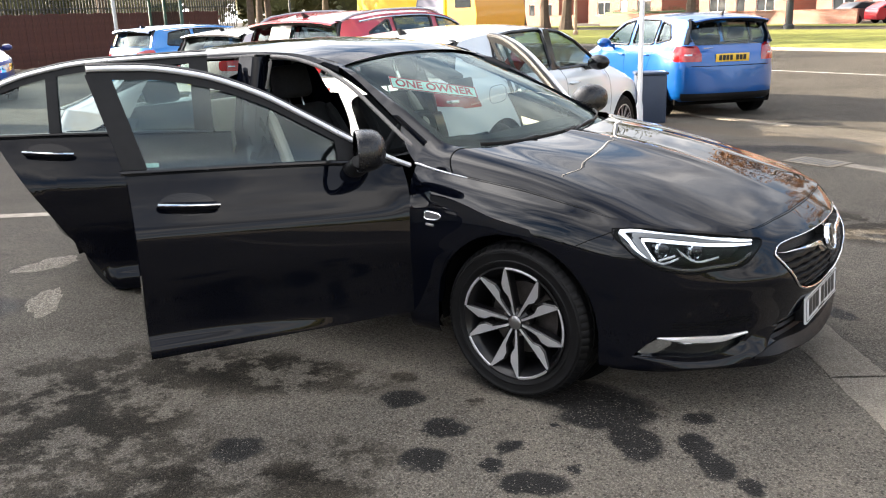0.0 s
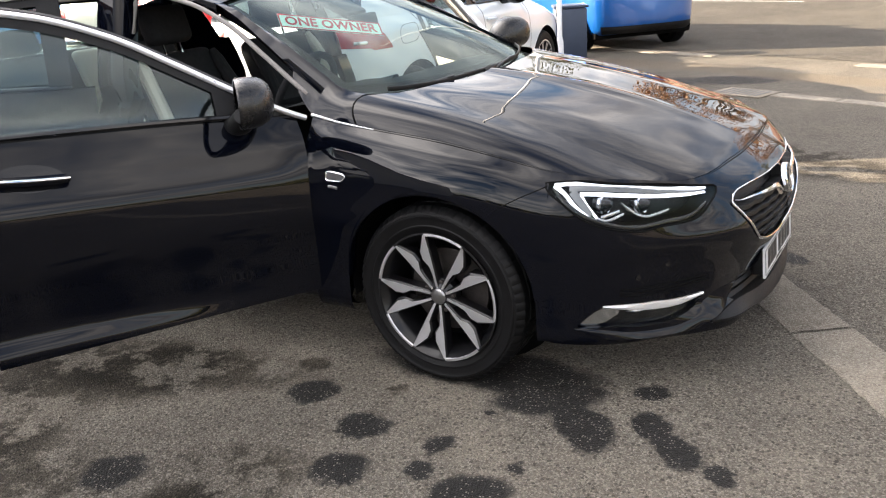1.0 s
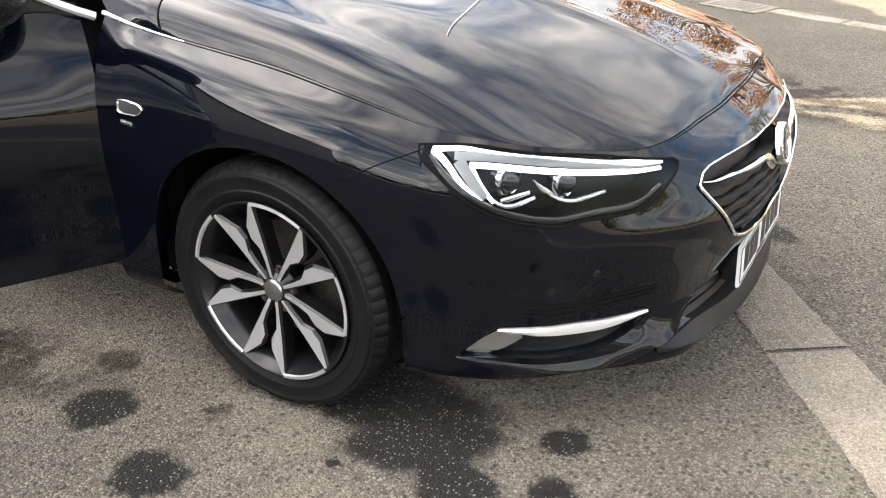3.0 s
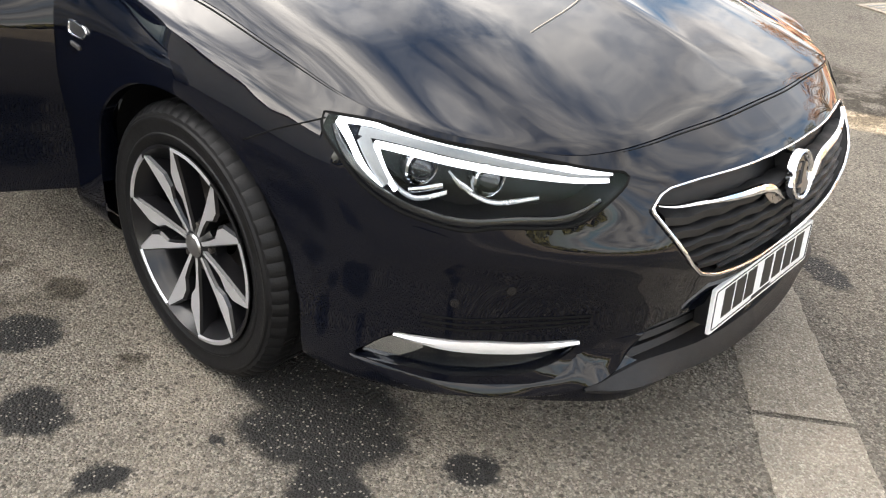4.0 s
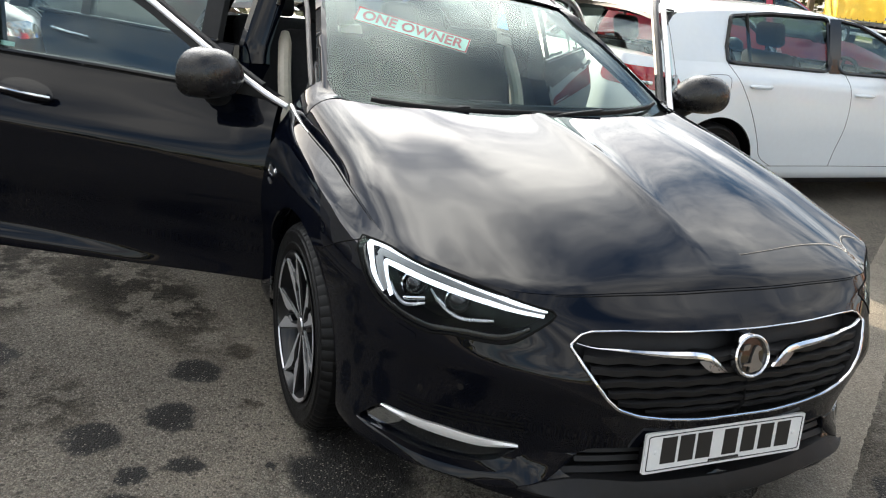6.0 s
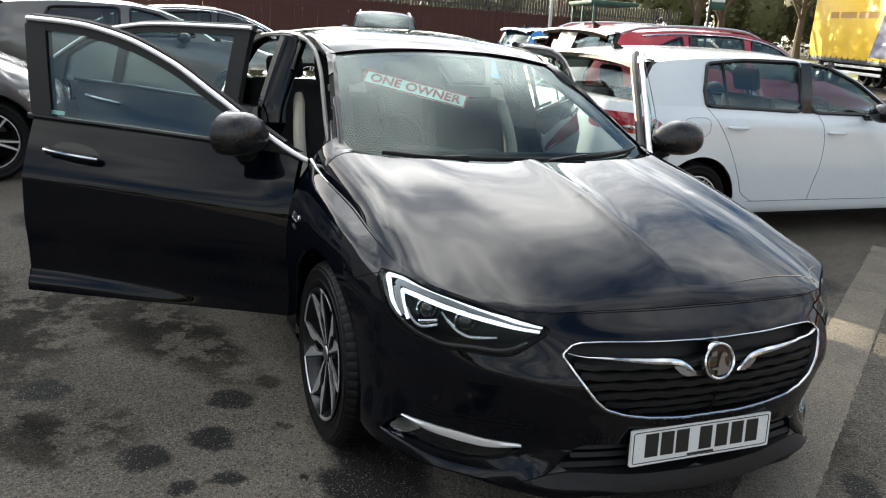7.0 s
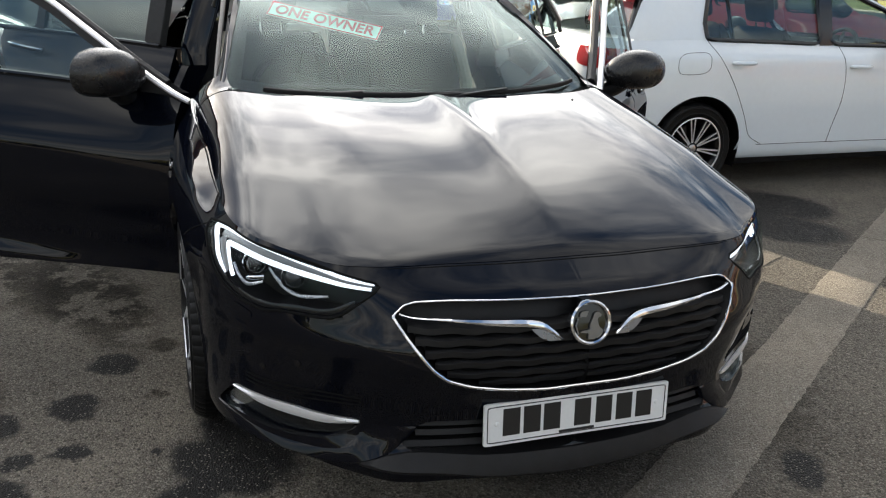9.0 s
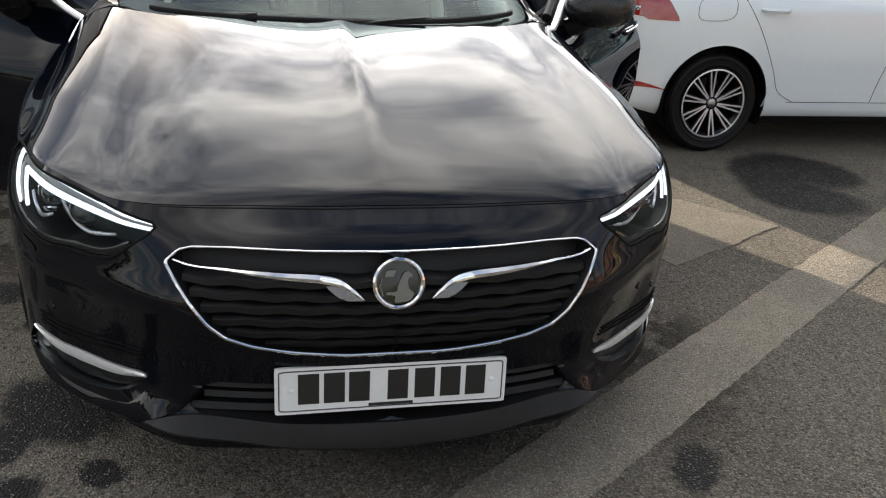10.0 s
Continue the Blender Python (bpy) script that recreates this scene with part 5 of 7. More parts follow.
# ---------------------------------------------------------------- the other cars
def make_car(name, label, paint, m, L, W, H, wb, fo, zn, zc, xc, zb, zbr, roof, xr, windows, R=.315, RIM=.215, seams=(), handles=(), tail=None, head=None,
             plate=None, rails=False, chrome_line=False, spoiler=True, glass_m=None, style="multi", flap=None, fine=True, colour=None, grille_z=None):
    """A whole car facing +x, its front axle over the origin of m. Heights: nose zn, scuttle zc at xc, waistline zb to zbr;
    roof: (x, z) from the windscreen's top to its rear end; xr: foot of the rear window; windows: outlines (x, z)."""
    car = tagged(empty(name), label, "car")
    w, xt = W / 2, -(L - fo)
    a = lambda z, d: (z, d)
    sk = Skin([(fo, 0), (fo - .03, w * .35), (fo - .10, w * .62), (fo - .24, w * .80), (fo - .46, w * .93), (fo - .8, w * .985), (-.3, w), (-wb * .6, w), (-wb - .1, w * .99),
               (xt + .42, w * .955), (xt + .18, w * .86), (xt + .06, w * .66), (xt + .01, w * .35), (xt, 0)], [
        (0.0, (.20, -.08), (.27, -.01), (.45, 0), (.58, 0), (zn - .06, -.035), (zn, -.13)),
        (("y", w * .62), (.20, -.08), (.27, -.01), (.45, 0), (.58, 0), (zn - .05, -.025), (zn + .01, -.09)),
        (("x", fo - .40), (.20, -.08), (.27, -.02), (.45, 0), (.60, 0), (zn - .0, -.015), (zn + .06, -.07)),
        (("x", .1), (.20, -.09), (.27, -.03), (.45, -.005), (.62, 0), (zn + .08, -.02), (zn + .17, -.12)),
        (("x", xc), (.19, -.10), (.27, -.03), (.45, -.012), (.64, 0), (zc - .16, -.03), (zc, -.15)),
        (("x", xc - .22), (.19, -.10), (.27, -.03), (.45, -.014), (.66, 0), (zb - .10, -.022), (zb, -.085)),
        (("x", -wb), (.20, -.10), (.27, -.03), (.45, -.008), (.66, .002), (zbr - .12, -.012), (zbr, -.075)),
        (-.75, (.24, -.09), (.30, -.02), (.45, 0), (.66, 0), (zbr - .14, -.015), (zbr, -.07)),
        (-.001, (.26, -.09), (.32, -.01), (.45, .01), (.62, 0), (zbr - .14, -.03), (zbr, -.075))])
    X = sk.s_of_x
    fa, ra = arch(0, R + .008, R + .042, .19), arch(-wb, R + .008, R + .042, .19)
    lo = lambda s: max(fa(sk.x_of_s(s)), ra(sk.x_of_s(s)), sk.section(s)[0])
    k = R + .042
    extra = [X(c + q * k) for c in (0, -wb) for q in (1.0, .99, .96, .9, .8, -.8, -.9, -.96, -.99, -1.0)]
    flank = sk.sheet(columns(0, sk.length, .03 if fine else .06, extra), 26 if fine else 16, lo=lo)
    part("body", join(flank, mirrored(flank)), paint, car, weld=.001, smooth_angle=50)
    # bonnet
    sK, sC = X(fo - .45), X(xc)
    mid = smooth([(0, fo - .13, zn), (.25, fo - .13 - .22 * (fo - .13 - xc), zn + .55 * (zc - zn) * .55), (.6, xc + .4 * (fo - .13 - xc), zc - .28 * (zc - zn)), (1, xc + .06, zc + .012)])
    def half_hood():
        rear = lambda u: (xc + .06 * (1 - u) ** 1, -u * (w - .15), zc + .012 * (1 - u * u))
        return patch4(lambda u: sk.edge(sK * u), rear, lambda v: (float(mid(v)[0]), 0, float(mid(v)[1])), lambda v: sk.edge(sK + (sC - sK) * v), 14, 16)
    hp = half_hood()
    hp[..., 2] += .02 * np.sin(np.linspace(0, math.pi, 17))[None, :] * (1 - np.linspace(0, 1, 15) ** 2)[:, None]
    part("bonnet", join(grid(hp), mirrored(grid(hp))), paint, car, weld=.001, smooth_angle=50)
    # glasshouse
    xrf, xrr = roof[0][0], roof[-1][0]
    rz = smooth(sorted(roof))
    belt = lambda x: sk.section(X(min(x, xc - .22)))[1]
    tkeys = sorted([(xc - .10, belt(xc - .3) + .012)] + [(x, z - .045) for x, z in roof] + [(xr, zbr + .012)])
    T = smooth(tkeys)
    def sy(x, z):
        t = (z - belt(x)) / (H - belt(x))
        return abs(sk.edge(X(min(x, xc - .22)))[1]) - .115 * t - .05 * t * t
    top = lambda x: float(T(x))
    cx = columns(xr, xc - .10, .035 if fine else .06)
    ws = [rounded(q, 5, .12) for q in windows]
    side = cut_sheet(lambda x, z: (x, -sy(x, z), z), cx, 16 if fine else 10, lambda x: belt(x) - .004, lambda x: max(top(x), belt(x)), holes=ws)
    part("cabin_side", join(side), paint, car, weld=.001)
    part("cabin_side", mirrored(side), paint, car, weld=.001)
    gm = glass_m or CAR_GLASS_DARK
    for q in ws:
        pane = cut_sheet(lambda x, z: (x, -sy(x, z) + .006, z), np.linspace(min(p[0] for p in q), max(p[0] for p in q), 14), 8,
                         lambda x: min(p[1] for p in q), lambda x: max(p[1] for p in q), keep=q)
        ring = [(x, -sy(x, z) - .001, z) for x, z in q]
        for fix in ((lambda t: t), mirrored):
            g = part("window", fix(pane), gm, car)
            g.visible_shadow = False
            part("window_frame", fix(tube(ring, .016, 6, closed=True)), BLACK_GLOSS, g)
    if chrome_line:
        q = [(x, -sy(x, top(x) - .03) - .008, top(x) - .035) for x in np.linspace(xc - .2, xr + .35, 40)]
        for fix in ((lambda t: t), mirrored):
            part("chrome_line", fix(tube(q, .011, 8)), CHROME, car)
    def roof_at(x, b):
        z = top(x)
        return (x, -sy(x, z) * b, z + (float(rz(x)) - z) * (1 - abs(b) ** 2.6))
    part("roof", grid([[roof_at(x, b) for b in np.linspace(-1, 1, 21)] for x in np.linspace(xrf, xrr, 26)]), paint, car, smooth_angle=50)
    part("headlining", grid([[tuple(np.array(roof_at(x, b * .97)) - (0, 0, .04)) for b in np.linspace(-1, 1, 9)] for x in np.linspace(xrf, xrr, 10)]), HEADLINER, car)
    def ruled(f0, f1, n, bulge, k=8):
        P = []
        for b in np.linspace(-1, 1, n):
            p, q = np.array(f0(b)), np.array(f1(b))
            P.append([p * (1 - v) + q * v + np.array((bulge[0], 0, bulge[1])) * math.sin(math.pi * v) * (1 - .5 * b * b) for v in np.linspace(0, 1, k)])
        return grid(P)
    fw = part("windscreen", ruled(lambda b: (xc - .0 - .16 * b * b, -b * (w - .13), zc - .005), lambda b: roof_at(xrf - .02 * b * b, b), 21, (.02, .025)), gm, car)
    rwn = part("rear_window", ruled(lambda b: (xr - .02 + .10 * b * b, -b * (w - .17), zbr + .01), lambda b: roof_at(xrr, b * .97), 21, (-.02, .012)), gm, car)
    fw.visible_shadow = rwn.visible_shadow = False
    for b in (-.955, .955):
        part("rear_window_edge", tube([np.array((xr - .02 + .10 * b * b, -b * (w - .17), zbr + .01)) * (1 - v) + np.array(roof_at(xrr, b * .97)) * v + (-.02, 0, .008) for v in np.linspace(0, 1, 8)], .035, 6, flat=.4), BLACK_GLOSS, rwn)
    for fix in ((lambda t: t), mirrored):
        trim = []
        for v in np.linspace(0, 1, 8):
            x = xr + .02 + (xrr - xr) * v
            near = np.array((xr + .08, -(w - .17), zbr + .01)) * (1 - v) + np.array(roof_at(xrr, .97)) * v
            trim.append([(x, -sy(x, top(x)), top(x)), tuple(near + (-.012, 0, .004))])
        part("pillar_trim", fix(grid(trim)), BLACK_GLOSS, car)
    deck = [[tuple(np.array(sk.edge(s)) * (1, b, 1) + (0, 0, .01 * (1 - b * b))) for b in np.linspace(1, -1, 11)] for s in np.linspace(X(xr + .05), sk.length - .01, 16)]
    part("tailgate_top", grid(deck), paint, car)
    if spoiler:
        sp = [[(xrr + dx, -b * (sy(xrr, top(xrr)) - .02), roof_at(xrr, b)[2] + dz) for dx, dz in ((.06, .006), (-.06, .004), (-.16, -.012), (-.168, -.030))] for b in np.linspace(-1, 1, 15)]
        part("spoiler", grid(sp), paint, car)
        und = [[(xrr + dx, -b * (sy(xrr, top(xrr)) - .03), roof_at(xrr, b)[2] + dz) for dx, dz in ((-.167, -.031), (-.15, -.060), (-.04, -.085))] for b in np.linspace(-1, 1, 9)]
        part("spoiler_underside", grid(und), BLACK_GLOSS, car)
    fin = [(xrr + .22, 0), (xrr + .10, .0), (xrr + .075, .055), (xrr + .10, .055)]
    part("aerial", prism([(x, z + float(rz(xrr + .15)) - .006) for x, z in fin], -.012, .012, "y"), BLACK_TRIM, car)
    if rails:
        q = [(x, -(sy(x, top(x)) - .05), top(x) + .045 * min(1, (x - xrr + .02) / .25, (xrf - .1 - x) / .25 + .1) - .005) for x in np.linspace(xrr, xrf - .12, 26)]
        for fix in ((lambda t: t), mirrored):
            part("roof_rail", fix(tube(q, .017, 8)), SATIN, car)
    # underneath, wheels
    part("underbody", box(xt + .25, fo - .25, -w + .12, w - .12, .18, .40, .03), DARK, car)
    for c in (0, -wb):
        wl_ = [[(c + k * math.cos(t), -y, R + .008 + k * math.sin(t)) for y in (w - .02, w - .14, w - .34)] for t in np.linspace(-.4, math.pi + .4, 28)]
        part("wheel_well", grid(wl_), DARK, car)
        part("wheel_well", mirrored(grid(wl_)), DARK, car)
        for sg in (-1, 1):
            wheel_parts(car, pose(c, sg * (w - .035), R, 0, 10, 0 if sg < 0 else 180), R, RIM, (20 if fine else 10) if style != "far" else 8, "plain" if style != "multi" else "multi", .205)
    part("black_sill", join(*[sk.sheet(columns(X(-k - .02), X(-wb + k + .02), .1), 3, lo=lambda s: .185, hi=lambda s: .235, out=.004)]), BLACK_TRIM, car)
    low = sk.sheet(columns(0, X(fo - .5), .06), 3, lo=lambda s: .195, hi=lambda s: .30, out=.005)
    part("front_lip", join(low, mirrored(low)), BLACK_TRIM, car)
    low = sk.sheet(columns(sk.length - .75, sk.length, .06), 4, lo=lambda s: .25, hi=lambda s: .36, out=.006)
    part("rear_valance", join(low, mirrored(low)), BLACK_TRIM, car)
    # lamps, plates, seams, handles, mirrors
    for key, o, mm in (("tail_lamp", tail, RED_LENS), ("headlamp", head, LAMP_SILVER)):
        if o:
            q = rounded([((sk.length + s) if key == "tail_lamp" else s, z) for s, z in o], 4)
            for fix in ((lambda t: t), mirrored):
                lp = part(key, fix(sk.patch(q, .004, .03)), mm, car)
                if key == "tail_lamp":
                    mz = sum(z for s, z in q) / len(q)
                    ms = sum(s for s, z in q) / len(q)
                    part("white_strip", fix(sk.ribbon([(ms - .05, mz - .02), (ms + .06, mz - .02)], .024, .006, 8, .003)), LAMP_SILVER, lp)
    if grille_z:
        z0, z1, gw = grille_z
        g = sk.patch(rounded([(-.001, z0), (gw * .85, z0), (gw, (z0 + z1) / 2), (gw * .9, z1), (-.001, z1)], 3, .15), .004, .04)
        gr = part("grille", join(g, mirrored(g)), BLACK_GLOSS, car)
        for t in np.linspace(z0 + .02, z1 - .02, 4):
            part("grille_bar", tube([(sk.at(abs(y), t, .01)[0], y, t) for y in np.linspace(-gw * .82, gw * .82, 20)], .006, 6), CHROME, gr)
        part("emblem", lathe([(.0005, .02), (.04, .018), (.05, .008)], 20, "x", (sk.at(0, (z0 + z1) / 2, 0)[0], 0, (z0 + z1) / 2)), CHROME, gr)
    if plate:
        zp, which = plate
        px = sk.at(sk.length - .01, zp, .012)[0]
        pm = pose(px, 0, zp, 0, 0, 180)
        pl = part("number_plate", moved(box(-.006, 0, -.26, .26, -.0555, .0555, .004), pm), which, car, "yellow number plate with dark bars")
        plate_bars(pl, pm, .046, .072, (-.187, -.131, -.076, -.02, .075, .130, .188), 0, rim=False)
    for q in seams:
        pts = [(x, (sk.at(X(x), z, .0006)[1] if z <= belt(x) else -sy(x, z)), z) for x, z in (spline(q, 24)[0] if len(q) > 2 else np.linspace(q[0], q[1], 10))]
        for fix in ((lambda t: t), mirrored):
            part("panel_gap", fix(tube(pts, .0019, 5)), DARK, car)
    for x, z in handles:
        q = [sk.at(X(x + d), z, .010 + .026 * math.cos(d / .10 * math.pi / 2)) for d in np.linspace(-.10, .10, 12)]
        for fix in ((lambda t: t), mirrored):
            part("handle", fix(tube(q, [.008] + [.014] * 10 + [.008], 8)), paint, car)
    if flap:
        fx, fz = flap
        q = [sk.at(X(fx + .125 * math.copysign(abs(math.cos(t)) ** .6, math.cos(t))), fz + .012 * math.cos(t) + .070 * math.copysign(abs(math.sin(t)) ** .6, math.sin(t)), .0006) for t in np.linspace(0, 2 * math.pi, 36, endpoint=False)]
        part("fuel_flap", tube(q, .0016, 5, closed=True), DARK, car)
    mc = Vector((xc - .52, -(w + .085), zb + .045))
    shell = ball((0, 0, 0), (.085, .115, .075), 18, 12)
    for fix in ((lambda t: t), mirrored):
        part("door_mirror", fix(join(moved(shell, Matrix.Translation(mc)), tube([(mc.x, -w + .09, zb - .01), (mc.x, mc.y + .05, mc.z - .04)], .025, 8))), BLACK_GLOSS if colour is None else colour, car)
    # seats and wheel inside
    for y in (-.36, .36):
        seat(car, xc - .95, y, CHARCOAL)
        seat(car, xc - 1.78, y, CHARCOAL, .55)
    steering_wheel(car, xc - .62, -.36, .93)
    part("dashboard", box(xc - .55, xc - .02, -w + .15, w - .15, .62, zc - .03, .05), CHARCOAL, car)
    car.matrix_basis = m
    return car, sk


golf, gsk = make_car(
    "hatchback_car", "clean white five-door hatchback with black mirrors parked nearby", WHITE_PAINT, pose(-3.01, 5.278, 0, 0, 0, 90),
    L=4.27, W=1.79, H=1.452, wb=2.63, fo=.86, zn=.72, zc=1.0, xc=-.42, zb=1.0, zbr=1.04,
    roof=[(-1.22, 1.405), (-1.45, 1.437), (-1.8, 1.452), (-2.3, 1.44), (-2.75, 1.41), (-3.0, 1.375)], xr=-3.17,
    windows=[[(-1.545, 1.020), (-1.545, 1.385), (-1.30, 1.36), (-1.0, 1.255), (-.72, 1.095), (-.62, 1.012)], [(-2.60, 1.045), (-2.615, 1.15), (-2.56, 1.345), (-2.2, 1.385), (-1.63, 1.392), (-1.63, 1.022)]],
    seams=[[(-2.60, 1.04), (-2.42, .80), (-2.26, .52), (-2.20, .40), (-2.08, .335)], [(-2.12, .333), (-1.33, .333), (-.45, .33)], [(-1.47, 1.01), (-1.43, .85), (-1.43, .65), (-1.47, .45), (-1.49, .335)], [(-.40, .98), (-.42, .7), (-.43, .36)]],
    handles=[(-2.33, .899), (-1.297, .873)], flap=(-2.715, .893), plate=None, glass_m=GLASS_SIDE,
    tail=[(-1.125, .806), (-.80, .835), (-.45, .850), (-.45, .975), (-.78, .970), (-1.03, .940), (-1.075, .875)], head=[(.45, .60), (.62, .58), (.85, .60), (1.05, .70), (.80, .71), (.5, .69)])
for fix in ((lambda q: q), mirrored):
    part("rear_reflector", fix(gsk.ribbon([(gsk.length - 1.085, .398), (gsk.length - .98, .418), (gsk.length - .86, .430)], [.003, .022, .040], .003, 12, .004)), RED_LENS, golf)
for sg in (-1, 1):
    part("quarter_divider", tube([(-2.36, sg * .775, 1.04), (-2.42, sg * .705, 1.37)], .014, 6), BLACK_TRIM, golf)
    part("pillar_cover", grid([[(x, sg * (.826 - .235 * (z - 1.01) - .10 * (z - 1.01) ** 2), z) for z in np.linspace(1.014, 1.392, 6)] for x in (-1.645, -1.53)]), BLACK_GLOSS, golf)

suv, rsk = make_car(
    "red_suv", "bright red sport utility car with silver roof rails", RED_PAINT, pose(-5.61, 7.13, 0, 0, 0, 90),
    L=4.48, W=1.85, H=1.655, wb=2.67, fo=.91, zn=.86, zc=1.13, xc=-.45, zb=1.12, zbr=1.22,
    roof=[(-1.25, 1.57), (-1.5, 1.615), (-1.9, 1.64), (-2.5, 1.63), (-3.0, 1.59), (-3.3, 1.545)], xr=-3.43,
    windows=[[(-1.55, 1.13), (-1.55, 1.545), (-1.25, 1.50), (-.9, 1.34), (-.68, 1.18), (-.68, 1.13)], [(-2.45, 1.17), (-2.45, 1.545), (-2.0, 1.56), (-1.68, 1.555), (-1.68, 1.14)], [(-3.0, 1.25), (-2.95, 1.38), (-2.55, 1.525), (-2.55, 1.18)]],
    R=.345, RIM=.22, rails=True, chrome_line=True, tail=[(-1.0, .98), (-.5, .94), (-.4, .94), (-.4, 1.08), (-.9, 1.12)], plate=None, fine=False, seams=[[(-1.55, 1.1), (-1.5, .7), (-1.55, .35)]])
part("sale_card", moved(box(-.002, .002, -.14, .14, 0, .27), pose(-3.50, .16, 1.27, 6, 22, 8)), PAPER, suv, "white card on the rear window")
part("sale_card", moved(box(-.002, .002, -.10, .10, 0, .12), pose(-3.42, .02, 1.47, -20, 30, 20)), PAPER, suv, "white card on the rear window")

make_car("silver_hatchback", "silver hatchback with a dark tailgate window", SILVER_PAINT, pose(-9.75, 9.1, 0, 0, 0, 92),
         L=4.35, W=1.80, H=1.46, wb=2.65, fo=.88, zn=.74, zc=1.02, xc=-.40, zb=1.0, zbr=1.05,
         roof=[(-1.2, 1.40), (-1.6, 1.45), (-2.2, 1.455), (-2.7, 1.42), (-3.0, 1.38)], xr=-3.25,
         windows=[[(-1.55, 1.03), (-1.55, 1.37), (-1.2, 1.31), (-.72, 1.06)], [(-2.62, 1.07), (-2.5, 1.33), (-1.68, 1.37), (-1.68, 1.035)]], tail=[(-.95, .80), (-.45, .78), (-.45, .95), (-.9, .98)], plate=(.62, PLATE_YELLOW), fine=False, style="far")
make_car("blue_estate", "bright blue estate car with a yellow rear plate", SKYBLUE_PAINT, pose(-13.6, 11.0, 0, 0, 0, 86),
         L=4.66, W=1.81, H=1.52, wb=2.69, fo=.90, zn=.76, zc=1.03, xc=-.40, zb=1.02, zbr=1.08,
         roof=[(-1.25, 1.43), (-1.6, 1.49), (-2.3, 1.515), (-3.0, 1.49), (-3.35, 1.455)], xr=-3.55,
         windows=[[(-1.55, 1.05), (-1.55, 1.41), (-1.2, 1.34), (-.74, 1.08)], [(-2.5, 1.07), (-2.5, 1.43), (-1.68, 1.42), (-1.68, 1.055)], [(-3.2, 1.12), (-3.1, 1.36), (-2.6, 1.42), (-2.6, 1.08)]], tail=[(-.95, .86), (-.45, .84), (-.45, 1.0), (-.9, 1.05)], plate=(.72, PLATE_YELLOW), chrome_line=True, fine=False, style="far")
fabia, fsk = make_car("blue_hatchback", "metallic blue five-door hatchback with a yellow plate", BLUE_PAINT, pose(-4.326, 10.798, 0, 0, 0, 138),
         L=3.99, W=1.73, H=1.467, wb=2.47, fo=.83, zn=.72, zc=1.0, xc=-.38, zb=.98, zbr=1.02,
         roof=[(-1.15, 1.395), (-1.5, 1.45), (-2.0, 1.463), (-2.6, 1.44), (-2.92, 1.405)], xr=-3.09,
         windows=[[(-1.48, 1.0), (-1.48, 1.37), (-1.15, 1.32), (-.85, 1.18), (-.62, 1.005)], [(-2.30, 1.03), (-2.32, 1.365), (-1.62, 1.385), (-1.60, 1.005)], [(-2.74, 1.10), (-2.62, 1.30), (-2.39, 1.35), (-2.37, 1.04)]],
         R=.30, RIM=.20, tail=[(-.93, .80), (-.55, .80), (-.46, .81), (-.50, 1.0), (-.62, 1.04), (-.90, 1.03)], plate=(.845, PLATE_YELLOW), handles=[(-1.35, .86), (-2.2, .88)],
         seams=[[(-1.50, .98), (-1.45, .7), (-1.50, .36)], [(-2.42, 1.0), (-2.25, .7), (-2.12, .5)], [(-.40, .95), (-.42, .36)]], colour=BLUE_PAINT)
part("tailgate_badge", tube([(-3.158, y, .985) for y in (.32, .46)], .008, 6), CHROME, fabia)
part("tailgate_seam", tube([(fsk.at(fsk.length - abs(y), .735, .001)[0], y, .735) for y in np.linspace(-.60, .60, 20)], .005, 5), DARK, fabia)
make_car("dark_blue_suv", "deep blue sport utility car facing the forecourt", INDIGO_PAINT, pose(-17.5, 5.95, 0, 0, 0, -20),
         L=4.40, W=1.82, H=1.62, wb=2.6, fo=.9, zn=.85, zc=1.10, xc=-.42, zb=1.08, zbr=1.15,
         roof=[(-1.15, 1.54), (-1.5, 1.59), (-2.2, 1.61), (-2.9, 1.58), (-3.2, 1.53)], xr=-3.35,
         windows=[[(-1.5, 1.11), (-1.5, 1.51), (-1.15, 1.46), (-.72, 1.14)], [(-2.6, 1.16), (-2.6, 1.5), (-1.62, 1.53), (-1.62, 1.12)]], R=.34, RIM=.22, rails=True, head=[(.42, .66), (.62, .64), (.95, .70), (1.1, .82), (.75, .81), (.45, .77)], grille_z=(.60, .78, .36), fine=False, style="far", colour=INDIGO_PAINT)
make_car("grey_estate", "grey estate car with silver alloy wheels", GREY_PAINT, pose(-5.75, -2.15, 0, 0, 0, 90),
         L=4.6, W=1.83, H=1.50, wb=2.68, fo=.62, zn=.76, zc=1.03, xc=-.42, zb=1.02, zbr=1.08,
         roof=[(-1.25, 1.42), (-1.6, 1.47), (-2.3, 1.49), (-3.0, 1.46), (-3.4, 1.43)], xr=-3.65,
         windows=[[(-1.55, 1.05), (-1.55, 1.39), (-1.2, 1.32), (-.74, 1.08)], [(-2.5, 1.07), (-2.5, 1.41), (-1.68, 1.40), (-1.68, 1.055)]], R=.33, RIM=.225, head=[(.42, .62), (.62, .60), (.9, .64), (1.0, .74), (.5, .72)], grille_z=(.58, .70, .36), fine=False)
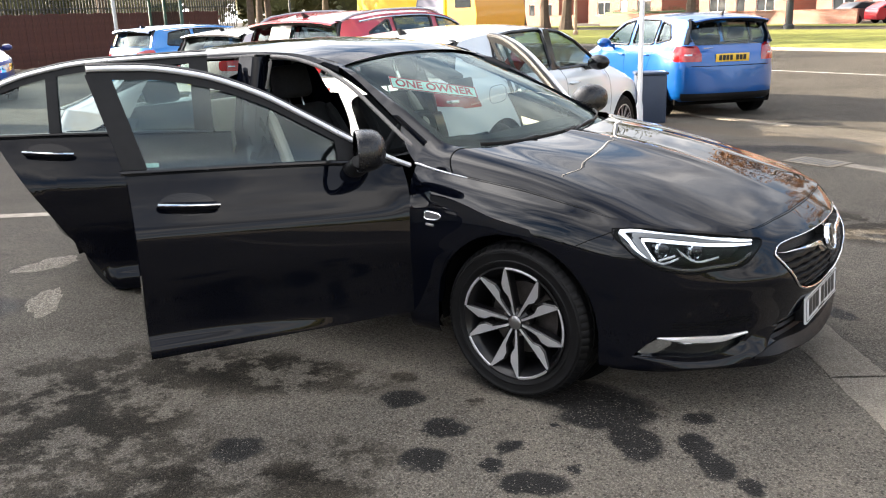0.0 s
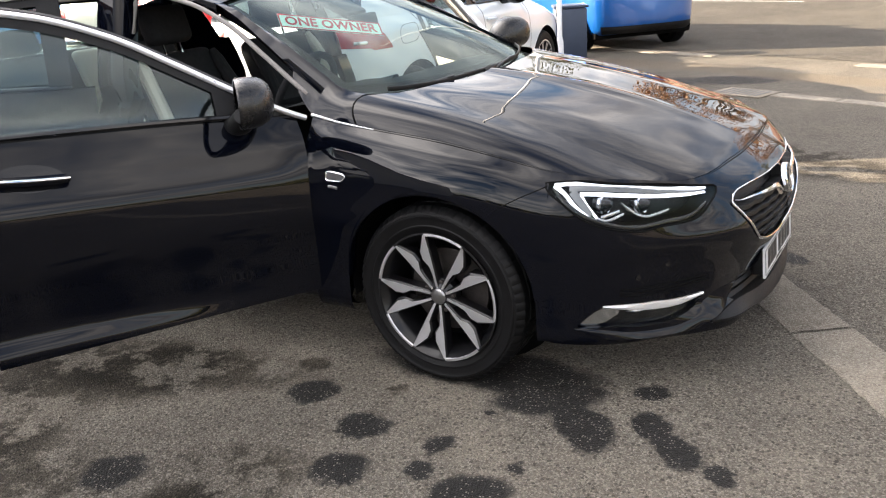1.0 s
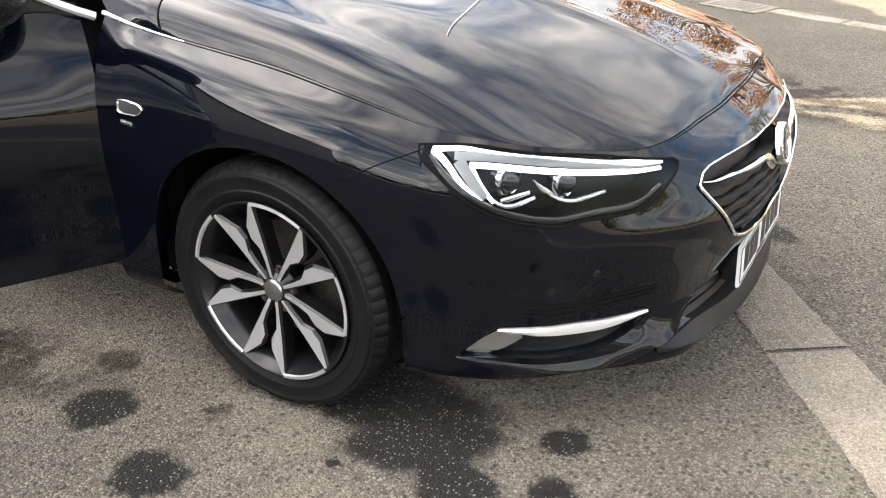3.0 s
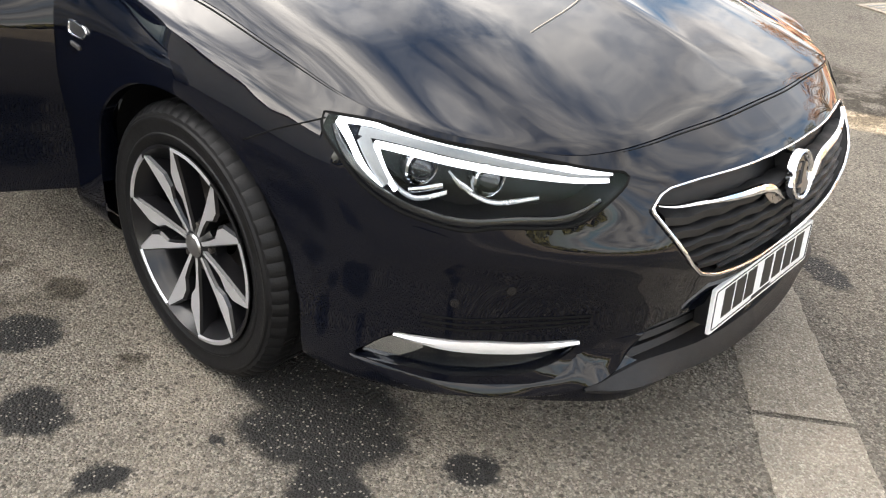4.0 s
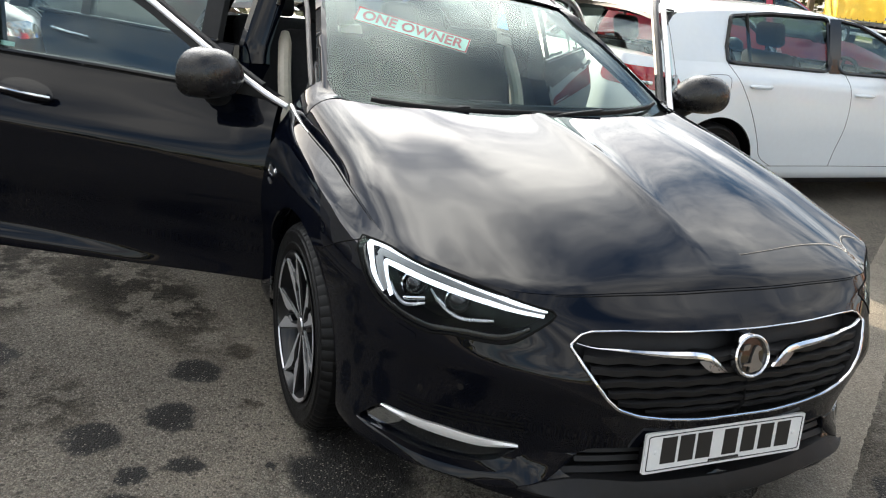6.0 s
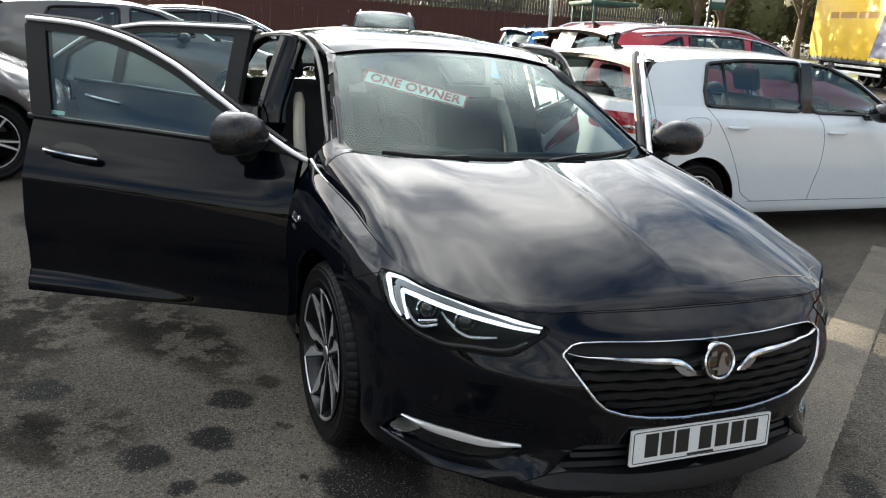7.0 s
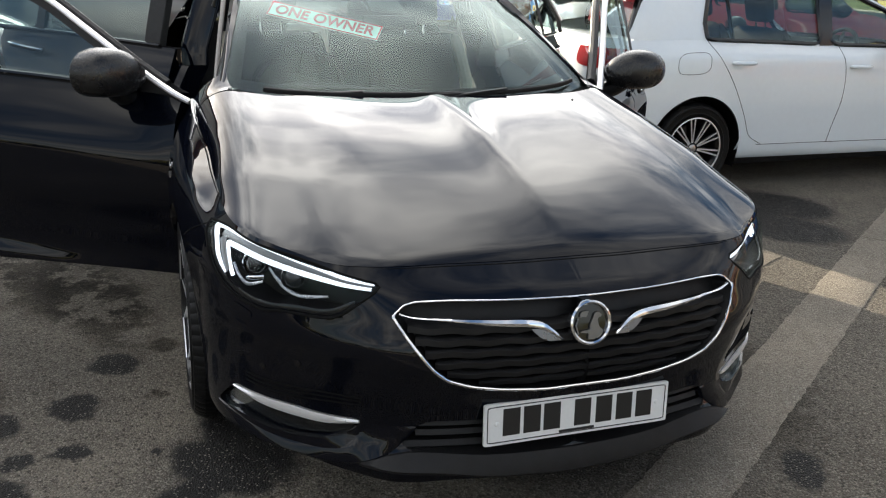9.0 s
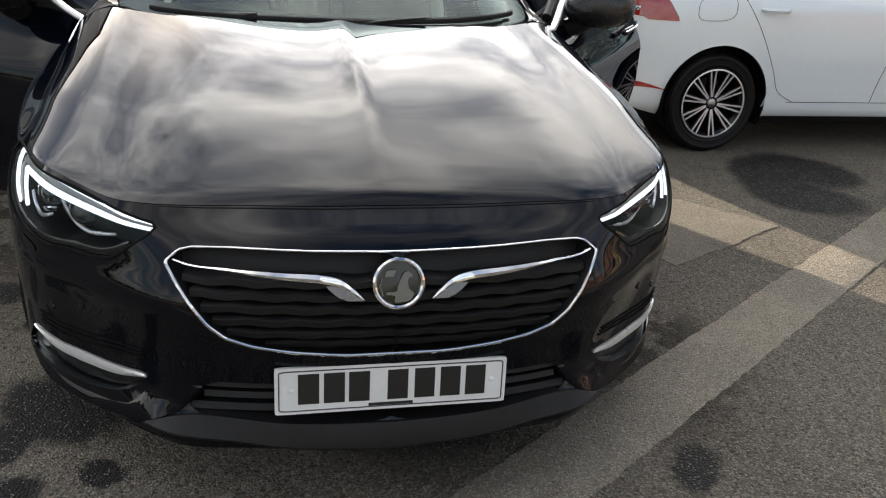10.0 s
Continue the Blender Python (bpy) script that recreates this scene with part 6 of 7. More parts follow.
make_car("dark_hatchback", "dark grey hatchback parked in the far row", GREY_PAINT, pose(-9.9, .9, 0, 0, 0, 88),
         L=4.3, W=1.79, H=1.46, wb=2.63, fo=.86, zn=.74, zc=1.02, xc=-.40, zb=1.0, zbr=1.05,
         roof=[(-1.2, 1.40), (-1.6, 1.45), (-2.2, 1.455), (-2.7, 1.42), (-3.0, 1.38)], xr=-3.25,
         windows=[[(-1.55, 1.03), (-1.55, 1.37), (-1.2, 1.31), (-.72, 1.06)], [(-2.62, 1.07), (-2.5, 1.33), (-1.68, 1.37), (-1.68, 1.035)]], fine=False, style="far")
make_car("black_saloon", "black saloon with a chrome window line in the far row", DARK_PAINT, pose(-13.4, 2.75, 0, 0, 0, 84),
         L=4.7, W=1.84, H=1.45, wb=2.8, fo=.9, zn=.76, zc=1.02, xc=-.40, zb=1.0, zbr=1.06,
         roof=[(-1.3, 1.38), (-1.7, 1.44), (-2.2, 1.445), (-2.8, 1.38), (-3.1, 1.31)], xr=-3.6,
         windows=[[(-1.6, 1.03), (-1.6, 1.36), (-1.2, 1.28), (-.75, 1.06)], [(-2.75, 1.08), (-2.6, 1.28), (-1.72, 1.36), (-1.72, 1.035)]], chrome_line=True, spoiler=False, fine=False, style="far")
# ---------------------------------------------------------------- ground and road
ROAD_D, ROAD_N = Vector((.924, -.382, 0)), Vector((.382, .924, 0))     # along the road, and across it


def road_pt(along_m, across, z=0.0):
    p = ROAD_D * along_m + ROAD_N * across
    return (p.x, p.y, z)


def slab(name, a0, a1, n0, n1, z, material, label, kind="structure", category="", step=None):
    na = 2
    v = [road_pt(a, n, z) for a in np.linspace(a0, a1, na) for n in (n0, n1)]
    ob = part(name, (v, [(0, 2, 3, 1)]), material)
    return tagged(ob, label, category or name, kind=kind)


def tarmac(name, light, wet, stone=240.0, warm=1.0, blots=(), dirt=(), stains=(), chips=1.0):
    """Worn tarmac: chippings with painted shade in their gaps, sandy dust, broad stains and a scatter of damp blots."""
    m = bpy.data.materials.new(name)
    m.use_nodes = True
    t = m.node_tree
    N, K = t.nodes, t.links
    b = N["Principled BSDF"]
    co = N.new("ShaderNodeTexCoord")

    def noise_n(scale, detail=5, rough=.6, dist=0.0):
        n = N.new("ShaderNodeTexNoise")
        n.inputs["Scale"].default_value, n.inputs["Detail"].default_value, n.inputs["Roughness"].default_value, n.inputs["Distortion"].default_value = scale, detail, rough, dist
        K.new(co.outputs["Object"], n.inputs["Vector"])
        return n.outputs["Fac"]

    def ramp(src, p0, p1, c0=0.0, c1=1.0):
        r = N.new("ShaderNodeMapRange")
        r.interpolation_type = "SMOOTHSTEP"
        for k, v in (("From Min", p0), ("From Max", p1), ("To Min", c0), ("To Max", c1)):
            r.inputs[k].default_value = v
        K.new(src, r.inputs["Value"])
        return r.outputs[0]

    def blend(fac, a, c, mode="MIX"):
        n = N.new("ShaderNodeMix")
        n.data_type, n.blend_type = "RGBA", mode
        for i, v in ((0, fac), (6, a), (7, c)):
            if isinstance(v, (tuple, float)):
                n.inputs[i].default_value = (*v, 1) if isinstance(v, tuple) else v
            else:
                K.new(v, n.inputs[i])
        return n.outputs[2]
    vor = N.new("ShaderNodeTexVoronoi")
    vor.inputs["Scale"].default_value = stone
    K.new(co.outputs["Object"], vor.inputs["Vector"])
    l = light
    base = blend(ramp(noise_n(.55, 6), .38, .62), (l * .62, l * .55, l * .45), (l * 1.25 * warm, l * 1.10, l * .88))
    base = blend(ramp(noise_n(2.6, 7, .65), .36, .66), base, (l * .86, l * .77, l * .63))
    grit = N.new("ShaderNodeSeparateColor")
    K.new(vor.outputs["Color"], grit.inputs[0])
    base = blend(ramp(grit.outputs[0], .55, 1.0, 0, .50 * chips), base, (l * 2.3, l * 2.1, l * 1.8))
    base = blend(ramp(grit.outputs[1], .70, 1.0, 0, .45 * chips), base, (l * .22, l * .20, l * .18))
    vor2 = N.new("ShaderNodeTexVoronoi")
    vor2.inputs["Scale"].default_value = stone * 1.55
    K.new(co.outputs["Object"], vor2.inputs["Vector"])
    grit2 = N.new("ShaderNodeSeparateColor")
    K.new(vor2.outputs["Color"], grit2.inputs[0])
    base = blend(ramp(grit2.outputs[0], .82, .88, 0, .45 * chips), base, (l * 2.5, l * 2.3, l * 1.95))
    base = blend(ramp(grit2.outputs[1], .72, .80, 0, .40 * chips), base, (l * .22, l * .21, l * .19))

    def spots(scale, size, share):
        """Round grains in a share of the cells of one scale."""
        v = N.new("ShaderNodeTexVoronoi")
        v.inputs["Scale"].default_value = scale
        K.new(co.outputs["Object"], v.inputs["Vector"])
        c = N.new("ShaderNodeSeparateColor")
        K.new(v.outputs["Color"], c.inputs[0])
        m2 = N.new("ShaderNodeMath")
        m2.operation = "MULTIPLY"
        K.new(ramp(v.outputs["Distance"], size * .75, size, 1.0, 0.0), m2.inputs[0])
        K.new(ramp(c.outputs[0], 1 - share, 1 - share + .05), m2.inputs[1])
        return m2.outputs[0]
    gap_shade, pebbles, chips_w = spots(stone * .40, .44, .34), spots(stone * .52, .38, .34), spots(stone * .72, .36, .40)

    def scaled(src, k):
        n = N.new("ShaderNodeMath")
        n.operation = "MULTIPLY"
        n.inputs[1].default_value = k
        K.new(src, n.inputs[0])
        return n.outputs[0]
    # shade in the gaps between stones, painted as dark spots
    base = blend(scaled(gap_shade, .80 * chips), base, (l * .30, l * .27, l * .23))
    base = blend(scaled(pebbles, .55 * chips), base, (l * 2.3, l * 2.1, l * 1.75))
    b.inputs["Roughness"].default_value = .88
    b.inputs["Specular IOR Level"].default_value = .16
    b.inputs["Diffuse Roughness"].default_value = 1.0
    if blots:
        # damp blots: ellipses (x, y, half length, half width, turn) with ragged, speckled edges
        def warp(scale, size):
            n = N.new("ShaderNodeTexNoise")
            n.inputs["Scale"].default_value, n.inputs["Detail"].default_value = scale, 4
            K.new(co.outputs["Object"], n.inputs["Vector"])
            c = N.new("ShaderNodeVectorMath")
            c.operation = "SUBTRACT"
            c.inputs[1].default_value = (.5, .5, .5)
            K.new(n.outputs["Color"], c.inputs[0])
            m2 = N.new("ShaderNodeVectorMath")
            m2.operation = "SCALE"
            m2.inputs["Scale"].default_value = size
            K.new(c.outputs[0], m2.inputs[0])
            return m2.outputs[0]

        def vadd(p, q):
            n = N.new("ShaderNodeVectorMath")
            n.operation = "ADD"
            K.new(p, n.inputs[0])
            K.new(q, n.inputs[1])
            return n.outputs[0]
        where = vadd(vadd(co.outputs["Object"], warp(7, .11)), warp(34, .055))
        far = None
        for bx_, by_, ra_, rb_, tu in blots:
            mp = N.new("ShaderNodeMapping")
            mp.vector_type = "TEXTURE"
            mp.inputs["Location"].default_value, mp.inputs["Rotation"].default_value, mp.inputs["Scale"].default_value = (bx_, by_, 0), (0, 0, radians(tu)), (ra_, rb_, 9.0)
            K.new(where, mp.inputs["Vector"])
            ln = N.new("ShaderNodeVectorMath")
            ln.operation = "LENGTH"
            K.new(mp.outputs[0], ln.inputs[0])
            if far is None:
                far = ln.outputs["Value"]
            else:
                mn = N.new("ShaderNodeMath")
                mn.operation = "MINIMUM"
                K.new(far, mn.inputs[0])
                K.new(ln.outputs["Value"], mn.inputs[1])
                far = mn.outputs[0]
        damp = ramp(far, .78, 1.14, 1.0, 0.0)
        dry = ramp(chips_w, 0.0, 1.0, 1.0, .55)
        both_ = N.new("ShaderNodeMath")
        both_.operation = "MULTIPLY"
        K.new(damp, both_.inputs[0])
        K.new(dry, both_.inputs[1])
        base = blend(both_.outputs[0], base, (l * .15, l * .143, l * .135))
        on_wet = N.new("ShaderNodeMath")
        on_wet.operation = "MULTIPLY"
        K.new(damp, on_wet.inputs[0])
        K.new(scaled(chips_w, .55), on_wet.inputs[1])
        base = blend(on_wet.outputs[0], base, (l * 2.1, l * 1.95, l * 1.7))
        K.new(ramp(both_.outputs[0], 0, 1, .88, .62), b.inputs["Roughness"])
    blotch = noise_n(4.5, 7, .68) if stains else None
    for dx_, dy_, ra_, rb_, tu, hue, most in [(*d, (.15, .122, .088), .55) for d in dirt] + [(*d, (.30, .285, .26), .95) for d in stains]:
        mp = N.new("ShaderNodeMapping")
        mp.vector_type = "TEXTURE"
        mp.inputs["Location"].default_value, mp.inputs["Rotation"].default_value, mp.inputs["Scale"].default_value = (dx_, dy_, 0), (0, 0, radians(tu)), (ra_, rb_, 9.0)
        K.new(where, mp.inputs["Vector"])
        ln = N.new("ShaderNodeVectorMath")
        ln.operation = "LENGTH"
        K.new(mp.outputs[0], ln.inputs[0])
        soak = ramp(ln.outputs["Value"], .55, 1.1, most, 0.0)
        if most > .9:
            patchy = N.new("ShaderNodeMath")
            patchy.operation = "MULTIPLY"
            K.new(soak, patchy.inputs[0])
            K.new(ramp(blotch, .43, .53, .12, 1.0), patchy.inputs[1])
            speck = N.new("ShaderNodeMath")
            speck.operation = "MULTIPLY"
            K.new(patchy.outputs[0], speck.inputs[0])
            K.new(ramp(chips_w, 0.0, 1.0, 1.0, .45), speck.inputs[1])
            soak = speck.outputs[0]
        base = blend(soak, base, hue, "MULTIPLY" if most > .9 else "MIX")
    K.new(base, b.inputs["Base Color"])
    bump = N.new("ShaderNodeBump")
    bump.inputs["Strength"].default_value, bump.inputs["Distance"].default_value = 1.0, .009
    K.new(vor.outputs["Distance"], bump.inputs["Height"])
    bump.invert = True
    K.new(bump.outputs[0], b.inputs["Normal"])
    return m


BLOTS = [(-.09, -1.245, .09, .085, 30), (-.40, -1.12, .095, .08, 60), (-.02, -1.49, .10, .095, 60), (.20, -1.26, .062, .055, 60), (.20, -1.40, .05, .05, 0), (.39, -1.43, .12, .08, 31), (.48, -1.27, .03, .035, 0),
         (.40, -.82, .21, .13, 30), (.57, -.97, .17, .085, -50), (.72, -.67, .072, .06, 31), (.77, -.88, .07, .085, 30), (.87, -.98, .12, .07, -45), (1.03, -1.08, .075, .045, -40), (-.67, -1.80, .11, .10, 31), (.26, -1.01, .018, .018, 0),
         (.10, -.72, .45, .16, 5), (-1.25, 2.75, .34, .30, 30), (-1.75, 3.1, .40, .30, 10), (-1.6, 2.75, .5, .22, -20), (.93, .86, .12, .07, 140), (-2.2, -2.7, .5, .25, 120), (.2, -2.1, .2, .10, 30), (-.9, -2.6, .35, .2, 60), (1.5, .9, .12, .06, 150), (1.75, 1.6, .16, .07, 140),
         # the next two ellipses only darken the ground beneath the saloon
         (-2.45, -.2, .6, .4, 0), (.05, .2, .8, .5, 0), (-3.4, -1.6, .5, .3, 40), (-1.2, 5.6, .8, .4, 60), (-.4, 6.2, .5, .3, 10)]
# the last two ellipses simply darken the ground on the saloon's left
STAINS_AND_DARK = [(-.53, -.945, .075, .065, 30), (-.12, -.99, .055, .045, 30), (-.26, -1.83, .30, .17, 32), (-1.10, -1.22, .36, .30, 30), (-1.6, -2.0, .5, .28, 120), (-1.9, -1.9, 1.1, .42, 62), (-1.1, -2.15, .62, .5, 30), (-1.1, -1.2, .75, .22, 15), (-.6, -2.1, .3, .22, 60), (-.35, -1.7, .34, .2, 40), (-1.3, -1.75, .5, .3, 100), (.4, 2.9, 1.4, .5, -20), (.2, .9, .7, .5, 0)]
FORECOURT = tarmac("forecourt_tarmac", .140, .3, 150.0, chips=.85, blots=BLOTS, stains=STAINS_AND_DARK, dirt=[(-1.5, 7.3, 1.5, .35, -22), (.4, 6.4, 1.4, .3, -22), (-4.0, 8.2, 1.2, .4, -22)])
ROADTOP = tarmac("road_tarmac", .076, .2, 90.0, .97)
CONCRETE = mat("worn_concrete", (.30, .265, .215), .85, vary=.28, scale=10, bump=.7, bump_scale=180)
PAINTLINE = mat("faded_road_paint", (.52, .51, .47), .8, vary=.25, scale=14, bump=.5, bump_scale=200)
GRASS = mat("grass", (.16, .17, .035), .95, vary=.4, scale=1.2, bump=1.0, bump_scale=60, spec=.2)
LEAF_G = mat("hedge_leaf", (.045, .075, .018), .7, vary=.4, scale=3)
LEAF_O = mat("autumn_leaf", (.22, .10, .025), .7, vary=.5, scale=2)
LEAF_D = mat("dull_leaf", (.075, .075, .022), .7, vary=.5, scale=2)
BARK = mat("bark", (.10, .075, .055), .95, vary=.35, scale=6, bump=.8, bump_scale=40)
FENCE_M = mat("stained_fence_wood", (.075, .030, .024), .85, vary=.35, scale=4, bump=.5, bump_scale=30)
STEEL = mat("galvanised_steel", (.40, .41, .41), .45, .8, vary=.15, scale=10)
DARK_STEEL = mat("dark_painted_steel", (.03, .035, .035), .5, vary=.2, scale=8)
CABINET_M = mat("slate_blue_plastic", (.035, .05, .085), .5, vary=.15, scale=8, bump=.2, bump_scale=200)
WHITE_POST = mat("white_painted_post", (.75, .76, .78), .4, vary=.05, scale=6)
ROOF_TILE = mat("roof_tile", (.16, .09, .065), .85, vary=.3, scale=8, bump=.6, bump_scale=30)
FRAME_WHITE = mat("white_window_frame", (.75, .75, .73), .4)
HOUSE_GLASS = mat("house_glass", (.03, .035, .04), .05, coat=.5)
YELLOW_M = mat("yellow_curtain", (.80, .52, .02), .45, vary=.06, scale=2, bump=.2, bump_scale=8)
SLATE_BLUE = mat("dark_blue_curtain", (.05, .06, .13), .45, vary=.08, scale=2)
GREEN_STEEL = mat("green_shelter_steel", (.02, .07, .05), .4)
RENDER_M = mat("showroom_render", (.62, .60, .56), .85, vary=.12, scale=2, bump=.3, bump_scale=60)

g0 = 400
ground = tagged(part("ground", ([(-g0, -g0, 0), (g0, -g0, 0), (g0, g0, 0), (-g0, g0, 0)], [(0, 1, 2, 3)]), FORECOURT), "worn grey tarmac forecourt with damp patches", "ground", kind="structure")
slab("road", -200, 200, 7.35, 22.9, .004, ROADTOP, "plain grey tarmac main road")
slab("grass_verge", -200, 200, 23.05, 41.5, .05, GRASS, "short sunlit grass verge beside the road", category="grass")
slab("service_road", -200, 200, 41.7, 47.5, .012, ROADTOP, "narrow tarmac service road behind the verge", category="road")
slab("front_lawn", -200, 200, 47.7, 52.0, .05, GRASS, "grass strip below the garden walls", category="grass")


def kerb_run(name, across, a0, a1, n, wide, tall, material, label, gone=0.0):
    k = tagged(empty(name), label, "kerb", kind="structure")
    step = (a1 - a0) / n
    rngk = random.Random(n)
    bx = box(-step / 2 + .004, step / 2 - .004, -wide / 2, wide / 2, -.05, tall, .012, 1)
    me = None
    for i in range(n):
        if rngk.random() < gone:
            continue
        p = road_pt(a0 + step * (i + .5), across + rngk.uniform(-.012, .012), rngk.uniform(-.006, .0))
        m = Matrix.Translation(p) @ ROAD_D.to_track_quat("X", "Z").to_matrix().to_4x4()
        if me is None:
            ob = part("kerb_stone", bx, material, k)
            me = ob.data
        else:
            ob = new("kerb_stone", me)
            ob.parent = k
        ob.matrix_basis = m
    return k


kerb_run("far_kerb", 22.98, -70, 30, 100, .14, .10, CONCRETE, "pale concrete kerb along the verge")
KERB_DULL = mat("dull_kerb", (.19, .165, .13), .9, vary=.45, scale=5, bump=.8, bump_scale=120)
kerb_run("dropped_kerb", 7.12, -14, 16, 33, .20, .012, KERB_DULL, "flush worn concrete kerb at the forecourt edge", .35)
kerb_run("gutter_edging", 5.02, -14, 16, 33, .20, .010, KERB_DULL, "flush concrete edging along the drain line", .45)
for i in range(14):
    a = -62 + i * 8.2
    slab("lane_marking", a, a + 5.4, 15.03, 15.13, .009, PAINTLINE, "white painted lane dash on the road", category="road marking")
part_d = tagged(part("drain_cover", box(0, .55, 0, .38, 0, .014, .004), KERB_DULL), "small square drain cover in the gutter", "drain cover")
for i in range(7):
    part("drain_slot", box(.06 + i * .065, .09 + i * .065, .05, .33, .012, .016), DARK_STEEL, part_d)
part_d.matrix_basis = Matrix.Translation(road_pt(-2.45, 4.75)) @ ROAD_D.to_track_quat("X", "Z").to_matrix().to_4x4()

# pale flush edging strip that runs under the saloon's nose, in cast lengths with a cracked joint
strip = tagged(empty("edging_strip"), "pale worn concrete edging strip with a cracked joint", "edging", kind="structure")
sd, sn_ = Vector((-.56, .829, 0)), Vector((.829, .56, 0))


STRIP_M = tarmac("strip_concrete", .275, 0, 170.0, 1.02, chips=.45)


def strip_piece(a0, a1, n0=.878, n1=1.125):
    rng = random.Random(int(a0 * 100) + 7)
    pts = []
    for a in np.linspace(a0, a1, max(8, int((a1 - a0) / .035))):
        j = lambda: (rng.random() - .5) * .011
        p, q = sn_ * (n0 + j()) + sd * a, sn_ * (n1 + j()) + sd * a
        pts.append([(p.x, p.y, -.02), (p.x, p.y, .003), tuple((p * .97 + q * .03) + Vector((0, 0, .006))), tuple((p * .03 + q * .97) + Vector((0, 0, .006))), (q.x, q.y, .003), (q.x, q.y, -.02)])
    part("edging_slab", grid(pts), STRIP_M, strip)


for a0, a1 in ((-6.0, -4.33), (-4.32, -2.48), (-2.47, -.622), (-.604, 3.08), (3.09, 4.6)):
    strip_piece(a0, a1)
rngp = random.Random(4)
corner = [(-.95, 1.20), (-.392, 1.511), (-.60, 1.90), (-.817, 2.302), (-1.22, 1.99), (-1.36, 1.80)]
ragged = [(a[0] + (b[0] - a[0]) * k / 9 + rngp.uniform(-.012, .012), a[1] + (b[1] - a[1]) * k / 9 + rngp.uniform(-.012, .012)) for a, b in zip(corner, corner[1:] + corner[:1]) for k in range(9)]
patch_c = tagged(part("concrete_patch", prism(ragged, 0, .004, "z"), tarmac("patch_concrete", .22, 0, 150.0, 1.02, chips=.4)), "pale rectangular concrete repair patch in the tarmac", "repair patch", kind="structure")



# bright puddles: their sunlit shine is painted as a pale gritty colour
PUDDLE_PALE = tarmac("dried_silt", .30, 0, 120.0, 1.0, chips=.9)
def puddle_at(cx, cy, long_, wide_, turn, seed):
    rng = random.Random(seed)
    ph = [rng.uniform(0, 6.28) for _ in range(4)]
    pts = []
    for w in np.linspace(0, 2 * math.pi, 56, endpoint=False):
        r = 1 + .16 * math.sin(2 * w + ph[0]) + .11 * math.sin(3 * w + ph[1]) + .07 * math.sin(7 * w + ph[2]) + .04 * math.sin(13 * w + ph[3])
        x, y = long_ * r * math.cos(w), wide_ * r * math.sin(w)
        c, s_ = math.cos(radians(turn)), math.sin(radians(turn))
        pts.append((cx + c * x - s_ * y, cy + s_ * x + c * y, .003))
    tagged(part("silt_patch", (pts, [tuple(range(56))]), PUDDLE_PALE), "pale dried silt patch on the tarmac", "silt patch", kind="structure")


puddle_at(-3.76, -.68, .20, .15, 80, 1)
puddle_at(-3.01, -1.16, .27, .09, -44, 2)
tagged(part("edging_mark", ([(-6.2, -.62, .004), (-4.3, .92, .004), (-4.40, 1.03, .004), (-6.3, -.51, .004)], [(0, 1, 2, 3)]), CONCRETE), "pale worn concrete edging flush with the tarmac", "edging", kind="structure")

# ---------------------------------------------------------------- street things
def post(name, x, y, h, r, material, label, category="post", lamp=False):
    sh = [lathe([(r * 1.5, 0), (r * 1.5, .25), (r, .32), (r * .8, h), (.001, h + .01)], 16, "z")]
    if lamp:
        sh.append(tube(spline([(0, 0, h - .1), (.5, 0, h + .35), (1.4, 0, h + .4)], 14)[0], r * .55, 8))
        sh.append(box(1.2, 1.9, -.12, .12, h + .32, h + .44, .03))
    ob = part(name, join(*sh), material)
    ob.matrix_basis = pose(x, y, 0, 0, 0, 200)
    return tagged(ob, label, category)


post("white_pole", -2.86, 7.50, 7.0, .032, WHITE_POST, "slim white painted pole beside the bonnet cabinet")
cab = tagged(part("street_cabinet", box(-.17, .17, -.21, .21, 0, .66, .025), CABINET_M), "slate-blue ribbed plastic cabinet by the kerb", "cabinet")
for z in (.10, .25, .40, .54):
    part("cabinet_rib", box(-.19, -.16, -.17, .17, z, z + .09, .012), CABINET_M, cab)
part("cabinet_lid", box(-.19, .19, -.23, .23, .66, .70, .018), CABINET_M, cab)
cab.matrix_basis = pose(-2.86, 7.86, 0, 0, 0, -62)
post("street_lamp", -22.4, 45.4, 8.0, .11, mat("buff_post", (.42, .30, .22), .6, vary=.2, scale=4), "tall buff painted street lamp on the verge", "street lamp", True)
post("street_lamp", -11.5, 52.0, 8.0, .22, DARK_STEEL, "tall dark street lamp on the verge", "street lamp", True)
post("street_lamp", -26.5, 16.1, 7.0, .07, STEEL, "grey steel lamp column by the fence", "street lamp", True)
post("sign_post", -17.6, 16.0, 3.2, .04, DARK_STEEL, "thin dark bus stop post", "post")
flag_ = tagged(part("bus_stop_sign", [box(-.02, .02, -.22, .22, 0, .22, .004), box(-.021, .021, -.22, .22, .22, .50, .004)], [GREEN_STEEL, PAPER]), "green and white bus stop flag on a post", "sign")
flag_.matrix_basis = pose(-17.6, 16.25, 2.35, 0, 0, -35)

# timber fence with steel railings behind it
fence = tagged(empty("timber_fence"), "dark red-brown close-boarded timber fence", "fence")
board, bd = box(-.012, .012, -.075, .075, .04, 2.0, .003, 1), None
rngf = random.Random(5)
for i in range(262):
    y = -16 + i * .153
    if bd is None:
        ob = part("fence_board", board, FENCE_M, fence)
        bd = ob.data
    else:
        ob = new("fence_board", bd)
        ob.parent = fence
    ob.matrix_basis = pose(-30 + (i % 2) * .014, y, rngf.uniform(-.03, .02), 0, 0, rngf.uniform(-1.5, 1.5))
